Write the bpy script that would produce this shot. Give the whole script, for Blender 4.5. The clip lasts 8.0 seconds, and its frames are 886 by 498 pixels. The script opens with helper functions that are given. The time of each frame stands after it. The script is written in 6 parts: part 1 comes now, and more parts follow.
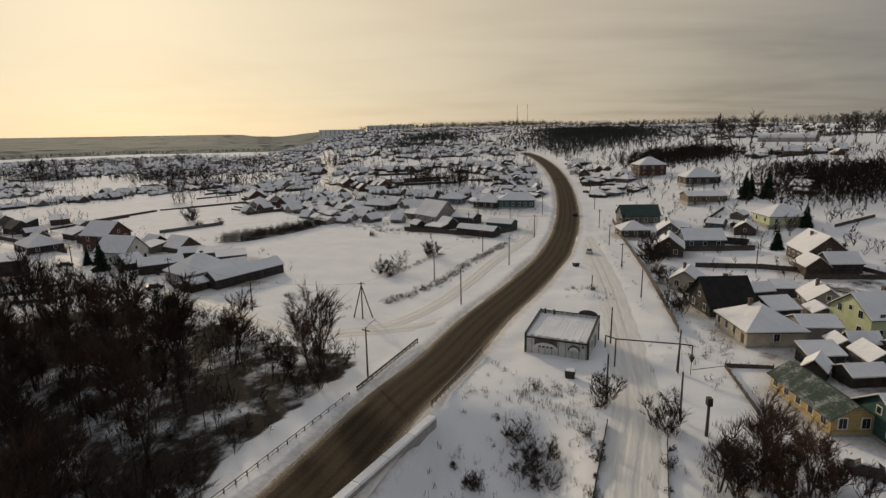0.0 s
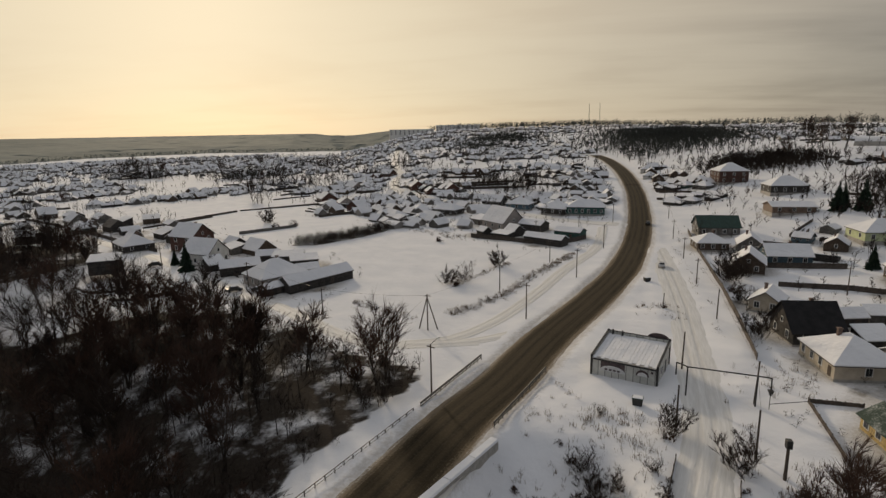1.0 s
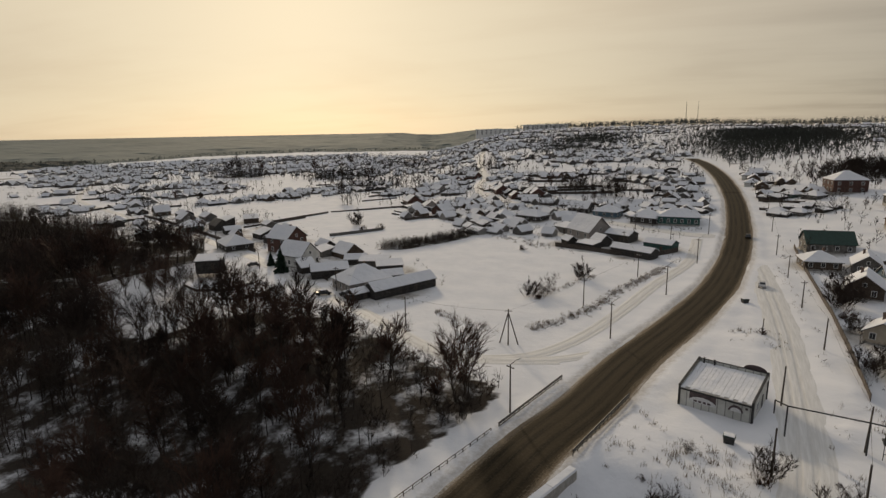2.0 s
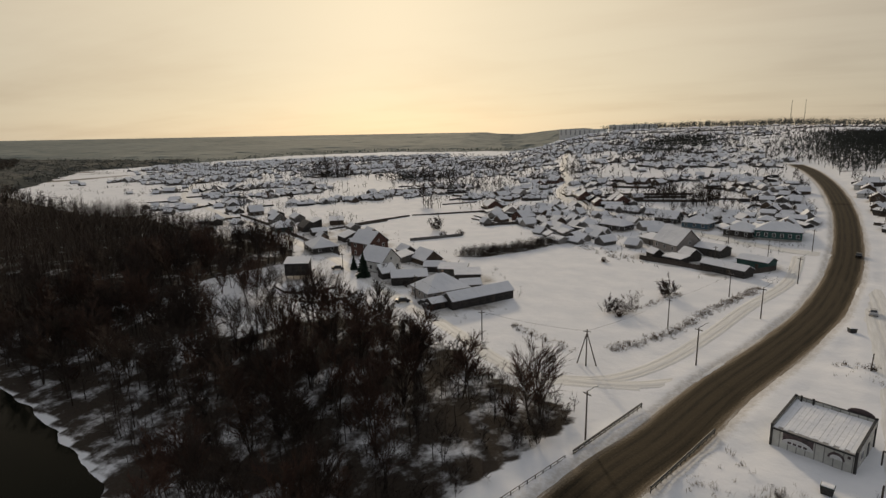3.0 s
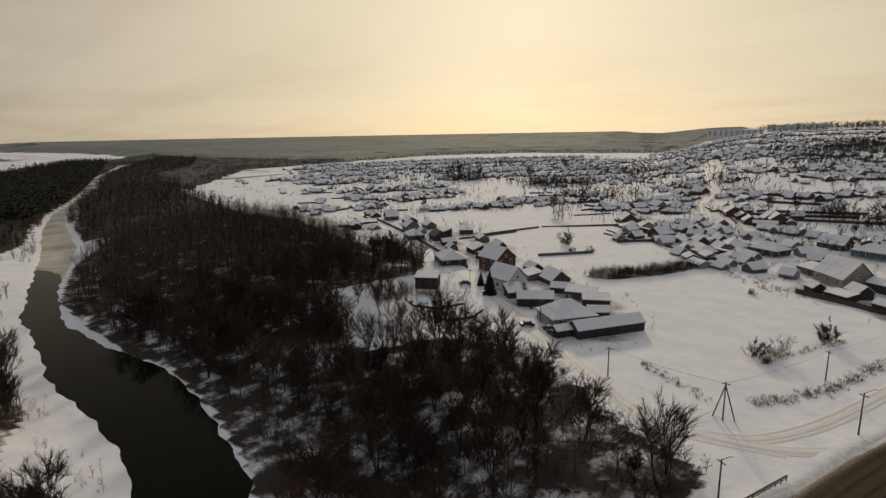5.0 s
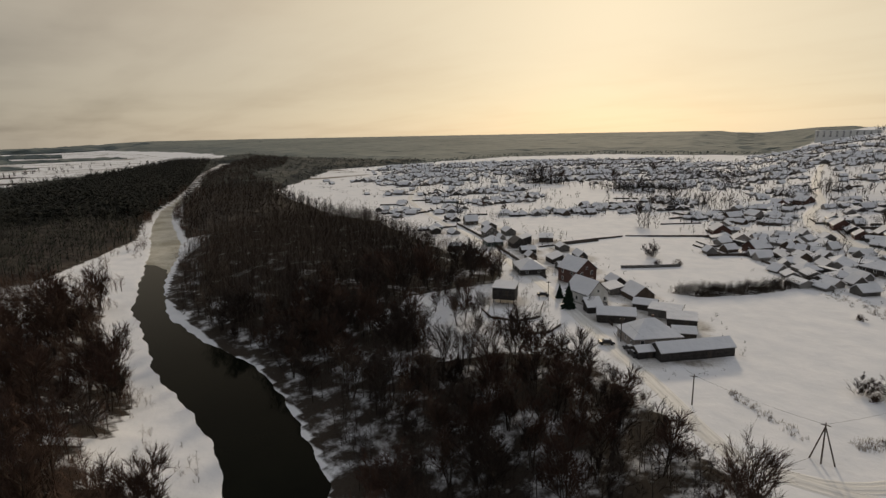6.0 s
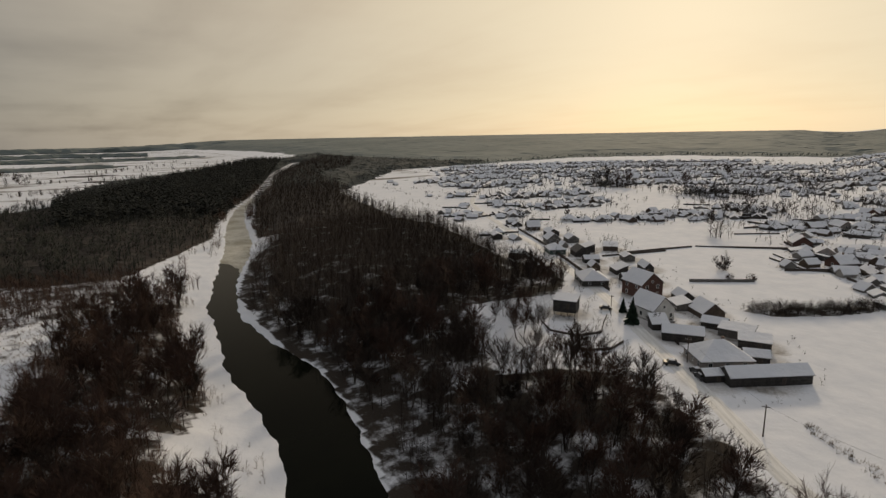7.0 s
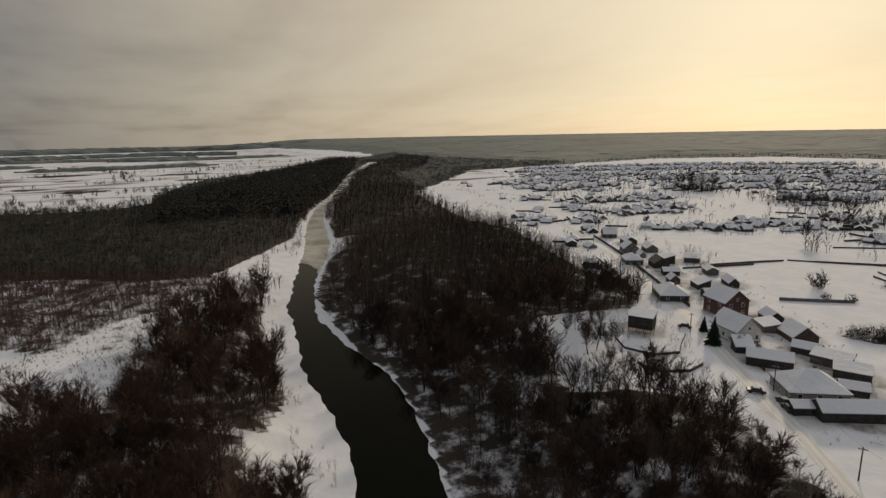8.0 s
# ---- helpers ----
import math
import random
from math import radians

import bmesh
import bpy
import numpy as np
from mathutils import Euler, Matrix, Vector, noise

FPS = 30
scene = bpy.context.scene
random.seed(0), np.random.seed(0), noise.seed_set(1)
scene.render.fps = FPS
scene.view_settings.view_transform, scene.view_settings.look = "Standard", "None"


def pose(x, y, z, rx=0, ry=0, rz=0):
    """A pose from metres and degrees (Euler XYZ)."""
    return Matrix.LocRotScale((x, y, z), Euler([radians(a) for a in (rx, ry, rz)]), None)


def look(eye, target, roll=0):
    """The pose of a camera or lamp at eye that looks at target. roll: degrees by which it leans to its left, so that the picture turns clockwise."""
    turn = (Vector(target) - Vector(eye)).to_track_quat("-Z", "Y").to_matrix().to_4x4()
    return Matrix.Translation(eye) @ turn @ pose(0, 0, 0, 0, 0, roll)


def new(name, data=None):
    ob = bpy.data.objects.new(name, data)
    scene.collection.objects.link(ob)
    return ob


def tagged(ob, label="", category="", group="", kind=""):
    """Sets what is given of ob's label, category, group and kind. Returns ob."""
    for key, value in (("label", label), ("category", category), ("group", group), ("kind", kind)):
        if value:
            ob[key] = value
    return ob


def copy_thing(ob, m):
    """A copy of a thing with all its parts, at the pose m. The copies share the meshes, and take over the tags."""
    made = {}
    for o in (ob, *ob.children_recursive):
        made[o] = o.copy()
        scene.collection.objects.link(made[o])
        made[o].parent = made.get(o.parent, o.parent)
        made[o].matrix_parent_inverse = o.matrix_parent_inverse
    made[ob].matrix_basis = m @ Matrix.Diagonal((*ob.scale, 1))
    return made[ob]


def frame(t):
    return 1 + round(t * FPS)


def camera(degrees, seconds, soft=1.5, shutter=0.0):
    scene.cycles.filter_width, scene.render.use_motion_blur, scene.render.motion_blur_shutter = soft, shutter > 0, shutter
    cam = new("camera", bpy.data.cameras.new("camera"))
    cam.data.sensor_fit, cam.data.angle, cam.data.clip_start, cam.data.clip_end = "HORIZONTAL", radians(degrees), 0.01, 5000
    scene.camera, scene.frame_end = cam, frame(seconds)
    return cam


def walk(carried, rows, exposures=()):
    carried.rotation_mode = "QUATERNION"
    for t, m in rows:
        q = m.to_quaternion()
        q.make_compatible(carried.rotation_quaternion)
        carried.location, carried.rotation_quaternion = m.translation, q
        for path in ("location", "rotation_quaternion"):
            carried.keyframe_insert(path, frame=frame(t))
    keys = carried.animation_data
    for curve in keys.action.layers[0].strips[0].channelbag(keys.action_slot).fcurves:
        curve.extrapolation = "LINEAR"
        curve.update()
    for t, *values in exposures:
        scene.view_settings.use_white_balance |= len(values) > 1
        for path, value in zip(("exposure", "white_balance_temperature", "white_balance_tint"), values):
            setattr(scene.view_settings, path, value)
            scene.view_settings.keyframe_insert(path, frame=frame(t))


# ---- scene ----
cam = camera(77.28, 8.0, soft=1.4)
# seconds, eye x y z, yaw to the left, pitch up, roll
ROWS = [
    (0.0, -0.82, 1.95, 36.01, 3.057, -11.902, -1.007),
    (0.5, -0.83, 2.03, 37.54, 6.417, -11.915, -1.022),
    (1.0, -0.85, 2.11, 39.09, 10.012, -11.935, -1.046),
    (1.5, -0.87, 2.18, 40.67, 14.323, -11.950, -1.063),
    (2.0, -0.89, 2.26, 42.26, 18.734, -11.929, -1.104),
    (3.5, -0.94, 2.50, 47.20, 30.636, -11.851, -0.987),
    (4.0, -0.96, 2.58, 48.89, 33.752, -11.837, -0.998),
    (4.5, -0.98, 2.66, 50.61, 36.703, -11.856, -1.009),
    (6.0, -1.03, 2.89, 55.90, 48.734, -11.751, -1.074),
    (6.5, -1.05, 2.97, 57.72, 52.108, -11.763, -1.043),
    (7.0, -1.06, 3.05, 59.55, 55.163, -11.757, -1.067),
    (7.5, -1.08, 3.13, 61.41, 58.600, -11.766, -1.076),
    (8.0, -1.10, 3.21, 63.29, 62.777, -11.765, -1.104),
]


def heading(x, y, z, yaw, pitch, roll):
    a, b = radians(yaw), radians(pitch)
    ahead = Vector((-math.sin(a) * math.cos(b), math.cos(a) * math.cos(b), math.sin(b)))
    return look((x, y, z), Vector((x, y, z)) + ahead, roll)


walk(cam, [(t, heading(*row)) for t, *row in ROWS])

# ---- light ----
SUN_AZ, SUN_EL = radians(32), radians(17)  # azimuth to the left of +y
sun_dir = Vector((-math.sin(SUN_AZ) * math.cos(SUN_EL), math.cos(SUN_AZ) * math.cos(SUN_EL), math.sin(SUN_EL)))
sun = new("sun", bpy.data.lights.new("sun", "SUN"))
sun.data.energy, sun.data.angle, sun.data.color = 2.2, radians(4), (1.0, 0.81, 0.57)
sun.matrix_world = look((0, 0, 200), Vector((0, 0, 200)) - sun_dir)


class Nodes:
    """Short-hand for building a node tree."""

    def __init__(self, tree):
        self.t = tree

    def n(self, kind, **kw):
        node = self.t.nodes.new(kind)
        for key, value in kw.items():
            if key == "op":
                node.operation = value
            elif key == "blend":
                node.data_type, node.blend_type = "RGBA", value
            else:
                node.inputs[key].default_value = value
        return node

    def math(self, op, a, b=0.5, c=None):
        node = self.n("ShaderNodeMath", op=op)
        for i, v in enumerate((a, b, c)):
            if v is None:
                continue
            if isinstance(v, (int, float)):
                node.inputs[i].default_value = v
            else:
                self.t.links.new(v, node.inputs[i])
        return node.outputs[0]

    def mix(self, fac, a, b, blend="MIX"):
        node = self.n("ShaderNodeMix", blend=blend)
        for i, v in ((0, fac), (6, a), (7, b)):
            if isinstance(v, (int, float)):
                node.inputs[i].default_value = v
            elif isinstance(v, tuple):
                node.inputs[i].default_value = (*v, 1.0)
            else:
                self.t.links.new(v, node.inputs[i])
        return node.outputs[2]

    def ramp(self, v, lo, hi, a=0.0, b=1.0):
        node = self.n("ShaderNodeMapRange")
        node.interpolation_type = "SMOOTHSTEP"
        for i, w in enumerate((v, lo, hi, a, b)):
            if isinstance(w, (int, float)):
                node.inputs[i].default_value = w
            else:
                self.t.links.new(w, node.inputs[i])
        return node.outputs[0]

    def noise(self, vec, scale, detail=4.0, rough=0.55):
        node = self.n("ShaderNodeTexNoise", Scale=scale, Detail=detail, Roughness=rough)
        if vec is not None:
            self.t.links.new(vec, node.inputs["Vector"])
        return node.outputs[0]


world = bpy.data.worlds.new("winter_sky")
scene.world = world
world.use_nodes = True
W = Nodes(world.node_tree)
world.node_tree.nodes.clear()
out = W.n("ShaderNodeOutputWorld")
bg = W.n("ShaderNodeBackground", Strength=1.0)
coord = W.n("ShaderNodeTexCoord")
way = coord.outputs["Generated"]
sky = W.n("ShaderNodeTexSky")
sky.sky_type, sky.sun_disc = "NISHITA", False
sky.sun_elevation, sky.sun_rotation = SUN_EL, -SUN_AZ
dot = W.n("ShaderNodeVectorMath", op="DOT_PRODUCT")
W.t.links.new(way, dot.inputs[0])
dot.inputs[1].default_value = sun_dir
toward = dot.outputs["Value"]
glow_wide = W.ramp(toward, 0.15, 1.0)
glow_near = W.ramp(toward, 0.76, 1.03)
sep = W.n("ShaderNodeSeparateXYZ")
W.t.links.new(way, sep.inputs[0])
# a flat cloud sheet seen in perspective
high = W.math("ADD", W.math("MAXIMUM", sep.outputs[2], 0.0), 0.10)
sheet = W.n("ShaderNodeCombineXYZ")
W.t.links.new(W.math("DIVIDE", sep.outputs[0], high), sheet.inputs[0])
W.t.links.new(W.math("DIVIDE", sep.outputs[1], high), sheet.inputs[1])
cloud = W.ramp(W.noise(sheet.outputs[0], 0.55, 5.0, 0.5), 0.42, 0.75)
streak = W.n("ShaderNodeMapping")
streak.inputs["Scale"].default_value = (0.35, 1.3, 1.0)
streak.inputs["Rotation"].default_value = (0, 0, 0.5)
W.t.links.new(sheet.outputs[0], streak.inputs[0])
wisps = W.ramp(W.noise(streak.outputs[0], 0.8, 6.0, 0.55), 0.45, 0.72)
colour = W.mix(glow_wide, (0.17, 0.167, 0.17), (0.675, 0.57, 0.415))
colour = W.mix(glow_near, colour, (0.83, 0.70, 0.485))
dull = W.mix(glow_wide, (0.50, 0.51, 0.54), (0.92, 0.89, 0.87))
colour = W.mix(W.math("MULTIPLY", cloud, 0.8), colour, W.mix(1.0, colour, dull, "MULTIPLY"))
colour = W.mix(W.math("MULTIPLY", wisps, 0.6), colour, W.mix(1.0, colour, dull, "MULTIPLY"))
# brighter, cooler cloud overhead
colour = W.mix(W.math("MULTIPLY", W.ramp(sep.outputs[2], 0.38, 0.85), 0.9), colour, (0.47, 0.48, 0.50))
air = W.mix(1.0, sky.outputs[0], (0.008, 0.008, 0.008), "MULTIPLY")
colour = W.mix(1.0, colour, air, "ADD")
W.t.links.new(colour, bg.inputs[0])
W.t.links.new(bg.outputs[0], out.inputs[0])
scene.view_settings.exposure = -0.17


# ---- materials ----
def material(name, a, b, rough=0.8, scale=1.0, fine=12.0, bump=0.2, metal=0.0, vary=0.0, lo=0.35, hi=0.65, spec=0.3):
    """Two tones mixed at two scales, with fine relief; vary: brightness from object to object."""
    m = bpy.data.materials.new(name)
    m.use_nodes = True
    N = Nodes(m.node_tree)
    p = m.node_tree.nodes["Principled BSDF"]
    tc = N.n("ShaderNodeTexCoord").outputs["Object"]
    big, small = N.noise(tc, scale, 4.0), N.noise(tc, fine, 3.0)
    fac = N.ramp(N.math("ADD", N.math("MULTIPLY", big, 0.65), N.math("MULTIPLY", small, 0.35)), lo, hi)
    col = N.mix(fac, a, b)
    if vary:
        info = N.n("ShaderNodeObjectInfo")
        hsv = N.n("ShaderNodeHueSaturation")
        N.t.links.new(N.math("ADD", N.math("MULTIPLY", info.outputs["Random"], 2 * vary), 1 - vary), hsv.inputs["Value"])
        N.t.links.new(col, hsv.inputs["Color"])
        col = hsv.outputs[0]
    N.t.links.new(col, p.inputs["Base Color"])
    p.inputs["Roughness"].default_value, p.inputs["Metallic"].default_value = rough, metal
    p.inputs["Specular IOR Level"].default_value = spec
    if bump:
        bn = N.n("ShaderNodeBump", Strength=bump, Distance=0.05)
        N.t.links.new(small, bn.inputs["Height"])
        N.t.links.new(bn.outputs[0], p.inputs["Normal"])
    return m


def planked(name, a, b, width=0.16, axis=0, rough=0.8, vary=0.15, bump=0.5):
    """Boards: bands along one axis, each of a slightly different tone, with dark joints."""
    m = material(name, a, b, rough, 1.2, 9.0, 0.0, vary=vary)
    N = Nodes(m.node_tree)
    p = m.node_tree.nodes["Principled BSDF"]
    old = p.inputs["Base Color"].links[0].from_socket
    tc = N.n("ShaderNodeTexCoord").outputs["Object"]
    s = N.n("ShaderNodeSeparateXYZ")
    N.t.links.new(tc, s.inputs[0])
    along = s.outputs[2] if axis == 2 else N.math("ADD", s.outputs[0], s.outputs[1])
    bands = N.math("DIVIDE", along, width)
    edge = N.math("ABSOLUTE", N.math("SUBTRACT", N.math("FRACT", bands), 0.5))
    joint = N.ramp(edge, 0.40, 0.48)
    white = N.n("ShaderNodeTexWhiteNoise")
    white.noise_dimensions = "1D"
    N.t.links.new(N.math("FLOOR", bands), white.inputs["W"])
    tone = N.math("ADD", N.math("MULTIPLY", white.outputs[0], 0.3), 0.85)
    mul = N.n("ShaderNodeCombineXYZ")
    for i in range(3):
        N.t.links.new(tone, mul.inputs[i])
    col = N.mix(1.0, old, mul.outputs[0], "MULTIPLY")
    col = N.mix(N.math("MULTIPLY", joint, 0.6), col, (0.02, 0.018, 0.015))
    N.t.links.new(col, p.inputs["Base Color"])
    bn = N.n("ShaderNodeBump", Strength=bump, Distance=0.02)
    bn.invert = True
    N.t.links.new(joint, bn.inputs["Height"])
    N.t.links.new(bn.outputs[0], p.inputs["Normal"])
    return m


def snow_material(name, ground=False):
    m = bpy.data.materials.new(name)
    m.use_nodes = True
    N = Nodes(m.node_tree)
    p = m.node_tree.nodes["Principled BSDF"]
    tc = N.n("ShaderNodeTexCoord").outputs["Object"]
    drift, grain = N.noise(tc, 0.12, 5.0), N.noise(tc, 1.7, 5.0, 0.65)
    col = N.mix(N.ramp(drift, 0.3, 0.7), (0.70, 0.71, 0.74), (0.78, 0.78, 0.80))
    height = N.math("ADD", N.math("ADD", N.math("MULTIPLY", drift, 2.0), N.math("MULTIPLY", N.noise(tc, 0.45, 4.0, 0.55), 0.6)), N.math("MULTIPLY", grain, 0.2))
    if ground:
        at = N.n("ShaderNodeAttribute")
        at.attribute_name = "cover"
        cs = N.n("ShaderNodeSeparateColor")
        N.t.links.new(at.outputs["Color"], cs.inputs[0])
        # leaf litter and the shade under trees, both put into one dark tone
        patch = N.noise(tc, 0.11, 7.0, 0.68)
        litter_shade = N.ramp(N.math("ADD", N.math("MULTIPLY", cs.outputs[0], 0.72), patch), 0.70, 0.92)
        col = N.mix(litter_shade, col, N.mix(grain, (0.022, 0.018, 0.015), (0.066, 0.054, 0.043)))
        trod = N.ramp(N.math("ADD", N.math("MULTIPLY", cs.outputs[1], 0.6), N.math("MULTIPLY", grain, 0.6)), 0.45, 0.95)
        col = N.mix(N.math("MULTIPLY", trod, 0.75), col, (0.36, 0.33, 0.29))
        flat = N.n("ShaderNodeMapping")
        flat.inputs["Scale"].default_value = (1.6, 0.5, 1.0)
        N.t.links.new(tc, flat.inputs[0])
        field = N.ramp(N.math("ADD", N.math("MULTIPLY", cs.outputs[2], 0.5), N.noise(flat.outputs[0], 0.012, 8.0, 0.72)), 0.72, 0.86)
        col = N.mix(field, col, (0.16, 0.14, 0.11))
    N.t.links.new(col, p.inputs["Base Color"])
    p.inputs["Roughness"].default_value = 0.9
    p.inputs["Specular IOR Level"].default_value = 0.06
    bn = N.n("ShaderNodeBump", Strength=0.35 if ground else 0.6, Distance=0.5)
    N.t.links.new(height, bn.inputs["Height"])
    N.t.links.new(bn.outputs[0], p.inputs["Normal"])
    return m


SNOW = snow_material("roof_snow")
GROUND = snow_material("ground_snow", True)
MAT = dict(
    log=planked("dark_logs", (0.030, 0.028, 0.027), (0.066, 0.060, 0.055), 0.22, 2),
    grey=planked("grey_boards", (0.095, 0.09, 0.085), (0.18, 0.17, 0.158), 0.14, 0),
    brown=planked("brown_boards", (0.060, 0.045, 0.035), (0.115, 0.085, 0.064), 0.14, 2),
    green=planked("green_boards", (0.035, 0.062, 0.055), (0.065, 0.105, 0.09), 0.14, 2),
    blue=planked("blue_boards", (0.055, 0.10, 0.135), (0.10, 0.155, 0.19), 0.14, 2),
    ochre=planked("ochre_boards", (0.40, 0.29, 0.12), (0.52, 0.40, 0.19), 0.16, 2),
    lime=material("pale_green_plaster", (0.46, 0.52, 0.30), (0.56, 0.60, 0.38), 0.85, 0.8),
    cream=material("cream_plaster", (0.38, 0.335, 0.27), (0.48, 0.425, 0.345), 0.85, 0.8),
    pinkish=material("grey_pink_siding", (0.27, 0.245, 0.23), (0.36, 0.325, 0.30), 0.8, 0.8),
    white=material("white_lime_plaster", (0.60, 0.59, 0.56), (0.74, 0.73, 0.70), 0.85, 0.7),
    brick=planked("red_brick", (0.085, 0.044, 0.036), (0.13, 0.070, 0.056), 0.08, 2),
    teal=planked("teal_boards", (0.030, 0.082, 0.075), (0.055, 0.125, 0.115), 0.14, 2),
    slate=material("dark_roof_sheet", (0.05, 0.045, 0.045), (0.09, 0.08, 0.08), 0.6, 0.7, bump=0.1),
    mossroof=material("patchy_green_sheet_under_snow", (0.014, 0.034, 0.024), (0.34, 0.36, 0.35), 0.6, 0.5, 5.0, 0.2, lo=0.46, hi=0.72),
    greenroof=planked("green_metal_roof", (0.010, 0.035, 0.026), (0.018, 0.055, 0.04), 0.3, 0, 0.45, 0.05),
    blackroof=material("black_roof_sheet", (0.012, 0.012, 0.013), (0.024, 0.023, 0.024), 0.7, 0.7, bump=0.1, spec=0.15),
    rust=material("rusty_sheet", (0.12, 0.08, 0.06), (0.22, 0.16, 0.12), 0.6, 1.5),
    frame=material("white_window_paint", (0.62, 0.62, 0.60), (0.74, 0.74, 0.72), 0.5, 3.0),
    glass=material("dark_window_glass", (0.02, 0.022, 0.025), (0.035, 0.038, 0.042), 0.08, 0.5, bump=0, spec=0.6),
    concrete=material("weathered_concrete", (0.28, 0.27, 0.25), (0.42, 0.40, 0.37), 0.9, 0.9, 14.0, 0.4),
    pole=planked("pole_wood", (0.075, 0.06, 0.05), (0.13, 0.105, 0.085), 0.05, 0),
    steel=material("dark_painted_steel", (0.035, 0.035, 0.037), (0.07, 0.068, 0.065), 0.5, 2.0, metal=0.4),
    chimney=material("sooty_chimney_brick", (0.10, 0.072, 0.060), (0.18, 0.13, 0.11), 0.9, 2.0),
    bark=material("winter_bark", (0.030, 0.023, 0.018), (0.065, 0.050, 0.040), 0.95, 1.5, 15.0, 0.6),
    twig=material("brown_twigs", (0.024, 0.017, 0.0135), (0.051, 0.0355, 0.028), 0.95, 0.4, 5.0, 0, vary=0.25),
    redtwig=material("reddish_willow_twigs", (0.045, 0.026, 0.019), (0.085, 0.049, 0.035), 0.95, 0.4, 5.0, 0, vary=0.2),
    wood=material("far_wood_twigs", (0.022, 0.016, 0.013), (0.046, 0.035, 0.028), 0.95, 0.05, 1.0, 0),
    pine=material("dark_pine_needles", (0.012, 0.014, 0.011), (0.028, 0.030, 0.024), 0.9, 0.05, 2.0, 0),
    # middle-distance wood, lightened to paint in the haze
    paled=material("haze_toned_wood", (0.036, 0.040, 0.036), (0.062, 0.066, 0.060), 0.95, 0.01, 0.1, 0),
    # far forest: distance haze put into a paler base colour
    hazed=material("haze_toned_far_forest", (0.115, 0.135, 0.125), (0.165, 0.185, 0.17), 0.95, 0.004, 0.05, 0),
    fir=material("fir_needles", (0.012, 0.026, 0.016), (0.030, 0.050, 0.032), 0.9, 1.0, 8.0, 0),
    weed=material("dry_weeds", (0.09, 0.065, 0.045), (0.20, 0.15, 0.10), 0.95, 0.6, 5.0, 0),
    fence=planked("weathered_fence_boards", (0.055, 0.045, 0.038), (0.11, 0.09, 0.075), 0.12, 0),
    carpaint=material("silver_car_paint", (0.42, 0.42, 0.43), (0.48, 0.48, 0.49), 0.5, 2.0, bump=0, metal=0.5, spec=0.5),
    blackpaint=material("black_car_paint", (0.015, 0.015, 0.017), (0.03, 0.03, 0.032), 0.5, 2.0, bump=0, spec=0.5),
    rubber=material("tyre_rubber", (0.015, 0.015, 0.015), (0.03, 0.03, 0.03), 0.9, 5.0),
    signdark=material("dark_shop_sign", (0.06, 0.045, 0.05), (0.12, 0.09, 0.09), 0.5, 2.0, bump=0),
    signwhite=material("white_shop_sign", (0.6, 0.6, 0.6), (0.72, 0.72, 0.72), 0.5, 2.0, bump=0),
    # walls of far houses toned lighter to carry distance haze
    farwall=material("far_house_walls", (0.09, 0.085, 0.08), (0.30, 0.285, 0.265), 0.9, 0.03, 0.06, 0),
)


# ---- terrain ----
RIVER = [(40, -90), (0, -45), (-30, -12), (-62, 18), (-90, 39), (-113, 46), (-149, 49.5), (-170, 48), (-190, 49.5), (-210, 50), (-235, 53.5), (-257, 60), (-282, 67),
         (-317, 80), (-366, 96), (-400, 104), (-470, 122), (-544, 145), (-650, 194), (-744, 231), (-1000, 330), (-1400, 520)]
RIVER_HALF = [9, 9, 9, 9, 9.2, 9, 11.5, 10, 7, 5.2, 5.6, 5.4, 5.2, 7, 8, 8, 6, 4, 4, 4, 4, 4]
ROAD = [(-52, -60), (-38, 0), (-27, 28), (-18, 51), (-11.5, 71), (-5.5, 85), (1.5, 105.5), (12, 131), (23, 162), (33, 202), (41, 245), (49, 310),
        (53, 380), (53, 430), (51, 470), (46, 505)]
HILL_TRACK = [(47, 500), (40, 515), (33, 527), (22, 612), (10, 740), (6, 800)]
STREET_A = [(-12, 101), (-29, 97), (-39, 101), (-59, 116), (-90, 137), (-126, 162), (-159, 181), (-204, 208), (-282, 248), (-420, 330), (-560, 470)]
LANE = [(13, 44), (14.5, 52), (17.3, 60), (20.8, 70.6), (24, 86), (27.6, 107), (31.4, 132), (35, 164), (37.5, 192)]
FIELD_PATH = [(-60, 113), (-46, 105), (-37, 99), (-26, 98), (-17, 102), (-9, 114), (-1, 135), (7, 160), (18, 190), (24, 225)]
STREET_B = [(36, 226), (22, 233), (9, 242), (-9, 256), (-31, 284), (-55, 299), (-74, 322), (-90, 347), (-103, 386), (-108, 425), (-123, 474), (-150, 569), (-180, 700)]
WATER_Z = -9.0


def ease(a):
    a = np.clip(a, 0.0, 1.0)
    return a * a * (3 - 2 * a)


def along(line, x, y, extra=None):
    """Distance of points from a line, the side (left of it positive), and a value carried along it."""
    best, side, val = np.full(np.shape(x), 1e9), np.zeros(np.shape(x)), np.zeros(np.shape(x))
    for i in range(len(line) - 1):
        (ax, ay), (bx, by) = line[i], line[i + 1]
        dx, dy = bx - ax, by - ay
        s = np.clip(((x - ax) * dx + (y - ay) * dy) / (dx * dx + dy * dy), 0, 1)
        d = np.hypot(x - ax - s * dx, y - ay - s * dy)
        near = d < best
        best = np.where(near, d, best)
        side = np.where(near, dx * (y - ay) - dy * (x - ax), side)
        if extra is not None:
            val = np.where(near, extra[i] + s * (extra[i + 1] - extra[i]), val)
    return best, side, val


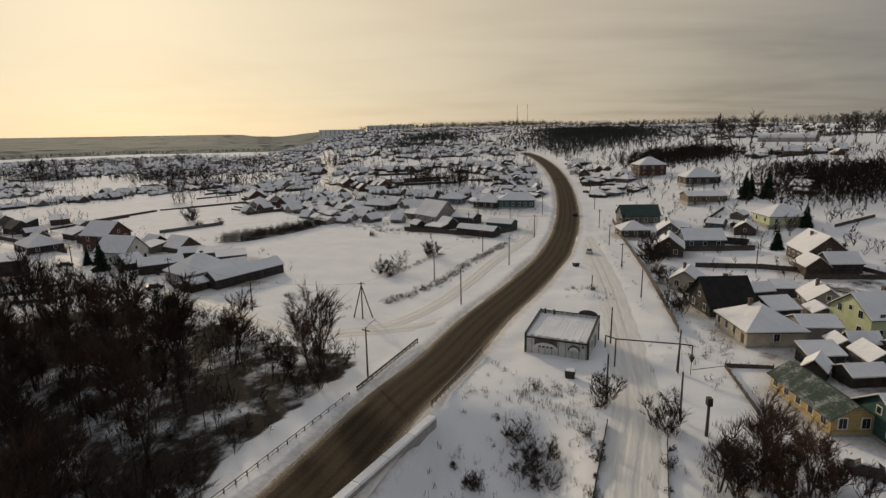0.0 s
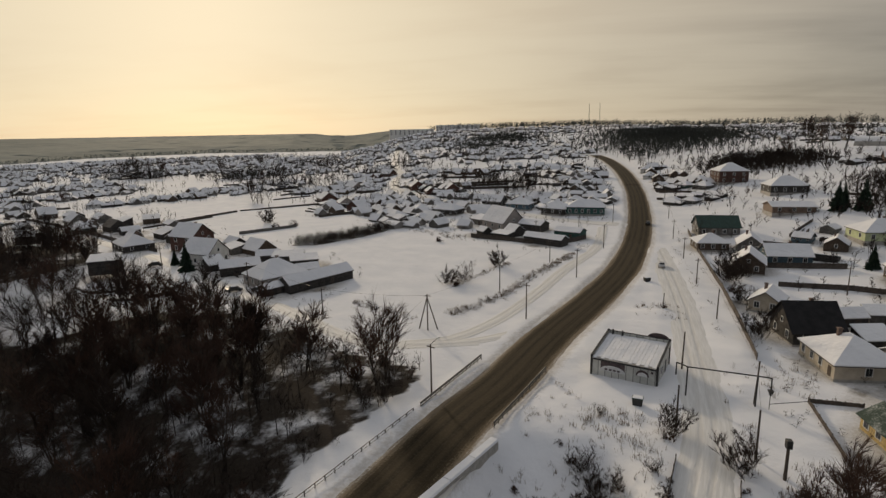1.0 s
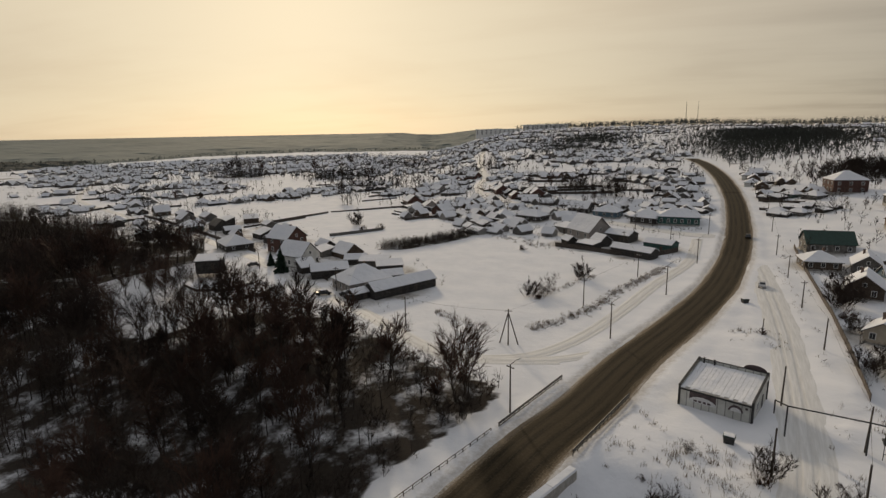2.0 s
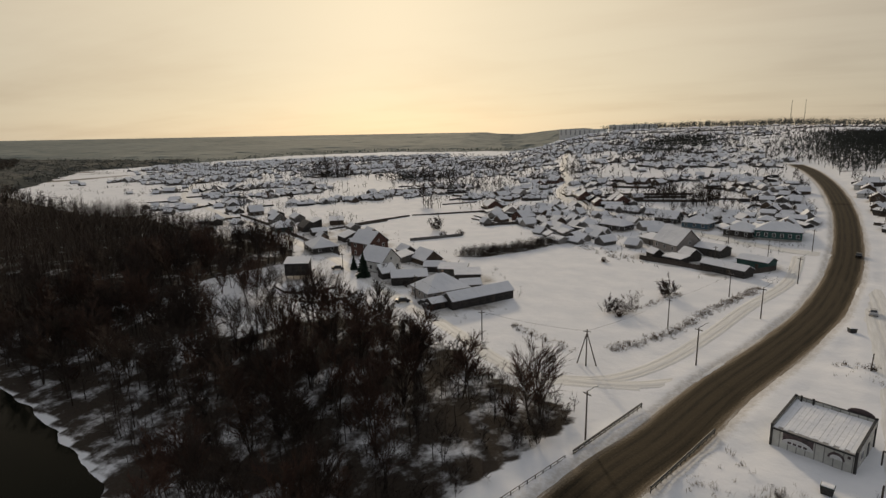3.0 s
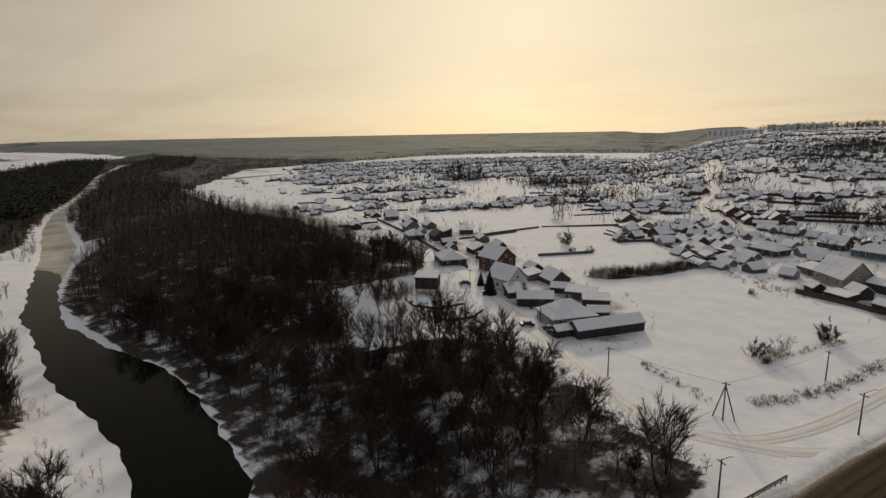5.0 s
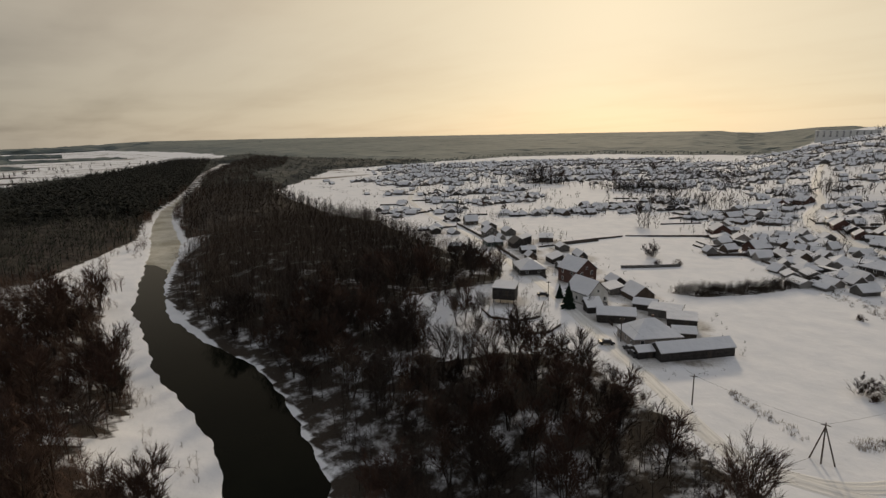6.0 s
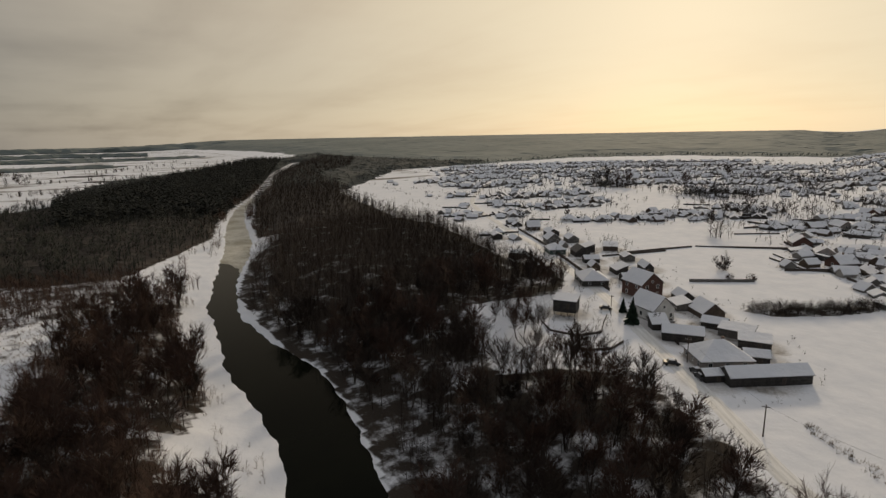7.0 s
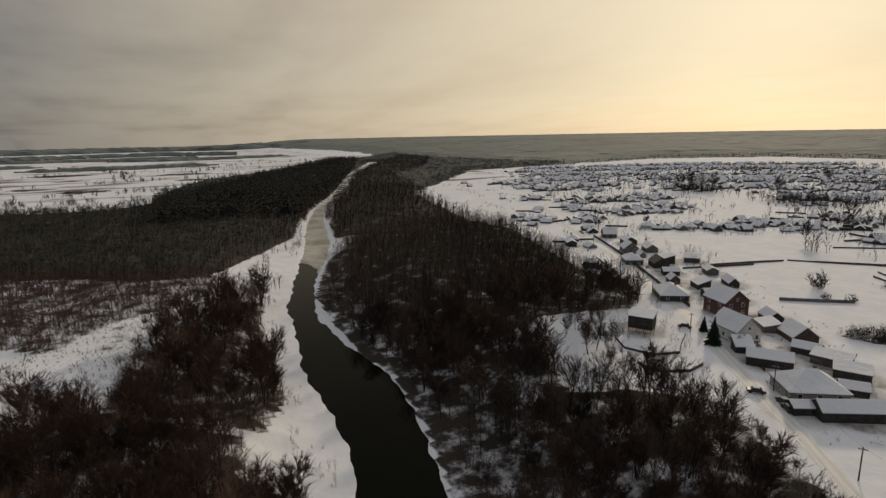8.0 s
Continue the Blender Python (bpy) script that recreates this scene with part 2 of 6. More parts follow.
def base_height(x, y):
    u = y + 0.6 * x
    front = ease((x / np.maximum(y, 20.0) + 0.37) / (0.15 + 0.06 * ease((y - 900) / 400))) * ease((y - 60) / 80)
    cap = 52 - 14 * ease((x - 60) / 260)
    hill = cap * np.tanh(0.055 * np.maximum(u - 220, 0) * front / cap)
    right = 11 * np.tanh(0.12 * np.maximum(x - 60, 0) * ease((y - 90) / 160) / 11) * (1 - 0.6 * ease((y - 420) / 300))
    west = -4.0 * ease((-x - 120) / 300)
    dist = np.hypot(x, y)
    far = 34 * ease((dist - 1250) / 1300) * ease((-x / np.maximum(dist, 1.0) - 0.27) / 0.12) * ease((y - 250) / 900)
    return hill + right + west + far


def terrain(x, y):
    x, y = np.asarray(x, float), np.asarray(y, float)
    z = base_height(x, y)
    d, side, half = along(RIVER, x, y, RIVER_HALF)
    half = half + 0.4 * np.sin(x * 0.173 + y * 0.09) + 0.35 * np.sin(x * 0.41 - y * 0.31 + 2) + 0.2 * np.sin(x * 0.87 + y * 0.53)
    shore = d - half
    low = WATER_Z + 0.4 * np.minimum(shore, 1.0) + 0.06 * np.clip(shore - 1, 0, 20)
    t = ease((d - half - 6) / 55.0)
    valley = low * (1 - t) + z * t
    z = np.where(d < half + 62, np.minimum(z, valley), z)
    z = np.where(shore < 0, WATER_Z + np.maximum(0.4 * shore, -1.6), z)
    dr, rside, _ = along(ROAD, x, y)
    onroad = base_height(np.interp(y, [p[1] for p in ROAD], [p[0] for p in ROAD]), y)
    bank = 1 - ease((dr - 7.5) / 9.0)
    bank = bank * ease((np.hypot(x + 70, y - 20) * 0 + y + 5) / 20)
    z = z * (1 - bank) + onroad * bank
    drop = ease((72 - y) / 14) * ease((dr - 5.5) / 4) * (rside < 0) * (1 - ease((x - 5) / 8))
    z = z - 6.0 * drop
    z = z - 0.35 * (1 - ease((dr - 3.6) / 1.5))
    return z


def height(x, y):
    return float(terrain(np.array([x]), np.array([y]))[0])




# ---- building helpers ----
def part(name, bm, mat, parent=None, label=""):
    """A bmesh as one mesh object under a thing or a part."""
    me = bpy.data.meshes.new(name)
    bm.normal_update()
    bm.to_mesh(me)
    bm.free()
    me.materials.append(mat)
    ob = new(name, me)
    ob.parent = parent
    return tagged(ob, label)


def raw(name, verts, faces, mat, parent=None, label=""):
    me = bpy.data.meshes.new(name)
    me.from_pydata(verts, [], faces)
    me.materials.append(mat)
    ob = new(name, me)
    ob.parent = parent
    return tagged(ob, label)


def box(bm, x0, y0, z0, x1, y1, z1, bevel=0.0):
    m = Matrix.LocRotScale(((x0 + x1) / 2, (y0 + y1) / 2, (z0 + z1) / 2), None, (x1 - x0, y1 - y0, z1 - z0))
    made = bmesh.ops.create_cube(bm, size=1.0, matrix=m)["verts"]
    if bevel:
        edges = list({e for v in made for e in v.link_edges})
        bmesh.ops.bevel(bm, geom=edges, offset=bevel, segments=1, affect="EDGES")
    return bm


def tube(bm, a, b, ra, rb=None, sides=8):
    a, b = Vector(a), Vector(b)
    way = b - a
    m = Matrix.Translation((a + b) / 2) @ way.to_track_quat("Z", "Y").to_matrix().to_4x4()
    bmesh.ops.create_cone(bm, cap_ends=True, segments=sides, radius1=ra, radius2=ra if rb is None else rb, depth=way.length, matrix=m)
    return bm


def hull(bm, rings):
    """Closed solid from rings of equal length, capped at both ends."""
    loops = [[bm.verts.new(p) for p in ring] for ring in rings]
    n = len(loops[0])
    for a, b in zip(loops, loops[1:]):
        for i in range(n):
            bm.faces.new((a[i], a[(i + 1) % n], b[(i + 1) % n], b[i]))
    bm.faces.new(loops[0][::-1])
    bm.faces.new(loops[-1])
    bmesh.ops.recalc_face_normals(bm, faces=bm.faces[:])
    return bm


def thing(name, label, category, group="", kind=""):
    return tagged(new(name), label, category, group, kind)


# ---- ground, river, road ----
def graded(lo, hi, a, b, fine, grow, far):
    mid = list(np.arange(a, b + 0.01, fine))
    up, step = [], fine
    while (up[-1] if up else b) < hi:
        step = min(step * grow, far)
        up.append((up[-1] if up else b) + step)
    down, step = [], fine
    while (down[-1] if down else a) > lo:
        step = min(step * grow, far)
        down.append((down[-1] if down else a) - step)
    return np.array(down[::-1] + mid + up)


def inside(poly, x, y):
    x, y = np.asarray(x, float), np.asarray(y, float)
    hit = np.zeros(x.shape, bool)
    for (ax, ay), (bx, by) in zip(poly, poly[1:] + poly[:1]):
        with np.errstate(divide="ignore", invalid="ignore"):
            cross = ((ay > y) != (by > y)) & (x < (bx - ax) * (y - ay) / (by - ay if by != ay else 1e-9) + ax)
        hit ^= cross
    return hit


# woods, as plan outlines
WOOD_NEAR = [(-25, 40), (-30, 58), (-25, 68), (-20, 80), (-19, 86), (-24, 89), (-38, 94), (-48, 103), (-60, 107), (-78, 116), (-92, 106), (-104, 92),
             (-116, 97), (-138, 106), (-150, 116), (-146, 138), (-140, 152), (-152, 168), (-176, 180), (-200, 176), (-222, 186), (-260, 200), (-322, 222), (-376, 220), (-380, 130),
             (-310, 86), (-245, 62), (-205, 59), (-170, 58), (-148, 61), (-115, 56), (-90, 49), (-60, 34)]
WOOD_RIVER = [(-376, 220), (-541, 259), (-660, 300), (-804, 330), (-1000, 480), (-1300, 640), (-1500, 640), (-1000, 338), (-744, 239), (-590, 173), (-465, 132), (-380, 112)]
WOOD_PINE = [(-300, 28), (-289, 8), (-292, -10), (-315, -34), (-335, -72), (-372, -130), (-420, -180), (-640, -200), (-655, -133), (-635, -84), (-632, -37), (-690, 15), (-940, 150),
             (-1450, 420), (-1450, 500), (-1000, 322), (-744, 223), (-650, 184), (-544, 136), (-470, 108), (-400, 88), (-350, 58)]
WOOD_DEEP = [(-150, 72), (-160, 118), (-170, 170), (-222, 186), (-260, 200), (-322, 222), (-376, 220), (-380, 132), (-310, 100), (-245, 76), (-205, 72)]
WOOD_BANK = [(-246, 40), (-205, 32), (-172, 30), (-148, 29), (-128, 20), (-140, 4), (-150, -14), (-190, -6), (-215, 8), (-246, 26)]
WOOD_CORNER = [(-128, 16), (-112, 12), (-104, 20), (-96, 24), (-80, 10), (-80, -30), (-120, -40), (-150, -30), (-146, -12)]
BRUSH = [(-300, 24), (-262, 22), (-240, 8), (-225, -14), (-200, -34), (-240, -80), (-330, -110), (-350, -72), (-318, -21)]
HEDGE = [(-90, 185), (-80, 186), (-68, 202), (-57, 228), (-52, 240), (-58, 240), (-66, 224), (-76, 206), (-88, 194)]

BANK_GRASS = [(-125, -34), (-145, -14), (-190, 6), (-207, 10), (-246, 26), (-285, 26), (-285, -10), (-255, -12), (-240, -26), (-196, -42), (-150, -60)]
# yard ground darkened by colour for the shade between the sheds
YARD_SHADE = [(45, 58), (80, 58), (98, 132), (60, 132), (42, 126), (40, 100), (52, 88)]
SLOPES = [[(96, 345), (111, 329), (147, 332), (160, 362), (135, 385), (112, 388)], [(66, 440), (72, 583), (94, 820), (200, 800), (190, 640), (125, 455)],
          [(112, 226), (135, 248), (150, 256), (185, 258), (205, 240), (165, 202), (125, 206)], [(-97, 716), (-68, 918), (-30, 883), (-23, 668), (-66, 572)],
          [(130, 254), (149, 263), (163, 247), (161, 272), (140, 275)], [(-460, 500), (-398, 530), (-400, 545), (-460, 520)], [(-300, 490), (-260, 495), (-250, 505), (-300, 506)]]


def build_ground():
    xs = graded(-4800, 4800, -330, 90, 1.6, 1.06, 110)
    ys = graded(-1500, 4900, 24, 220, 1.6, 1.05, 110)
    X, Y = np.meshgrid(xs, ys)
    Z = terrain(X, Y)
    dl, _, _ = along(LANE, X, Y)
    da, _, _ = along(STREET_A, X, Y)
    df, _, _ = along(FIELD_PATH, X, Y)
    db, _, _ = along(STREET_B, X, Y)
    dr, rside, _ = along(ROAD, X, Y)
    driver, _, half = along(RIVER, X, Y, RIVER_HALF)
    rough = np.zeros_like(Z)
    for i in range(Z.shape[0]):
        for j in range(Z.shape[1]):
            if -380 < X[i, j] < 220 and 0 < Y[i, j] < 360:
                v = Vector((X[i, j], Y[i, j], 0))
                rough[i, j] = 0.55 * noise.noise(v * 0.05) + 0.30 * noise.noise(v * 0.17) + 0.20 * noise.noise(v * 0.42)
    wild = ease((dr - 5) / 4) * ease((dl - 3) / 4) * ease((da - 2) / 4) * ease((df - 2) / 3) * ease((db - 3) / 4) * np.clip(ease((rside < 0) * (18 - X) / 10) + 0.35, 0, 1.2)
    Z = Z + rough * np.where(driver > half + 4, wild, 0.15)
    # ploughed banks beside the road and the lane
    lump = np.clip(0.9 + 2.2 * rough, 0.1, 2.2)
    Z += 0.32 * np.exp(-(((dr - 6.6) / 1.2) ** 2)) * lump * (Y < 330)
    Z += 0.28 * np.exp(-(((dl - 5.0) / 1.2) ** 2)) * lump * (Y > 45) * (dr > 8)
    for hx, hy, hr, hh in ((24.6, 121, 2.2, 0.9), (21, 122.5, 2.6, 0.6), (30.8, 87.5, 2.0, 0.8), (34.6, 100.5, 2.6, 0.9), (33.5, 96, 1.8, 0.6), (35.5, 106, 2.0, 0.7)):
        Z += hh * np.exp(-((X - hx) ** 2 + (Y - hy) ** 2) / hr**2) * (0.8 + 0.9 * rough)
    nx, ny = len(xs), len(ys)
    verts = np.stack([X, Y, Z], -1).reshape(-1, 3)
    i = np.arange(ny - 1)[:, None] * nx + np.arange(nx - 1)[None, :]
    faces = np.stack([i, i + 1, i + nx + 1, i + nx], -1).reshape(-1, 4)
    me = bpy.data.meshes.new("ground")
    me.from_pydata(verts.tolist(), [], faces.tolist())
    me.polygons.foreach_set("use_smooth", np.ones(len(faces), bool))
    cover = np.zeros((ny * nx, 4), np.float32)
    x, y = verts[:, 0], verts[:, 1]
    # amounts in the woods cover litter and painted tree shade together
    for poly, amount in ((WOOD_NEAR, 0.55), (WOOD_DEEP, 0.62), (WOOD_RIVER, 0.65), (WOOD_PINE, 0.68), (WOOD_BANK, 0.52), (WOOD_CORNER, 0.55), (BRUSH, 0.44), (YARD_SHADE, 0.38), (BANK_GRASS, 0.24), (HEDGE, 0.5), (SLOPES[0], 0.34), (SLOPES[1], 0.34), (SLOPES[2], 0.36), (SLOPES[3], 0.34)):
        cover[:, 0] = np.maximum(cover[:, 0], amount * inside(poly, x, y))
    cover[:, 1] = (0.9 * np.exp(-(((dr - 5.2) / 1.6) ** 2))).ravel()
    yard = np.zeros(len(x))
    for hx, hy, size in taken:
        reach = size + 9
        i0, i1 = np.searchsorted(xs, (hx - reach, hx + reach))
        j0, j1 = np.searchsorted(ys, (hy - reach, hy + reach))
        if i1 > i0 and j1 > j0:
            pick = (np.arange(j0, j1)[:, None] * nx + np.arange(i0, i1)[None, :]).ravel()
            yard[pick] = np.maximum(yard[pick], 1 - ease((np.hypot(x[pick] - hx, y[pick] - hy) - 0.65 * size) / 6))
    cover[:, 1] = np.maximum(cover[:, 1], 0.8 * yard)
    cover[:, 0] = np.maximum(cover[:, 0], 0.33 * yard)
    cover[:, 2] = np.where((x < -700) & (y < 520), 0.46, 0.0)
    cover[:, 3] = 1
    at = me.attributes.new("cover", "FLOAT_COLOR", "POINT")
    at.data.foreach_set("color", cover.ravel())
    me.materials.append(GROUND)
    return tagged(new("ground", me), "snow-covered ground with drifts, worn tracks, leaf litter and painted shade", "ground", kind="structure")



def water_material():
    m = material("dark_river_water", (0.002, 0.003, 0.002), (0.004, 0.005, 0.003), 0.06, 0.03, 0.3, 0, spec=0.035)
    N = Nodes(m.node_tree)
    p = m.node_tree.nodes["Principled BSDF"]
    p.inputs["IOR"].default_value = 1.33
    bn = N.n("ShaderNodeBump", Strength=0.06, Distance=0.1)
    N.t.links.new(N.noise(N.n("ShaderNodeTexCoord").outputs["Object"], 0.8, 3.0), bn.inputs["Height"])
    N.t.links.new(bn.outputs[0], p.inputs["Normal"])
    return m


def resample(line, step):
    pts = [Vector((*p, 0)) for p in line]
    res = []
    for k in range(len(pts) - 1):
        p0, p1, p2, p3 = pts[max(k - 1, 0)], pts[k], pts[k + 1], pts[min(k + 2, len(pts) - 1)]
        n = max(1, int((p2 - p1).length / step))
        for i in range(n):
            t = i / n
            q = 0.5 * (2 * p1 + (p2 - p0) * t + (2 * p0 - 5 * p1 + 4 * p2 - p3) * t * t + (3 * p1 - p0 - 3 * p2 + p3) * t**3)
            res.append((q.x, q.y))
    return res + [tuple(line[-1])]


def ribbon(line, offsets, z_of, step):
    """A strip along a line: verts, faces, and across-strip values."""
    pts = resample(line, step)
    verts, across, run = [], [], []
    total = 0.0
    for k, (x, y) in enumerate(pts):
        (ax, ay), (bx, by) = pts[max(k - 1, 0)], pts[min(k + 1, len(pts) - 1)]
        L = math.hypot(bx - ax, by - ay)
        nx, ny = (by - ay) / L, -(bx - ax) / L
        if k:
            total += math.hypot(x - pts[k - 1][0], y - pts[k - 1][1])
        for o in offsets:
            verts.append((x + nx * o, y + ny * o, z_of(x + nx * o, y + ny * o, o, x, y)))
            across.append(o)
            run.append(total)
    n = len(offsets)
    faces = [(k * n + j, k * n + j + 1, (k + 1) * n + j + 1, (k + 1) * n + j) for k in range(len(pts) - 1) for j in range(n - 1)]
    return verts, faces, across, run


wv, wf, _, _ = ribbon(RIVER, [-14, 0, 14], lambda x, y, o, cx, cy: WATER_Z, 8)
tagged(raw("river", wv, wf, water_material()), "dark open river water between snowy banks", "river", kind="structure")
ICE = material("thin_river_ice", (0.22, 0.20, 0.14), (0.50, 0.48, 0.42), 0.45, 0.06, 0.9, 0.1)


def build_ice():
    pts = resample(RIVER[10:19], 4)
    verts, faces = [], []
    for k, (x, y) in enumerate(pts):
        (ax, ay), (bx, by) = pts[max(k - 1, 0)], pts[min(k + 1, len(pts) - 1)]
        L = math.hypot(bx - ax, by - ay)
        nx, ny = (by - ay) / L, -(bx - ax) / L
        grown = ease(np.array((-275 - x) / 60.0))
        edge = 12 - 23 * float(grown) + 1.5 * math.sin(k * 0.8) + math.sin(k * 2.1)
        for o in (min(edge, 12.5), edge * 0.5 + 6.5, 13):
            verts.append((x + nx * o, y + ny * o, WATER_Z + 0.05))
    faces = [(k * 3 + j, k * 3 + j + 1, k * 3 + j + 4, k * 3 + j + 3) for k in range(len(pts) - 1) for j in range(2)]
    tagged(raw("river_ice", verts, faces, ICE), "yellowish snow-dusted ice covering the narrow river", "ice", kind="structure")


build_ice()


def road_material():
    m = bpy.data.materials.new("brown_slush_asphalt")
    m.use_nodes = True
    N = Nodes(m.node_tree)
    p = m.node_tree.nodes["Principled BSDF"]
    at = N.n("ShaderNodeAttribute")
    at.attribute_name = "lane"
    s = N.n("ShaderNodeSeparateXYZ")
    N.t.links.new(at.outputs["Vector"], s.inputs[0])
    o = s.outputs[0]
    long = N.n("ShaderNodeCombineXYZ")
    N.t.links.new(N.math("MULTIPLY", o, 1.0), long.inputs[0])
    N.t.links.new(N.math("MULTIPLY", s.outputs[1], 0.035), long.inputs[1])
    streak = N.noise(long.outputs[0], 2.2, 6.0, 0.6)
    grain = N.noise(N.n("ShaderNodeTexCoord").outputs["Object"], 3.0, 5.0, 0.65)
    wheel = N.math("ABSOLUTE", N.math("SUBTRACT", N.math("ABSOLUTE", N.math("SUBTRACT", N.math("ABSOLUTE", o), 1.9)), 0.8))
    wear = N.ramp(wheel, 0.1, 0.75)
    col = N.mix(N.math("MULTIPLY", wear, 0.75), (0.013, 0.010, 0.006), (0.052, 0.038, 0.021))
    col = N.mix(N.ramp(streak, 0.40, 0.66), col, (0.036, 0.027, 0.015))
    col = N.mix(N.math("MULTIPLY", N.ramp(grain, 0.45, 0.7), 0.22), col, (0.11, 0.085, 0.055))
    side = N.math("ADD", N.math("ABSOLUTE", o), N.math("MULTIPLY", N.math("SUBTRACT", grain, 0.5), 1.6))
    side = N.math("ADD", side, N.math("MULTIPLY", N.math("SUBTRACT", streak, 0.5), 1.8))
    col = N.mix(N.ramp(side, 3.4, 4.3), col, (0.17, 0.135, 0.095))
    col = N.mix(N.ramp(side, 4.3, 5.3), col, (0.60, 0.57, 0.53))
    N.t.links.new(col, p.inputs["Base Color"])
    p.inputs["Roughness"].default_value = 0.85
    p.inputs["Specular IOR Level"].default_value = 0.12
    bn = N.n("ShaderNodeBump", Strength=0.5, Distance=0.06)
    N.t.links.new(N.math("ADD", streak, grain), bn.inputs["Height"])
    N.t.links.new(bn.outputs[0], p.inputs["Normal"])
    return m


def build_road():
    def z_of(x, y, o, cx, cy):
        return float(base_height(np.array(cx), np.array(cy))) + 0.10 - 0.012 * abs(o) ** 1.5 + (0.3 if cy > 330 else 0.0)

    v, f, across, run = ribbon(ROAD, [-6.0, -5, -4.2, -3, -1.5, 0, 1.5, 3, 4.2, 5, 6.0], z_of, 3.0)
    ob = raw("road", v, f, road_material())
    at = ob.data.attributes.new("lane", "FLOAT_VECTOR", "POINT")
    at.data.foreach_set("vector", np.stack([across, run, np.zeros(len(run))], 1).astype(np.float32).ravel())
    tagged(ob, "asphalt road covered with brown slush and wheel tracks", "road", kind="structure")


build_road()


def track_material():
    m = bpy.data.materials.new("packed_snow_track")
    m.use_nodes = True
    N = Nodes(m.node_tree)
    p = m.node_tree.nodes["Principled BSDF"]
    at = N.n("ShaderNodeAttribute")
    at.attribute_name = "lane"
    s = N.n("ShaderNodeSeparateXYZ")
    N.t.links.new(at.outputs["Vector"], s.inputs[0])
    long = N.n("ShaderNodeCombineXYZ")
    N.t.links.new(s.outputs[0], long.inputs[0])
    N.t.links.new(N.math("MULTIPLY", s.outputs[1], 0.06), long.inputs[1])
    streak = N.noise(long.outputs[0], 2.6, 6.0, 0.65)
    grain = N.noise(N.n("ShaderNodeTexCoord").outputs["Object"], 1.4, 5.0, 0.65)
    wander = N.math("ADD", N.math("ABSOLUTE", s.outputs[0]), N.math("MULTIPLY", N.math("SUBTRACT", grain, 0.5), 0.5))
    rut = N.ramp(N.math("ABSOLUTE", N.math("SUBTRACT", wander, 0.85)), 0.12, 0.5, 1.0, 0.0)
    col = N.mix(N.ramp(streak, 0.35, 0.7), (0.58, 0.575, 0.565), (0.71, 0.705, 0.70))
    col = N.mix(N.math("MULTIPLY", rut, 0.22), col, (0.40, 0.385, 0.36))
    N.t.links.new(col, p.inputs["Base Color"])
    p.inputs["Roughness"].default_value = 0.75
    bn = N.n("ShaderNodeBump", Strength=0.45, Distance=0.12)
    N.t.links.new(N.math("SUBTRACT", N.math("ADD", streak, grain), rut), bn.inputs["Height"])
    N.t.links.new(bn.outputs[0], p.inputs["Normal"])
    return m


TRACK = track_material()
for k, (name, line, wide, label) in enumerate((("lane", LANE, 4.0, "packed snowy lane with wheel ruts beside the road"), ("street", STREET_A, 2.2, "packed snowy village street with wheel ruts"),
                                ("track", FIELD_PATH[3:], 1.9, "rutted snow track beside the field"), ("track", [(-24, 98.2), (-13, 101), (-4, 108), (2, 118)], 1.6, "rutted snow track joining the road"),
                                ("street", STREET_B, 3.0, "packed snowy street through the village"), ("track", HILL_TRACK, 3.2, "snowy road climbing the far hill"))):
    lift = 0.05 + 0.02 * k

    def drape(x, y, o, cx, cy):
        return height(x, y) + lift + 0.0006 * max(math.hypot(cx, cy) - 120, 0) - (0.12 if abs(o) > wide - 0.1 else 0.0)

    v, f, across, run = ribbon(line, [-wide, -wide * 0.75, -wide * 0.5, -wide * 0.25, 0, wide * 0.25, wide * 0.5, wide * 0.75, wide], drape, 3.0)
    ob = raw(name, v, f, TRACK)
    ob.data.polygons.foreach_set("use_smooth", np.ones(len(f), bool))
    at = ob.data.attributes.new("lane", "FLOAT_VECTOR", "POINT")
    at.data.foreach_set("vector", np.stack([across, run, np.zeros(len(run))], 1).astype(np.float32).ravel())
    tagged(ob, label, "street", kind="structure")


# ---- houses ----
def gable_roof(L, W, H, rise, over, lift, thick, trim=0.0, sag=0.0):
    bm = bmesh.new()
    slope = rise / (W / 2)
    e, x = W / 2 + over - trim, L / 2 + over - trim
    ze, zr = H - (over - trim) * slope + lift, H + rise + lift
    rings = []
    for s in (-1.0, -0.5, 0.0, 0.5, 1.0):
        d = sag * (1 - s * s)
        rings.append([(s * x, -e, ze), (s * x, 0, zr - d), (s * x, e, ze), (s * x, e, ze + thick), (s * x, 0, zr + thick * 1.15 - d), (s * x, -e, ze + thick)])
    return hull(bm, rings)


def hip_roof(L, W, H, rise, over, lift, thick, trim=0.0):
    bm = bmesh.new()
    slope = rise / (W / 2)
    e, x = W / 2 + over - trim, L / 2 + over - trim
    ze, zr = H - (over - trim) * slope + lift, H + rise + lift
    r = max(L / 2 - W / 2, 0.15)
    low = [bm.verts.new(p) for p in ((-x, -e, ze), (x, -e, ze), (x, e, ze), (-x, e, ze))]
    mid = [bm.verts.new((v.co.x, v.co.y, ze + thick)) for v in low]
    a, b = bm.verts.new((-r, 0, zr + thick)), bm.verts.new((r, 0, zr + thick))
    bm.faces.new(low[::-1])
    for i in range(4):
        bm.faces.new((low[i], low[(i + 1) % 4], mid[(i + 1) % 4], mid[i]))
    bm.faces.new((mid[0], mid[1], b, a))
    bm.faces.new((mid[2], mid[3], a, b))
    bm.faces.new((mid[1], mid[2], b))
    bm.faces.new((mid[3], mid[0], a))
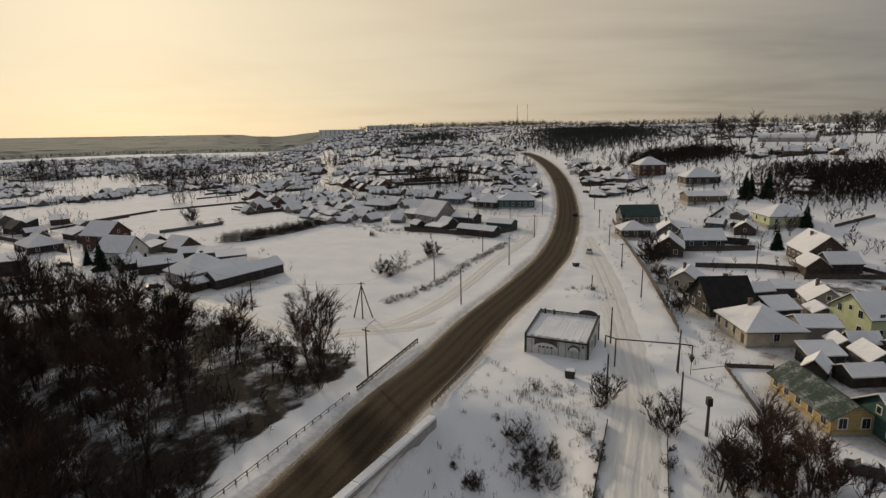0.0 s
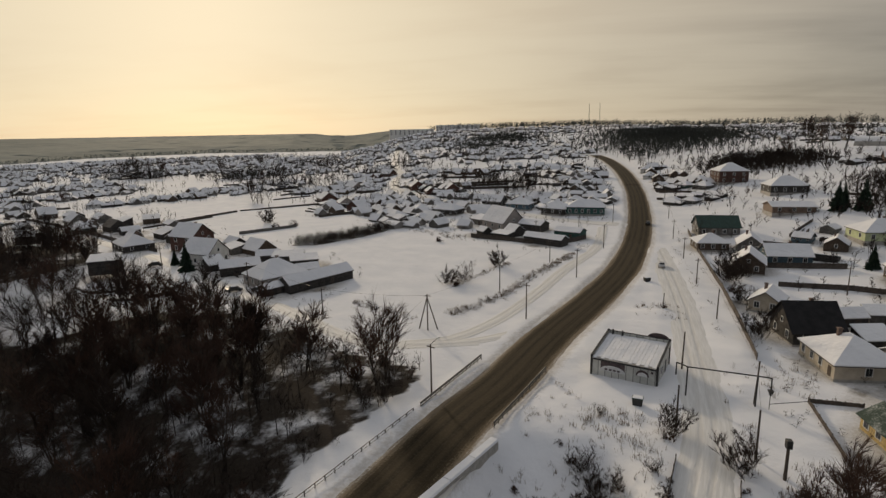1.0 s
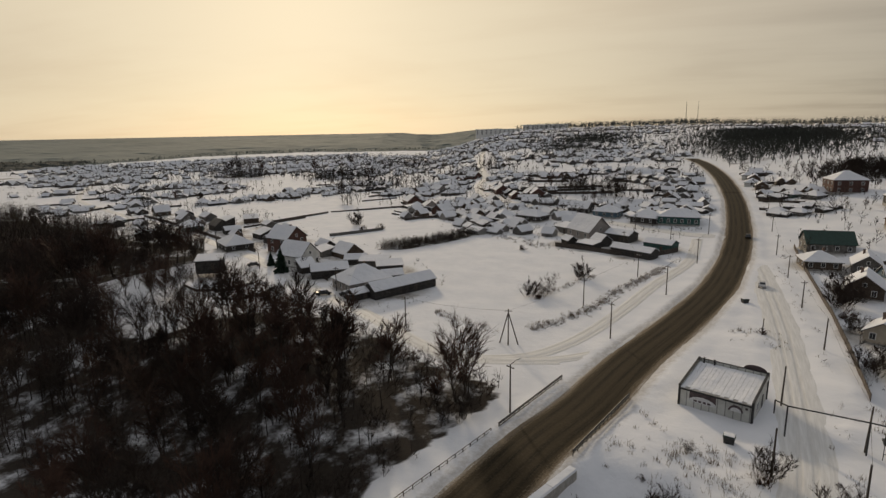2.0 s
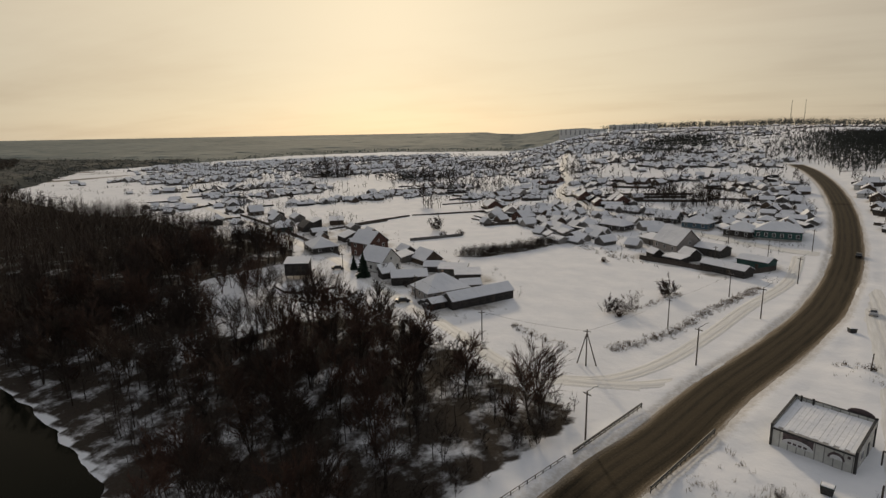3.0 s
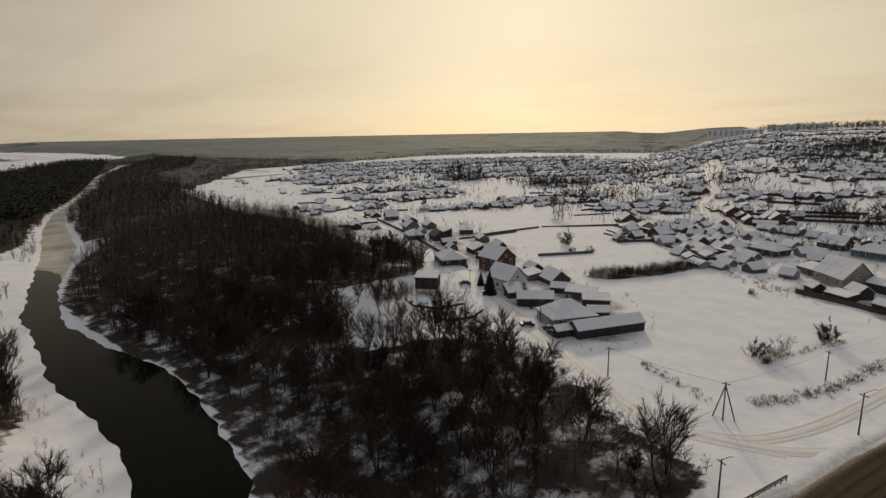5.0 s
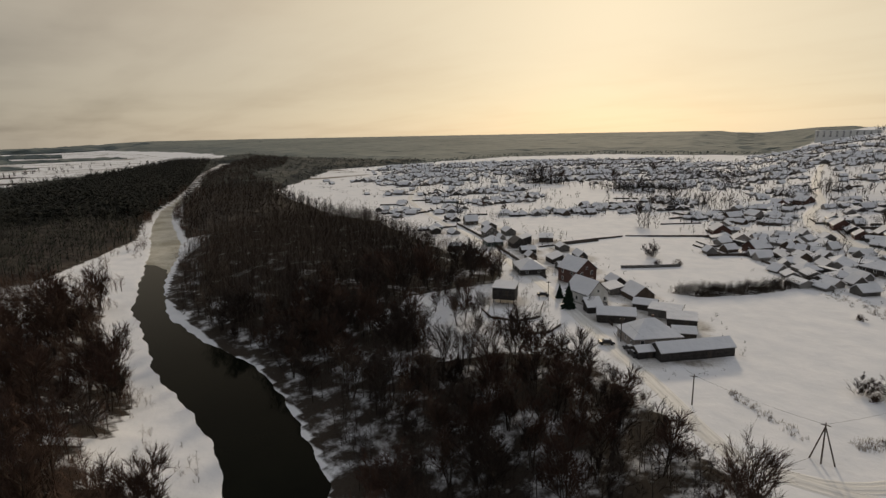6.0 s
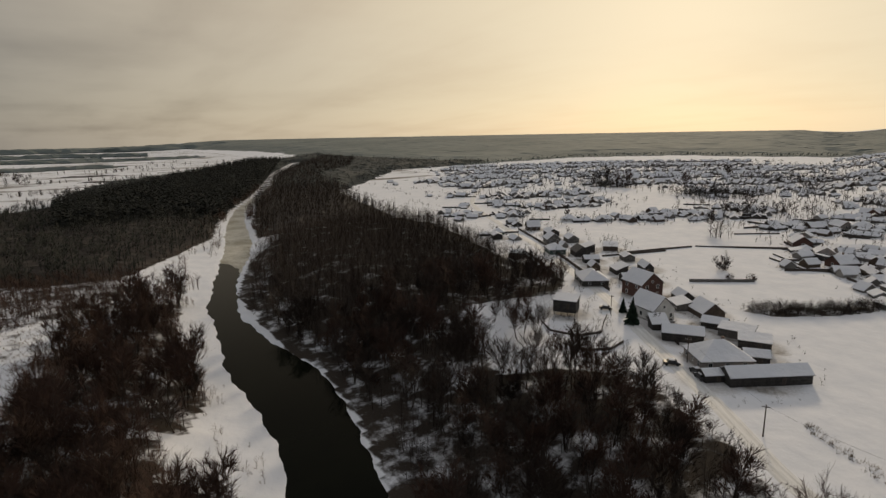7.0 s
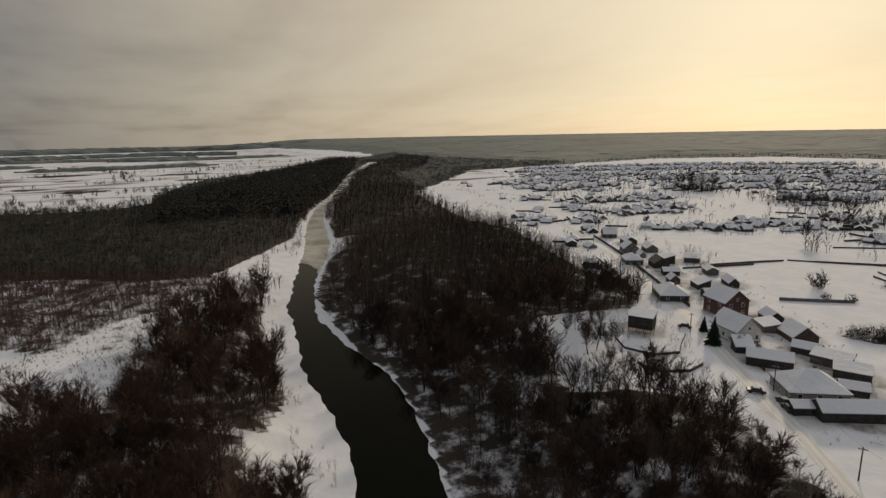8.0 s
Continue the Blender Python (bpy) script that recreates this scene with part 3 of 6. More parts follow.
    bmesh.ops.recalc_face_normals(bm, faces=bm.faces[:])
    return bm


def shed_roof(L, W, H, rise, over, lift, thick, trim=0.0):
    bm = bmesh.new()
    e, x = W / 2 + over - trim, L / 2 + over - trim
    k = rise / W
    return hull(bm, [[(s * x, -e, H - e * k + rise / 2 + lift), (s * x, e, H + e * k + rise / 2 + lift), (s * x, e, H + e * k + rise / 2 + lift + thick),
                      (s * x, -e, H - e * k + rise / 2 + lift + thick)] for s in (-1, 1)])


def body(L, W, H, rise, shape):
    bm = bmesh.new()
    l, w, z = L / 2, W / 2, -1.2
    if shape == "gable":
        return hull(bm, [[(s * l, -w, z), (s * l, w, z), (s * l, w, H), (s * l, 0, H + rise), (s * l, -w, H)] for s in (-1, 1)])
    if shape == "shed":
        return hull(bm, [[(s * l, -w, z), (s * l, w, z), (s * l, w, H + rise), (s * l, -w, H)] for s in (-1, 1)])
    return box(bm, -l, -w, z, l, w, H)


WINDOW_MESHES = {}


def window_part(parent, x, y, z, face, w=0.95, h=1.25, deep=False):
    """A window on a wall whose outward side is face: 'x', '-x', 'y' or '-y'."""
    rz = {"-y": 0, "x": 90, "y": 180, "-x": -90}[face]
    place = pose(x, y, z, 0, 0, rz)
    key = (w, h, deep)
    if key not in WINDOW_MESHES:
        f = part("window", box(bmesh.new(), -w / 2 - 0.11, -0.05, -0.11, w / 2 + 0.11, 0.02, h + 0.13), MAT["frame"])
        g = part("pane", box(bmesh.new(), -(w / 4 if deep else w / 2) + 0.025, -0.07, 0, (w / 4 if deep else w / 2) - 0.025, 0, h), MAT["glass"])
        WINDOW_MESHES[key] = f.data, g.data
        bpy.data.objects.remove(f), bpy.data.objects.remove(g)
    frame_mesh, pane_mesh = WINDOW_MESHES[key]
    win = new("window", frame_mesh)
    win.parent, win.matrix_local = parent, place
    for k in ((-1, 1) if deep else (0,)):
        pane = new("pane", pane_mesh)
        pane.parent, pane.location = win, (k * w / 4, 0, 0)
    return win


def house(label, L=10.0, W=8.0, H=2.8, rise=2.6, shape="gable", wall="log", roof="slate", snow=True, wins=(3, 2), chimney=True, over=0.45,
          bare=0.06, door=True, fine=True, name="house", category="house", base=True, group="village houses"):
    """A house with its long side along x. wins: windows along a long and an end wall."""
    ob = thing(name, label, category, group)
    part("wall", body(L, W, H, rise, shape), MAT[wall], ob)
    make = {"gable": gable_roof, "hip": hip_roof, "shed": shed_roof}[shape]
    part("roof", make(L, W, H, rise, over, 0.02, 0.10), MAT[roof], ob)
    if snow:
        part("roof_snow", make(L, W, H, rise, over, 0.125, 0.17, bare), SNOW, ob, "thick white snow")
    if base:
        part("plinth", box(bmesh.new(), -L / 2 - 0.08, -W / 2 - 0.08, -1.2, L / 2 + 0.08, W / 2 + 0.08, 0.35), MAT["concrete"], ob)
    long_n, end_n = wins
    z = 1.05 if H < 4 else 0.95
    floors = (z,) if H < 4 else (z, z + 2.8)
    for zz in floors:
        for i in range(long_n):
            x = -L / 2 + L * (i + 0.5) / long_n
            window_part(ob, x, -W / 2 - 0.01, zz, "-y", deep=fine)
            if i != 0 and fine:
                window_part(ob, x, W / 2 + 0.01, zz, "y", deep=fine)
        for i in range(end_n):
            y = -W / 2 + W * (i + 0.5) / end_n
            window_part(ob, -L / 2 - 0.01, y, zz, "-x", deep=fine)
            window_part(ob, L / 2 + 0.01, y, zz, "x", deep=fine)
    if shape == "gable" and rise > 2.2 and end_n and fine:
        for s, f in ((-1, "-x"), (1, "x")):
            window_part(ob, s * (L / 2 + 0.01), 0, H + 0.35, f, 0.7, 0.8)
    if door:
        d = part("door", box(bmesh.new(), -0.45, -0.05, 0.1, 0.45, 0.03, 2.05), MAT["brown"], ob)
        d.matrix_local = pose(-L / 2 + L * 0.5 / max(long_n, 1), W / 2 + 0.01, 0, 0, 0, 180)
    if chimney:
        bm = box(bmesh.new(), -0.3, -0.3, 0, 0.3, 0.3, 1.9, 0.03)
        box(bm, -0.38, -0.38, 1.72, 0.38, 0.38, 1.86)
        c = part("chimney", bm, MAT["chimney"], ob)
        c.location = (L * 0.12, W * 0.12, H + rise * 0.62)
    return ob


def outbuilding(label, L=6.0, W=4.0, H=2.2, rise=1.3, shape="gable", wall="grey", roof="slate", snow=True, name="shed", door=True):
    ob = thing(name, label, "shed", "village sheds")
    part("wall", body(L, W, H, rise, shape), MAT[wall], ob)
    make = {"gable": gable_roof, "hip": hip_roof, "shed": shed_roof}[shape]
    if door:
        part("roof", make(L, W, H, rise, 0.3, 0.02, 0.08), MAT[roof], ob)
    if snow:
        part("roof_snow", make(L, W, H, rise, 0.3, 0.105 if door else 0.01, 0.18 if door else 0.24, 0.05), SNOW, ob, "thick white snow")
    if not door:
        return ob
    d = part("door", box(bmesh.new(), -0.5, -0.05, 0.0, 0.5, 0.03, 1.85), MAT["fence"], ob)
    d.matrix_local = pose(L * 0.15, -W / 2 - 0.01, 0)
    return ob


def put(ob, x, y, turn, dz=0.0):
    ob.matrix_basis = pose(x, y, height(x, y) + dz, 0, 0, turn)
    return ob


def settle(proto, x, y, turn, used=set(), dz=0.0, scale=1.0):
    """Place a kind: the first time itself, then copies."""
    m = pose(x, y, height(x, y) + dz, 0, 0, turn)
    if scale != 1.0:
        m = m @ Matrix.Scale(scale, 4)
    if proto.name in used:
        return copy_thing(proto, m)
    used.add(proto.name)
    proto.matrix_basis = m
    return proto


# houses that stand out, beside the lane
put(house("cream plastered house with snowy hipped roof beside the lane", 11, 9.8, 2.8, 2.9, "hip", "cream", "slate", wins=(4, 1)), 49.4, 97.0, 92)
put(outbuilding("grey-pink sided annexe with snowy roof behind cream house", 6.5, 5.5, 2.6, 1.3, "gable", "pinkish", name="annexe"), 58.2, 96.5, 0)
put(house("dark timber house with bare black pitched roof", 8.6, 9.0, 3.0, 4.2, "gable", "log", "blackroof", False, (2, 2), over=0.6), 48.6, 110.5, 4)
put(house("long ochre boarded house with patchy green sheet roof", 12.5, 5.4, 2.4, 1.6, "gable", "ochre", "mossroof", False, (5, 2), chimney=False), 43.7, 70.0, -88)
put(house("teal boarded house with snowy roof and white windows", 10, 8, 2.9, 2.6, "gable", "teal", "slate", True, (3, 2)), 51.2, 63.5, 2)
put(house("pale green two-tone house with dark sheet roof", 11, 9, 4.2, 3.2, "gable", "lime", "slate", True, (3, 2)), 70.5, 98.5, 8)
put(house("brown timber house with snowy gable roof on the slope", 12, 10, 3.4, 4.2, "gable", "brown", "slate", True, (4, 3)), 89.5, 148.5, 82)
put(outbuilding("small brown gabled bathhouse with snowy roof", 6.5, 5.5, 2.4, 2.2, "gable", "brown", name="bathhouse"), 82.2, 138.0, 84)
put(outbuilding("dark timber barn with bluish snow on its roof", 8, 6, 2.6, 2.2, "gable", "log", name="barn"), 89.0, 139.0, 2)
put(house("small pale plastered house with snowy gable roof", 7.5, 6.5, 2.5, 2.4, "gable", "pinkish", "slate", True, (2, 2)), 69.0, 112.0, 75)
put(house("low building with bright green metal roof", 13.5, 9, 3.2, 3.4, "gable", "grey", "greenroof", False, (4, 2), chimney=False), 61.3, 211, 0)
put(house("low pale house with wide snowy roof", 11.5, 8, 2.8, 2.6, "gable", "blue", "slate", True, (3, 2)), 68.7, 171.5, -2)
put(house("brown timber house with snowy roof by the fence", 10, 8, 2.9, 3.0, "gable", "brown", "rust", True, (3, 2)), 56.5, 163.5, 70)
put(house("squat house with snowy hipped roof by the lane", 9.5, 8.5, 2.7, 2.3, "hip", "brown", "slate", True, (3, 2)), 54.0, 191.5, 0)
put(house("grey boarded house with snowy roof up the lane", 10, 7, 2.8, 2.6, "gable", "grey", "slate", True, (3, 2)), 64.5, 187.0, 75)
put(house("small pale house with snowy roof by lane fence", 7, 6, 2.5, 2.0, "gable", "cream", "slate", True, (2, 2)), 48.5, 128.0, 60)
put(house("red brick house with tall snowy hipped roof", 14, 12, 6.0, 3.6, "hip", "brick", "slate", True, (3, 3)), 93.5, 305, 5)
put(house("dark long house with snowy hipped roof on slope", 15, 11, 3.4, 3.6, "hip", "log", "slate", True, (4, 2)), 104, 265, 0)
put(house("low earthen store building with snowy roof", 15, 9, 2.6, 1.4, "gable", "rust", "rust", True, (3, 0), chimney=False), 92, 229, 0)
put(house("pale house with broad snowy hipped roof near firs", 13, 11, 3.0, 3.2, "hip", "lime", "slate", True, (3, 2)), 101, 188, 0)

# sheds and yards between these houses
for k, (x, y, t, L, w, h, mat) in enumerate(((58, 106.5, 10, 7, 5, 2.4, "log"), (64.5, 105, 80, 6, 5, 2.3, "rust"), (62, 90, 0, 6, 4, 2.0, "log"), (53, 85.5, 4, 7, 4, 1.8, "log"), (59.5, 83.5, 85, 7, 5, 2.2, "grey"),
                                             (54.5, 78.5, 6, 7, 5, 1.9, "log"), (61.5, 76, 80, 7, 5, 2.3, "brown"), (67.5, 86, 0, 8, 6, 2.6, "grey"), (60, 119.5, 12, 7, 5, 2.2, "log"), (66.5, 121, 0, 6, 4, 2.2, "grey"),
                                             (57, 71, 88, 6, 4, 2.0, "rust"), (75, 90, 10, 8, 5, 2.5, "log"), (76, 108, 70, 7, 5, 2.4, "log"), (63, 68, 0, 8, 6, 2.6, "blue"), (49.5, 80.5, 50, 5, 4, 1.8, "log"), (65, 80, 15, 6, 5, 2.0, "grey"), (70, 76, 85, 7, 5, 2.2, "log"), (58.5, 89.5, 80, 5, 4, 1.9, "rust"), (54, 118, 5, 6, 5, 2.0, "grey"), (71, 92, 80, 6, 4, 2.1, "log"))):
    put(outbuilding("low dark yard shed under a thick snowy roof" if mat == "log" else "yard shed of %s boards with snowy roof" % {"rust": "rusty", "grey": "grey", "brown": "brown", "blue": "blue"}[mat],
                    0.8 * L, 0.78 * w, 0.9 * h, 1.0 if k % 2 else 1.4, "gable" if k % 3 else "shed", mat), x, y, t)

# along the river street
barn = put(outbuilding("long dark timber barn with snowy gable roof in the field", 20, 5.4, 2.4, 1.7, "gable", "log", name="barn"), -58.7, 136.4, 58)
put(outbuilding("small lean-to with snowy roof against the barn", 5, 4, 1.9, 0.9, "gable", "log", name="lean_to"), -66.8, 127.3, 58)
put(house("grey house with broad snowy hipped roof at street end", 13, 10.5, 2.9, 3.5, "hip", "pinkish", "slate", True, (3, 3)), -71.0, 137.5, 55)
put(outbuilding("dark boarded shed with patchy snowy roof", 11, 6.0, 2.4, 1.6, "gable", "log", name="shed"), -86.5, 146.5, 35)
put(outbuilding("low grey shed with snowy sloping roof behind house", 9, 5, 2.3, 0.8, "shed", "grey", name="shed"), -78.0, 160.5, 15)
put(outbuilding("low dark shed with snowy sloping roof at field edge", 8, 5, 2.2, 0.9, "shed", "log", name="shed"), -71.0, 156.5, 28)
put(house("white two-storey house with snowy steep gable roof", 11, 8.4, 3.9, 3.9, "gable", "white", "slate", True, (3, 3)), -104.0, 157.0, -14)
put(house("tall red brick house with snowy gable roof", 10.5, 9.5, 5.6, 3.8, "gable", "brick", "slate", True, (2, 2)), -120.5, 175.0, -14)
put(outbuilding("brown gabled hut with steep snowy roof", 9, 7.5, 1.9, 3.0, "gable", "brown", name="hut"), -94.0, 172.0, -30)
put(outbuilding("low shed with snowy roof between huts", 8, 5, 2.0, 1.0, "shed", "grey", name="shed"), -103.5, 172.0, -35)
stilt_shed = put(outbuilding("small dark log shed on stilts with snowy roof", 7.5, 5.5, 2.7, 0.9, "shed", "log", name="shed"), -122.5, 137.0, 30, 2.6)
for x in (-3.4, -1.1, 1.1, 3.4):
    for y in (-2.4, 2.4):
        part("stilt", tube(bmesh.new(), (x, y, -3.6), (x, y, -1.1), 0.12, 0.12, 8), MAT["pole"], stilt_shed)
put(outbuilding("small dark log shed with snowy roof by street", 6.5, 5.0, 2.9, 1.2, "gable", "log", name="shed"), -198.0, 184.0, 30)

# houses round the field's far corner
put(house("large pale plastered house with tall snowy gable roof", 14, 11, 3.2, 5.4, "gable", "pinkish", "slate", True, (3, 2)), -15.5, 228.5, -48)
put(house("pale turquoise building with long snowy hipped roof by road", 16, 10, 3.4, 2.8, "hip", "teal", "slate", True, (6, 3)), 19.5, 254.0, -6)
put(house("low dark house with snowy hipped roof by street", 11, 9, 2.9, 2.8, "hip", "log", "slate", True, (3, 2)), 7.0, 255.0, -28)
put(house("dark blue house with snowy hipped roof along street", 11, 8.5, 2.7, 2.4, "hip", "blue", "slate", True, (3, 2)), -10.0, 269.0, -20)
put(house("brown gabled house with snowy roof along street", 10, 8, 2.7, 2.8, "gable", "log", "slate", True, (3, 2)), -23.0, 278.5, -20)
put(house("low dark house with broad snowy hipped roof", 12, 9, 2.6, 2.4, "hip", "log", "slate", True, (3, 2)), -43.5, 261.0, -25)
put(outbuilding("long dark timber shed with snowy roof by field", 15, 5.0, 2.3, 1.2, "gable", "log", name="shed"), 1.5, 196.5, -32)
put(outbuilding("dark green board shed with snowy roof by road", 10, 6, 2.6, 1.2, "gable", "teal", name="shed"), 10.5, 208.5, -28)
put(outbuilding("low grey shed beside the plastered house", 9, 6, 2.3, 1.2, "shed", "grey", name="shed"), -25.0, 236.5, -40)
put(outbuilding("dark barn with flat snowy roof in yard", 10, 7, 2.7, 1.4, "gable", "log", name="barn"), -3.0, 223.0, -30)
put(outbuilding("small gabled hut with snowy roof in yard", 6, 5, 2.3, 1.9, "gable", "log", name="hut"), -10.0, 211.5, -50)
put(outbuilding("tiny dark hut with snowy roof at fence", 4.5, 4, 1.9, 1.4, "gable", "log", name="hut"), -21.5, 211.0, -50)
put(outbuilding("low flat shed with thick snow in yard", 7, 5, 1.8, 0.6, "shed", "log", name="shed"), -14.0, 206.0, -32)
# further along the river street
put(house("grey house with large snowy hipped roof by street", 13, 10, 2.6, 3.0, "hip", "log", "slate", True, (3, 2)), -143.5, 174.5, -35)
put(outbuilding("dark barn with bare black sheet roof by street", 9, 7, 2.5, 2.6, "gable", "log", "slate", False, "barn"), -182.0, 211.5, -30)
put(house("low house with snowy hipped roof by street", 10, 8, 2.6, 2.4, "hip", "green", "slate", True, (3, 2)), -194.0, 206.5, -30)
put(house("grey gabled house with snowy roof by street", 9, 7.5, 2.7, 3.0, "gable", "grey", "slate", True, (3, 2)), -215.0, 226.0, -30)
put(house("brown gabled house with steep snowy roof by street", 8, 7, 2.7, 3.2, "gable", "brown", "slate", True, (2, 2)), -255.0, 250.0, 60)
put(outbuilding("small dark log shed with snowy roof beside street", 7, 5.5, 2.3, 1.2, "gable", "log", name="shed"), -247.0, 213.0, -28)

# sheds and small houses crowded behind the river street
for k, (x, y, t, L, w, h, mat) in enumerate(((-186, 221, -32, 8, 6, 2.4, "log"), (-168, 203, 55, 7, 5, 2.0, "log"), (-210, 236, -30, 9, 6, 2.3, "grey"), (-180, 232, 40, 7, 6, 2.4, "brown"), (-232, 243, -28, 9, 7, 2.5, "log"),
                                             (-160, 219, -35, 7, 5, 2.1, "grey"), (-147, 196, -30, 8, 5, 2.0, "log"), (-136, 188, 60, 6, 5, 2.0, "log"), (-143, 209, -35, 9, 4, 1.9, "log"), (-128, 190, -32, 7, 4.5, 1.9, "grey"),
                                             (-108, 181, -32, 7, 5, 1.8, "log"), (-86, 163, 20, 7, 5, 1.9, "log"), (-96, 149, 55, 5, 4, 1.9, "log"), (-66, 147, 35, 6, 4, 1.8, "log"), (-158, 193, -33, 6, 4, 1.9, "brown"))):
    put(outbuilding("low dark yard shed with thick snow by street" if mat == "log" else "small %s board shed with snowy roof behind street" % mat, L, w, h, 1.3 if k % 2 else 1.9, "gable" if k % 3 else "shed", mat), x, y, t)

# kinds that repeat through the village
KINDS = [
    house("dark log house with snowy gable roof", 9.5, 8.0, 2.1, 2.6, "gable", "log", wins=(3, 1), fine=False, door=False, base=False, over=0.7),
    house("brown boarded house with snowy gable roof", 10, 8.5, 2.3, 2.9, "gable", "brown", wins=(3, 1), fine=False, door=False, base=False, over=0.6, bare=0.35),
    house("green boarded house with snowy hipped roof", 10, 9, 2.2, 2.5, "hip", "green", wins=(3, 1), fine=False, door=False, base=False, over=0.7),
    house("grey boarded house with snowy hipped roof", 11, 9.5, 2.2, 2.7, "hip", "grey", wins=(3, 1), fine=False, door=False, base=False, over=0.7, bare=0.3),
    house("blue boarded house with snowy gable roof", 9, 8, 2.2, 2.4, "gable", "blue", wins=(3, 1), fine=False, door=False, base=False, over=0.6, bare=0.45),
    house("pale plastered house with snowy gable roof", 11, 9, 2.5, 3.0, "gable", "pinkish", wins=(3, 1), fine=False, door=False, base=False, over=0.6),
    house("white plastered house with snowy hipped roof", 11, 9.5, 2.4, 2.6, "hip", "white", wins=(3, 1), fine=False, door=False, base=False, over=0.7),
    house("red brick house with snowy gable roof", 10, 9, 2.6, 3.2, "gable", "brick", wins=(3, 1), fine=False, door=False, base=False, over=0.6, bare=0.25),
]
SHEDS = [
    outbuilding("grey board shed with snowy gable roof", 7, 5.5, 1.7, 1.4, "gable", "grey", door=False),
    outbuilding("dark log shed with snowy sloping roof", 8, 5.5, 1.6, 0.9, "shed", "log", door=False),
    outbuilding("brown board shed with steep snowy roof", 6, 5, 1.7, 1.9, "gable", "brown", door=False),
    outbuilding("long low dark shed with snowy roof", 13, 5.5, 1.7, 1.2, "gable", "log", door=False),
]
rng = random.Random(7)
taken = [(o.location.x, o.location.y, 9.0) for o in list(scene.objects) if o.parent is None and o.get("category") in ("house", "shed")]
# rows of houses: a line in plan, the usual gap, the chance of a second row behind
ROWS_STREET = [
    ([(-158, 356), (-150, 372), (-132, 362), (-115, 355)], 12, 0.3), ([(-127, 312), (-110, 295), (-101, 304), (-89, 307)], 10, 0.5), ([(-95, 277), (-83, 274), (-80, 297)], 10, 0.3),
    ([(-78, 267), (-71, 282), (-61, 273), (-50, 250)], 11, 0.4), ([(-66, 254), (-48, 239)], 10, 0.5), ([(-54, 256), (-42, 266)], 11, 0.0), ([(-86, 364), (-76, 345), (-64, 318)], 11, 0.4),
    ([(-63, 301), (-43, 298)], 11, 0.3), ([(-37, 278), (-21, 281), (-6, 275)], 12, 0.3), ([(3, 278), (10, 264)], 12, 0.3), ([(12, 284), (24, 282)], 12, 0.3), ([(17, 310), (30, 306)], 12, 0.2),
]
ROWS_HILL = [
    ([(-121, 381), (-134, 432), (-112, 424)], 13, 0.5), ([(-170, 515), (-122, 475)], 14, 0.6), ([(-92, 424), (-76, 408)], 13, 0.3), ([(-62, 412), (-40, 400)], 13, 0.2), ([(-34, 412), (-14, 426)], 15, 0.2),
    ([(-8, 424), (25, 425)], 13, 0.5), ([(0, 378), (33, 392)], 13, 0.5), ([(11, 343), (33, 340)], 13, 0.4), ([(-58, 505), (-15, 502), (4, 522)], 13, 0.6), ([(-35, 543), (-6, 586)], 13, 0.6), ([(-112, 550), (-62, 572)], 14, 0.6),
]
ROWS_WEST = [
    ([(-178, 214), (-196, 206), (-220, 220), (-255, 243), (-280, 256)], 12, 0.3), ([(-350, 260), (-325, 268), (-311, 290)], 12, 0.6), ([(-389, 295), (-357, 334), (-323, 347), (-322, 378), (-341, 418)], 13, 0.5),
    ([(-268, 294), (-247, 313), (-234, 329), (-227, 359), (-225, 383)], 11, 0.6), ([(-232, 420), (-198, 437)], 13, 0.5), ([(-212, 377), (-182, 393)], 12, 0.3), ([(-465, 338), (-410, 372), (-382, 447)], 14, 0.6),
    ([(-524, 404), (-518, 468), (-520, 525)], 15, 0.7), ([(-417, 540), (-403, 605), (-358, 610)], 15, 0.7), ([(-300, 525), (-254, 574)], 15, 0.6),
]
ROWS_EAST = [
    ([(57, 276), (71, 264)], 11, 0.5), ([(63, 316), (82, 296)], 11, 0.5), ([(64, 340), (74, 400)], 13, 0.5), ([(70, 201), (80, 190), (95, 179)], 11, 0.3), ([(162, 332), (176, 322), (206, 320)], 15, 0.3),
    ([(128, 233), (138, 221)], 10, 0.0), ([(60, 84), (75, 82), (95, 84)], 13, 0.5), ([(62, 124), (78, 118)], 13, 0.3), ([(56, 152), (62, 158)], 11, 0.0), ([(100, 124), (120, 130)], 14, 0.3),
]
ROWS_FAR = [
    ([(-610, 415), (-626, 492), (-600, 560)], 17, 0.8), ([(-710, 525), (-660, 600), (-609, 671)], 18, 0.8), ([(-482, 634), (-418, 709), (-341, 764)], 18, 0.8), ([(200, 545), (280, 560)], 20, 0.7),
    ([(30, 500), (0, 560), (-60, 590)], 17, 0.8), ([(0, 640), (-60, 700), (-150, 720)], 18, 0.8), ([(215, 690), (320, 720)], 20, 0.7), ([(-560, 600), (-460, 730), (-380, 830)], 19, 0.8),
    ([(-250, 600), (-190, 680), (-160, 800)], 18, 0.8), ([(-330, 640), (-270, 740), (-230, 860)], 19, 0.8),
    ([(-640, 620), (-560, 720), (-460, 860), (-360, 950)], 20, 0.8), ([(-200, 760), (-120, 820), (0, 860)], 20, 0.8),
]
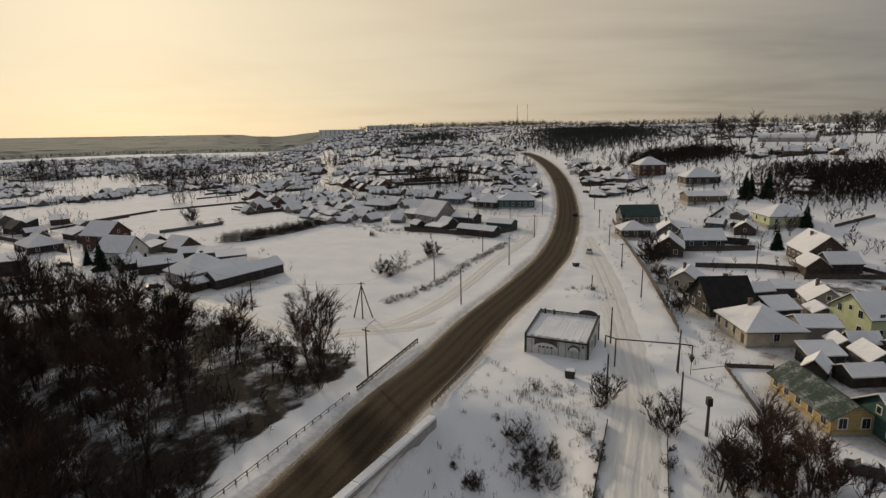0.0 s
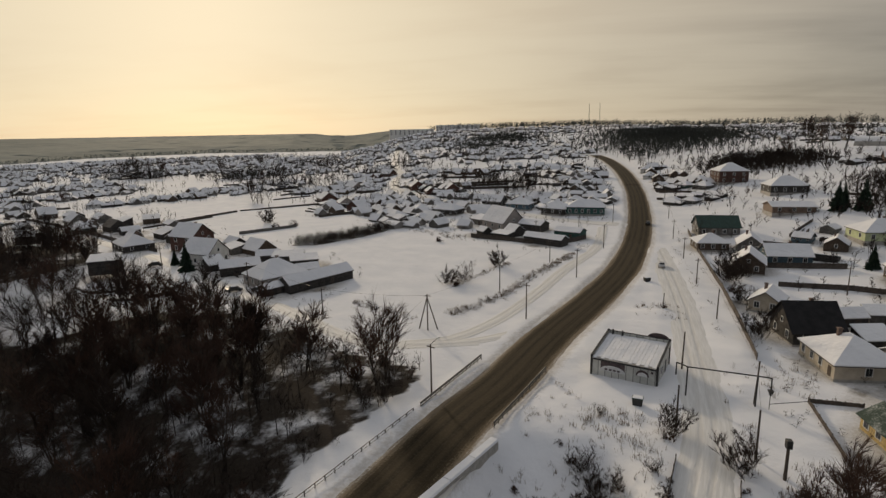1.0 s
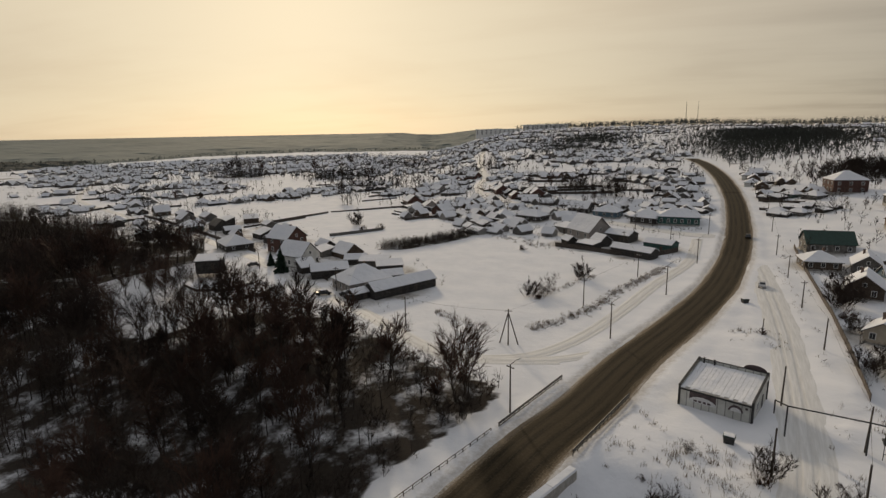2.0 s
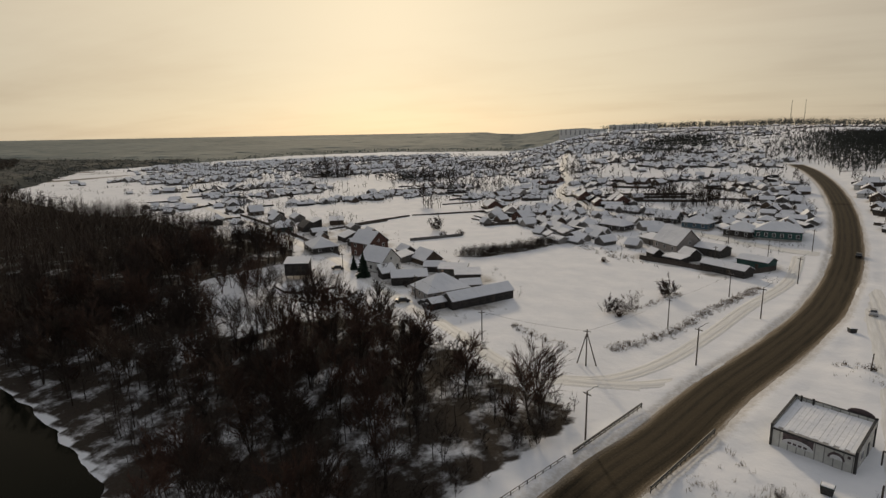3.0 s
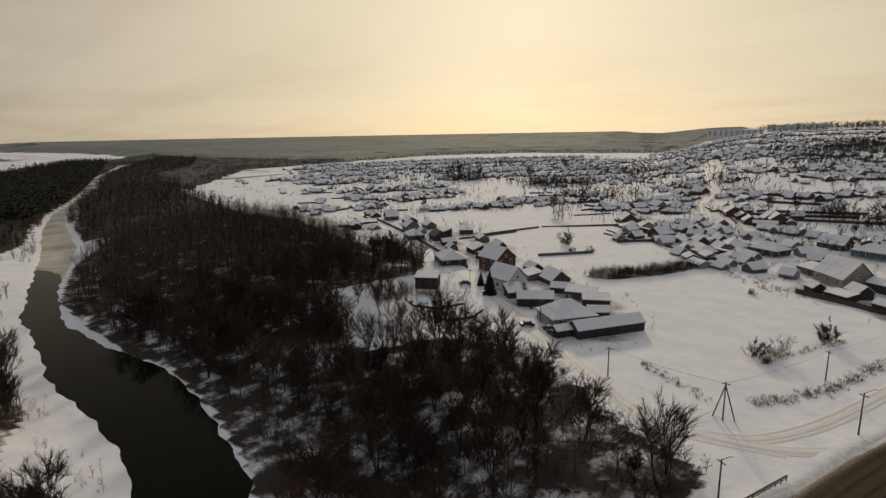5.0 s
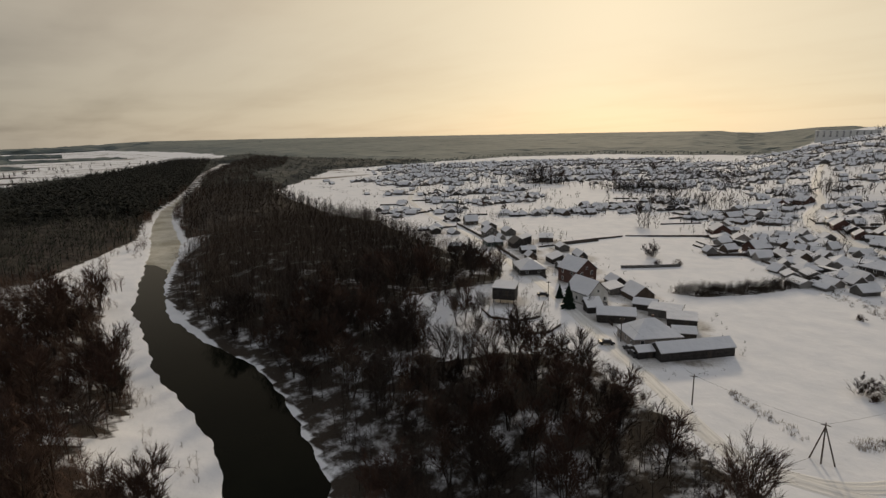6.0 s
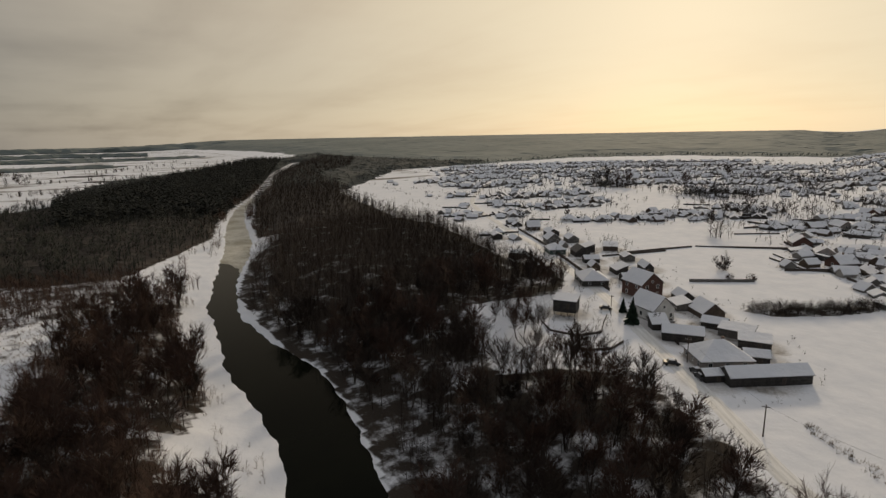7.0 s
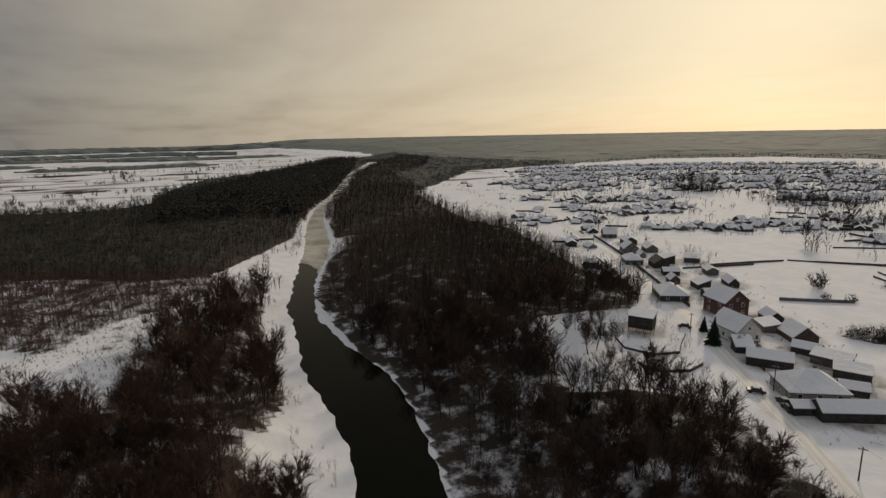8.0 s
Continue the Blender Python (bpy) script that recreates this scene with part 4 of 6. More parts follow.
ROWS_SKYLINE = [
    ([(-840, 620), (-800, 760), (-740, 900), (-650, 1010), (-540, 1110)], 18, 0.9), ([(-780, 560), (-740, 680), (-680, 820), (-600, 930), (-500, 1020)], 18, 0.9), ([(-440, 900), (-380, 1010), (-300, 1000)], 20, 0.9),
    ([(200, 445), (300, 430), (380, 440)], 18, 0.8), ([(230, 505), (340, 520)], 19, 0.8), ([(-420, 1260), (-330, 1230), (-180, 1260)], 22, 0.9),
    ([(-250, 900), (-120, 960), (40, 980)], 22, 0.9), ([(-700, 760), (-600, 880), (-470, 1010)], 22, 0.8), ([(-330, 1080), (-150, 1150), (60, 1180)], 24, 0.9),
    ([(-360, 1300), (-200, 1380), (100, 1420)], 26, 0.8), ([(150, 880), (300, 930), (450, 900)], 24, 0.8), ([(120, 1150), (300, 1200), (520, 1200)], 28, 0.8),
]
ROWS = ROWS_STREET + ROWS_HILL + ROWS_WEST + ROWS_EAST + ROWS_FAR + ROWS_SKYLINE
# open snow: no sheds are strewn here
OPEN = [[(-279, 275), (-211, 308), (-160, 250), (-220, 232)], [(-70, 400), (-49, 463), (-11, 405), (14, 312), (-7, 304), (-31, 310), (-61, 328)], [(-374, 520), (-336, 563), (-261, 440), (-290, 406)],
        [(-210, 308), (-190, 370), (-160, 340), (-128, 318), (-130, 270)], [(120, 265), (200, 300), (160, 330), (100, 290)], SLOPES[1], SLOPES[3]]
yard_lines = []
far_houses = []


def clear(x, y, r):
    if any((x - a) ** 2 + (y - b) ** 2 < (r + c - 1.5) ** 2 for a, b, c in taken):
        return False
    q = np.array([x]), np.array([y])
    if float(along(STREET_A, *q)[0][0]) < r + 2.5 or float(along(STREET_B, *q)[0][0]) < r + 3:
        return False
    return float(along(ROAD, *q)[0][0]) > 8 + r and float(along(RIVER, np.array([x]), np.array([y]))[0][0]) > 25


count = 0
for line, gap, second in ROWS:
    pts = resample(line, 1.0)
    s, nxt = 0.0, rng.uniform(0, 4)
    row_turn = rng.choice((0, 90))
    for k in range(1, len(pts) - 1):
        (ax, ay), (bx, by) = pts[k - 1], pts[k + 1]
        s += math.hypot(pts[k][0] - ax, pts[k][1] - ay)
        if s < nxt:
            continue
        nxt = s + gap * rng.uniform(0.8, 1.25)
        turn = math.degrees(math.atan2(by - ay, bx - ax))
        nx, ny = -(by - ay), bx - ax
        L = math.hypot(nx, ny)
        nx, ny = nx / L, ny / L
        for depth in (0, 1):
            if depth and rng.random() > second:
                continue
            off = rng.gauss(0, 1.5) + depth * rng.uniform(13, 19)
            hx, hy = pts[k][0] + nx * off, pts[k][1] + ny * off
            if not clear(hx, hy, 4.6):
                continue
            taken.append((hx, hy, 4.8))
            t = turn + (row_turn if rng.random() < 0.8 else 90 - row_turn) + rng.gauss(0, 4)
            yard_lines.append((hx, hy, turn))
            if math.hypot(hx, hy) < 560 and count < 230:
                settle(rng.choice(KINDS + KINDS[:1] * 3 + KINDS[1:2] + KINDS[3:4] * 2), hx, hy, t, scale=rng.uniform(0.72, 0.98))
                count += 1
            else:
                far_houses.append((hx, hy, t, rng.uniform(7, 11), rng.uniform(6, 8), rng.uniform(2.2, 3.0), rng.uniform(1.8, 3.0)))
            for _ in range(rng.choice((1, 2, 2, 3))):
                o2, run = off + rng.uniform(5, 13) * rng.choice((-1, 1, 1)), rng.uniform(-7, 7)
                x2, y2 = pts[k][0] + nx * o2 + ny * run, pts[k][1] + ny * o2 - nx * run
                if not clear(x2, y2, 2.4):
                    continue
                taken.append((x2, y2, 2.6))
                if math.hypot(x2, y2) < 480:
                    settle(rng.choice(SHEDS), x2, y2, t + rng.choice((0, 90)) + rng.gauss(0, 5), scale=rng.uniform(0.7, 1.1))
                else:
                    far_houses.append((x2, y2, t, rng.uniform(5, 8), rng.uniform(4, 5), 2.0, rng.uniform(0.9, 1.8)))


def crowd():
    """More small sheds and houses in the far gardens."""
    r = random.Random(23)
    beyond = ROWS_STREET + ROWS_HILL + ROWS_WEST + (ROWS_FAR + ROWS_SKYLINE) * 3
    spots = []
    for _ in range(2600):
        line = r.choice(beyond)[0]
        k = r.randrange(len(line) - 1)
        t = r.random()
        x, y = line[k][0] + (line[k + 1][0] - line[k][0]) * t, line[k][1] + (line[k + 1][1] - line[k][1]) * t
        wide = 36 if math.hypot(x, y) > 560 else 10
        turn = math.degrees(math.atan2(line[-1][1] - line[0][1], line[-1][0] - line[0][0])) + r.choice((0, 90)) + r.gauss(0, 9)
        spots.append((x + r.gauss(0, wide), y + r.gauss(0, wide), turn))
    sx, sy = np.array([p[0] for p in spots]), np.array([p[1] for p in spots])
    ok = (along(ROAD, sx, sy)[0] > 11) & (along(STREET_A, sx, sy)[0] > 6) & (along(STREET_B, sx, sy)[0] > 6.5) & (along(RIVER, sx, sy)[0] > 25)
    for o in OPEN:
        ok &= ~inside(o, sx, sy)
    for (x, y, turn), good in zip(spots, ok):
        if not good or any((x - a) ** 2 + (y - b) ** 2 < (2.0 + c) ** 2 for a, b, c in taken):
            continue
        taken.append((x, y, 2.8))
        far_houses.append((x, y, turn, r.uniform(4, 9), r.uniform(3.5, 6), r.uniform(1.5, 2.3), r.uniform(0.9, 2.2)))


def build_far_houses():
    wv, wf, rv, rf = [], [], [], []
    for x, y, t, L, Wd, H, rise in far_houses:
        z = height(x, y) - 0.5
        c, s = math.cos(radians(t)), math.sin(radians(t))

        def P(a, b, h):
            return (x + a * c - b * s, y + a * s + b * c, z + h)

        l, w = L / 2, Wd / 2
        i = len(wv)
        wv += [P(-l, -w, 0), P(l, -w, 0), P(l, w, 0), P(-l, w, 0), P(-l, -w, H), P(l, -w, H), P(l, w, H), P(-l, w, H), P(-l, 0, H + rise), P(l, 0, H + rise)]
        wf += [(i, i + 1, i + 5, i + 4), (i + 1, i + 2, i + 6, i + 9, i + 5), (i + 2, i + 3, i + 7, i + 6), (i + 3, i, i + 4, i + 8, i + 7)]
        k = rise / w * 0.5
        i = len(rv)
        q = 0.3
        for a in (-l - 0.4, l + 0.4):
            rv += [P(a, -w - 0.5, H - k), P(a, 0, H + rise + 0.05), P(a, w + 0.5, H - k), P(a, w + 0.5, H - k + q), P(a, 0, H + rise + q), P(a, -w - 0.5, H - k + q)]
        rf += [(i + j, i + (j + 1) % 6, i + 6 + (j + 1) % 6, i + 6 + j) for j in range(6)] + [tuple(range(i + 5, i - 1, -1)), tuple(range(i + 6, i + 12))]
    ob = thing("distant_houses", "many distant village houses with snowy roofs", "houses", kind="stuff")
    tagged(raw("walls", wv, wf, MAT["farwall"], ob), kind="stuff")
    tagged(raw("snowy_roofs", rv, rf, SNOW, ob), kind="stuff")


crowd()
build_far_houses()
build_ground()


# ---- trees ----
class Sticks:
    """Collects tapered three-sided sticks into one mesh."""

    def __init__(self):
        self.v, self.f = [], []

    def blade(self, a, b, w):
        """A twig as one long thin triangle."""
        way = b - a
        u = way.cross(Vector((0.31, 0.77, 0.53))).normalized() * w
        i = len(self.v)
        self.v += [a + u, a - u, b]
        self.f.append((i, i + 1, i + 2))

    def stick(self, a, b, ra, rb=0.0):
        way = (b - a).normalized()
        u = way.cross(Vector((0.31, 0.17, 0.93))).normalized()
        w = way.cross(u)
        i = len(self.v)
        dirs = [(math.cos(q), math.sin(q)) for q in (0.0, 2.094, 4.189)]
        self.v += [a + (u * c + w * s) * ra for c, s in dirs]
        if rb <= 0:
            self.v.append(b)
            self.f += [(i, i + 1, i + 3), (i + 1, i + 2, i + 3), (i + 2, i, i + 3)]
        else:
            self.v += [b + (u * c + w * s) * rb for c, s in dirs]
            self.f += [(i + k, i + (k + 1) % 3, i + 3 + (k + 1) % 3, i + 3 + k) for k in range(3)]


def spray(r, a, way, length, n, spread):
    """n ways out of a stick."""
    res = []
    for _ in range(n):
        t = r.uniform(0.25, 1.0)
        d = (way + Vector((r.gauss(0, spread), r.gauss(0, spread), r.gauss(0.22, spread * 0.7)))).normalized()
        res.append((a + way * length * t, d, t))
    return res


def bare_tree(seed, h, stems=1, limbs=9, sub=5, twigs=6, bare=0.3, lean=0.06, twig="twig", spread=0.42, thin=1.0, label="", category="tree", group="riverside trees", name="bare_tree"):
    r = random.Random(seed)
    trunk, crown = Sticks(), Sticks()
    for st in range(stems):
        base = Vector((r.gauss(0, 0.35), r.gauss(0, 0.35), -0.5)) if stems > 1 else Vector((0, 0, -0.5))
        way = Vector((r.gauss(0, lean * (2.5 if stems > 1 else 1)), r.gauss(0, lean * (2.5 if stems > 1 else 1)), 1)).normalized()
        hh = h * (r.uniform(0.7, 1.0) if stems > 1 else 1.0)
        rad = (0.013 * hh + 0.02) * thin
        nodes, p = [base], base
        for k in range(5):
            way = (way + Vector((r.gauss(0, 0.06), r.gauss(0, 0.06), 0.1))).normalized()
            p = p + way * hh / 5
            nodes.append(p)
        for k in range(5):
            trunk.stick(nodes[k], nodes[k + 1], rad * (1 - k / 5.4), rad * (1 - (k + 1) / 5.4))
        for i in range(limbs):
            f = bare + (0.97 - bare) * (i + r.random()) / limbs
            k = min(int(f * 5), 4)
            q = nodes[k].lerp(nodes[k + 1], f * 5 - k)
            ang = r.uniform(0, 6.283)
            up = r.uniform(0.8, 2.1)
            d = Vector((math.cos(ang), math.sin(ang), up)).normalized()
            ln = hh * r.uniform(0.24, 0.42) * (1.15 - 0.6 * f)
            trunk.stick(q, q + d * ln, rad * 0.42 * (1.1 - f * 0.6), rad * 0.12)
            for a, d2, t in spray(r, q, d, ln, sub, spread):
                l2 = ln * r.uniform(0.45, 0.95)
                crown.stick(a, a + d2 * l2, 0.035 * thin)
                for a3, d3, t3 in spray(r, a, d2, l2, twigs, spread):
                    crown.blade(a3, a3 + d3 * l2 * r.uniform(0.4, 1.0), 0.034 * thin)
    ob = thing(name, label, category, group)
    raw("trunk", trunk.v, trunk.f, MAT["bark"], ob)
    raw("crown", crown.v, crown.f, MAT[twig], ob)
    return ob


TREES = [bare_tree(10 + i, h, 2 + i % 3, (15, 10, 8)[i % 3], 5, 11, 0.26, 0.085, "redtwig" if i in (1, 2, 5) else "twig", label=lab) for i, (h, lab) in enumerate((
    (14.5, "tall bare alder with fine dark twigs in snow"), (13, "bare poplar with dense upright twigs in snow"), (12, "bare reddish willow by the river"),
    (16, "tall slender bare tree with dark trunk"), (12.5, "leaning bare tree with spreading dark limbs"), (11, "bare reddish tree with thick twigs")))]
CLUMPS = [bare_tree(40 + i, h, 6, 7, 5, 8, 0.16, 0.12, tw, label=lab, group="riverside thicket", name="willow_clump") for i, (h, tw, lab) in enumerate((
    (8.5, "twig", "many-stemmed bare willow clump in snow"), (6.5, "redtwig", "reddish many-stemmed willow clump in snow"), (8.5, "twig", "tall dark many-stemmed alder clump")))]
SHRUBS = [bare_tree(60 + i, h, 7, 8, 5, 12, 0.06, 0.2, tw, thin=0.27, label=lab, category="bush", group="bushes", name="bush") for i, (h, tw, lab) in enumerate((
    (2.6, "twig", "leafless bush standing in the snow"), (1.6, "redtwig", "low leafless reddish bush in snow"), (3.6, "twig", "tall thin leafless bush in snow")))]


def scatter(poly, n, seed, gap=0.0):
    """n random places inside an outline, at least gap apart."""
    r = np.random.RandomState(seed)
    xs, ys = [p[0] for p in poly], [p[1] for p in poly]
    res = []
    for _ in range(12):
        x, y = r.uniform(min(xs), max(xs), n * 3), r.uniform(min(ys), max(ys), n * 3)
        ok = inside(poly, x, y)
        if not gap:
            res += list(zip(x[ok].tolist(), y[ok].tolist()))
        else:
            for p in zip(x[ok].tolist(), y[ok].tolist()):
                if len(res) < n and all((p[0] - a) ** 2 + (p[1] - b) ** 2 >= gap * gap for a, b in res):
                    res.append(p)
        if len(res) >= n:
            break
    return res[:n]


def dry(spots, room=2.5):
    """The places that do not stand in the river."""
    x, y = np.array([p[0] for p in spots]), np.array([p[1] for p in spots])
    d, _, half = along(RIVER, x, y, RIVER_HALF)
    return [p for p, ok in zip(spots, d - half > room) if ok]


def off_road(spots, room=11.0):
    x, y = np.array([p[0] for p in spots]), np.array([p[1] for p in spots])
    d, _, _ = along(ROAD, x, y)
    h = np.array([(a, b, c) for a, b, c in taken])
    return [p for p, ok in zip(spots, d > room) if ok and ((h[:, 0] - p[0]) ** 2 + (h[:, 1] - p[1]) ** 2 > (h[:, 2] * 0.8) ** 2).all()]


near_spots = dry(scatter(WOOD_NEAR, 700, 3, 3.0), 5)
r2 = random.Random(5)
rest, n_near = [], 0
for x, y in sorted(near_spots, key=lambda p: math.hypot(p[0] + 40, p[1] - 60)):
    if any((x - a) ** 2 + (y - b) ** 2 < 36 for a, b, c in taken[:60]):
        continue
    if n_near < 190:
        edge = float(along(FIELD_PATH, np.array([x]), np.array([y]))[0][0]) < 14 or float(along(ROAD, np.array([x]), np.array([y]))[0][0]) < 16
        proto = r2.choice(CLUMPS) if (edge or r2.random() < 0.25) else r2.choice(TREES)
        settle(proto, x, y, r2.uniform(0, 360), scale=r2.uniform(0.48, 0.7) if edge else r2.uniform(0.78, 1.08) if x > -95 else r2.uniform(0.85, 1.15))
        n_near += 1
    else:
        rest.append((x, y))
for poly, n, seed in ((WOOD_BANK, 60, 21), (WOOD_CORNER, 80, 22)):
    for x, y in dry(scatter(poly, n, seed, 2.8), 5):
        settle(r2.choice(TREES[1:3] + TREES[4:] + CLUMPS[:2]), x, y, r2.uniform(0, 360), scale=r2.uniform(0.95, 1.3))


def woodland(name, label, spots, h0, h1, mat, blades, width, seed, conifer=False, rise=(0.4, 1.6)):
    """Many trees too far to count, joined: a trunk and thin sprays each."""
    r = np.random.RandomState(seed)
    n = len(spots)
    base = np.array(spots, float).reshape(n, 2)
    base = np.concatenate([base, terrain(base[:, 0], base[:, 1])[:, None] - 0.3], 1)
    h = r.uniform(h0, h1, n)
    tw = (0.006 * h + width * 0.2)[:, None]
    tip = base + np.stack([r.normal(0, 0.4, n), r.normal(0, 0.4, n), h], 1)
    feet = np.stack([base + tw * np.array(o) for o in ((-1, 0, 0), (1, 1, 0), (0, -1, 0))] + [tip], 1)
    k = np.arange(n)[:, None] * 4
    tri = [np.concatenate([k + np.array(f) for f in ((0, 1, 3), (1, 2, 3), (2, 0, 3))]).reshape(-1, 3)]
    if conifer:
        f = 0.15 + 0.82 * (np.arange(blades)[None, :] + r.rand(n, blades)) / blades
        ang = r.uniform(0, 6.283, (n, blades))
        c, s = np.cos(ang), np.sin(ang)
        way = np.stack([c, s, r.uniform(-0.35, 0.1, (n, blades))], -1)
        q = np.repeat(base[:, None, :], blades, 1)
        q[..., 2] += h[:, None] * f
        e = q + way * (h[:, None] * 0.26 * (1.12 - f))[..., None]
        side = np.stack([-s, c, r.uniform(-0.6, 0.6, (n, blades))], -1) * width * 2.0
        sprays = np.stack([q, e + side, e - side], 2).reshape(-1, 3)
    else:
        # limbs fan out of the trunk, twigs out of the limbs
        limbs = max(4, round(math.sqrt(blades)))
        per = max(2, blades // limbs)
        f = (0.06 if h1 < 8 else 0.2) + (0.7 if h1 < 8 else 0.6) * (np.arange(limbs)[None, :] + r.rand(n, limbs)) / limbs
        ang = r.uniform(0, 6.283, (n, limbs))
        way = np.stack([np.cos(ang), np.sin(ang), r.uniform(rise[0] + 0.3, rise[1] + 0.5, (n, limbs))], -1)
        way /= np.linalg.norm(way, axis=-1, keepdims=True)
        ln = h[:, None] * r.uniform(0.26, 0.46, (n, limbs)) * (1.2 - 0.7 * f)
        q = np.repeat(base[:, None, :], limbs, 1)
        q[..., 2] += h[:, None] * f
        e = q + way * ln[..., None]
        side = np.cross(way, [0.3, 0.4, 0.85]) * (width * 0.7)
        t = r.uniform(0.25, 1.0, (n, limbs, per, 1))
        a = q[:, :, None, :] + (e - q)[:, :, None, :] * t
        out = way[:, :, None, :] + r.normal(0, 0.55, (n, limbs, per, 3)) + np.array([0, 0, 0.2])
        out /= np.linalg.norm(out, axis=-1, keepdims=True)
        b = a + out * ln[:, :, None, None] * r.uniform(0.35, 0.85, (n, limbs, per, 1))
        thin = np.cross(out, [0.3, 0.75, 0.6]) * (width * 0.42)
        sprays = np.concatenate([np.stack([q + side, q - side, e], 2).reshape(-1, 3), np.stack([a + thin, a - thin, b], 3).reshape(-1, 3)])
    V = np.concatenate([feet.reshape(-1, 3), sprays])
    tri.append(np.arange(len(sprays)).reshape(-1, 3) + 4 * n)
    return tagged(raw(name, V.tolist(), np.concatenate(tri).tolist(), mat), label, "woods", kind="stuff")


more = dry(scatter(WOOD_NEAR, 2100, 31) + scatter(WOOD_DEEP, 1500, 36), 5)
low = dry(scatter(WOOD_NEAR, 1700, 30), 4)
mx, my = np.array([p[0] for p in rest + more]), np.array([p[1] for p in rest + more])
rim = (along(FIELD_PATH, mx, my)[0] < 15) | (along(ROAD, mx, my)[0] < 18)
thicket = [p for p, at_rim in zip(rest + more, rim) if at_rim] + dry(scatter(WOOD_NEAR[:14] + WOOD_NEAR[-2:], 420, 60), 5)
more, rest = [p for p, at_rim in zip(rest + more, rim) if not at_rim], []
woodland("roadside_thicket", "low dense brown thicket along road and field", thicket, 2.2, 5.5, MAT["twig"], 110, 0.08, 71, rise=(0.2, 1.5))
woodland("riverside_wood", "dense dark bare riverside wood in snow", [p for p in rest + more if p[0] < -95], 5, 13, MAT["twig"], 60, 0.15, 41, rise=(0.4, 1.7))
woodland("roadside_wood", "low dense dark bare wood beside the road", [p for p in rest + more if p[0] >= -95], 3.5, 10.0, MAT["twig"], 110, 0.09, 40, rise=(0.4, 1.7))
woodland("undergrowth", "dense dark leafless undergrowth between the trees", low + dry(scatter(WOOD_BANK, 260, 38) + scatter(WOOD_CORNER, 330, 39), 5), 1.5, 5.0, MAT["twig"], 66, 0.11, 48, rise=(-0.2, 0.9))
bank_spots = dry(scatter(WOOD_BANK, 300, 58) + scatter(WOOD_CORNER, 330, 59), 5)
woodland("bank_wood", "reddish leafless willows along the far bank", bank_spots, 4, 11, MAT["redtwig"], 100, 0.12, 57, rise=(0.4, 1.7))
woodland("river_belt_wood", "dark leafless wood along the far river", dry(scatter(WOOD_RIVER, 3000, 32), 4), 8, 16, MAT["wood"], 38, 0.5, 42, rise=(0.0, 1.1))
pine_spots = dry(scatter(WOOD_PINE, 6500, 33), 4)
woodland("bare_wood", "dense dark leafless wood beyond the brush", [p for p in pine_spots if p[0] > -600 or p[1] < 0] + scatter(WOOD_PINE[:10] + WOOD_PINE[-3:], 900, 37), 5, 11, MAT["pine"], 36, 0.42, 66, rise=(0.0, 1.1))
woodland("pine_wood", "dark mixed pine wood beyond the river", [p for p in pine_spots if p[0] <= -480 and p[1] >= 0], 9, 18, MAT["pine"], 36, 0.6, 43, conifer=True)
woodland("brush", "low reddish-brown brush in snow", scatter(BRUSH, 3600, 34), 1.2, 6.0, MAT["redtwig"], 28, 0.2, 44)
woodland("hedge", "dense dark bare thicket across the snowfield", scatter(HEDGE, 800, 35), 1.6, 4.0, MAT["wood"], 60, 0.06, 45)
woodland("bank_grass", "tufts of dry grass in the snow beyond the river", scatter(BANK_GRASS, 2400, 69), 0.4, 1.5, MAT["weed"], 14, 0.16, 69)
# scrub on the slopes, gardens and far groves
slope_spots = []
for k, poly in enumerate(SLOPES):
    slope_spots += [(x + r2.gauss(0, 24 if k in (1, 3) else 9), y + r2.gauss(0, 24 if k in (1, 3) else 9)) for x, y in scatter(poly, (1500, 4200, 1700, 1300, 260, 90, 90)[k], 70 + k)]
EAST_HILL = [(100, 400), (340, 360), (460, 560), (320, 740), (90, 740)]
slope_spots += off_road(scatter(EAST_HILL, 900, 97)) + off_road(scatter([(95, 150), (190, 170), (260, 330), (120, 330), (90, 240)], 260, 98))
woodland("slope_scrub", "dark leafless scrub on the snowy slopes", [p for p in slope_spots if math.hypot(*p) < 420], 1.8, 6.5, MAT["wood"], 17, 0.34, 49)
# beyond 420 m a paler wood colour stands for haze
woodland("valley_wood", "haze-toned leafless wood filling the far valley", [p for p in slope_spots if math.hypot(*p) >= 420 and float(along(ROAD, np.array([p[0]]), np.array([p[1]]))[0][0]) > 12], 2.5, 9.0, MAT["paled"], 15, 0.5, 82)
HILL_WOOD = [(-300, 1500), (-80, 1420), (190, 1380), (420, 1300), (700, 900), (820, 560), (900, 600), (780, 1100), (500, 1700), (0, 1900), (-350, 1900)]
woodland("hilltop_trees", "bare trees along the hilltop skyline", scatter(HILL_WOOD, 2500, 80), 6, 19, MAT["paled"], 22, 0.6, 50)
TOWN = [(-150, 190), (-290, 265), (-440, 350), (-600, 470), (-830, 620), (-760, 900), (-560, 1120), (-330, 1120), (100, 1240), (330, 1000), (420, 560), (300, 330), (150, 230), (100, 120),
        (60, 110), (52, 190), (60, 300), (30, 290), (-40, 255), (-80, 262), (-130, 300), (-200, 290)]
gardens = off_road(scatter(TOWN, 14000, 81))
yards = np.array([(a, b) for a, b, c in taken])
gardens = [p for p in gardens if ((yards[:, 0] - p[0]) ** 2 + (yards[:, 1] - p[1]) ** 2).min() < (20 if math.hypot(*p) < 500 else 34) ** 2]
far_off = [p for p in gardens[150:] if math.hypot(*p) > 420]
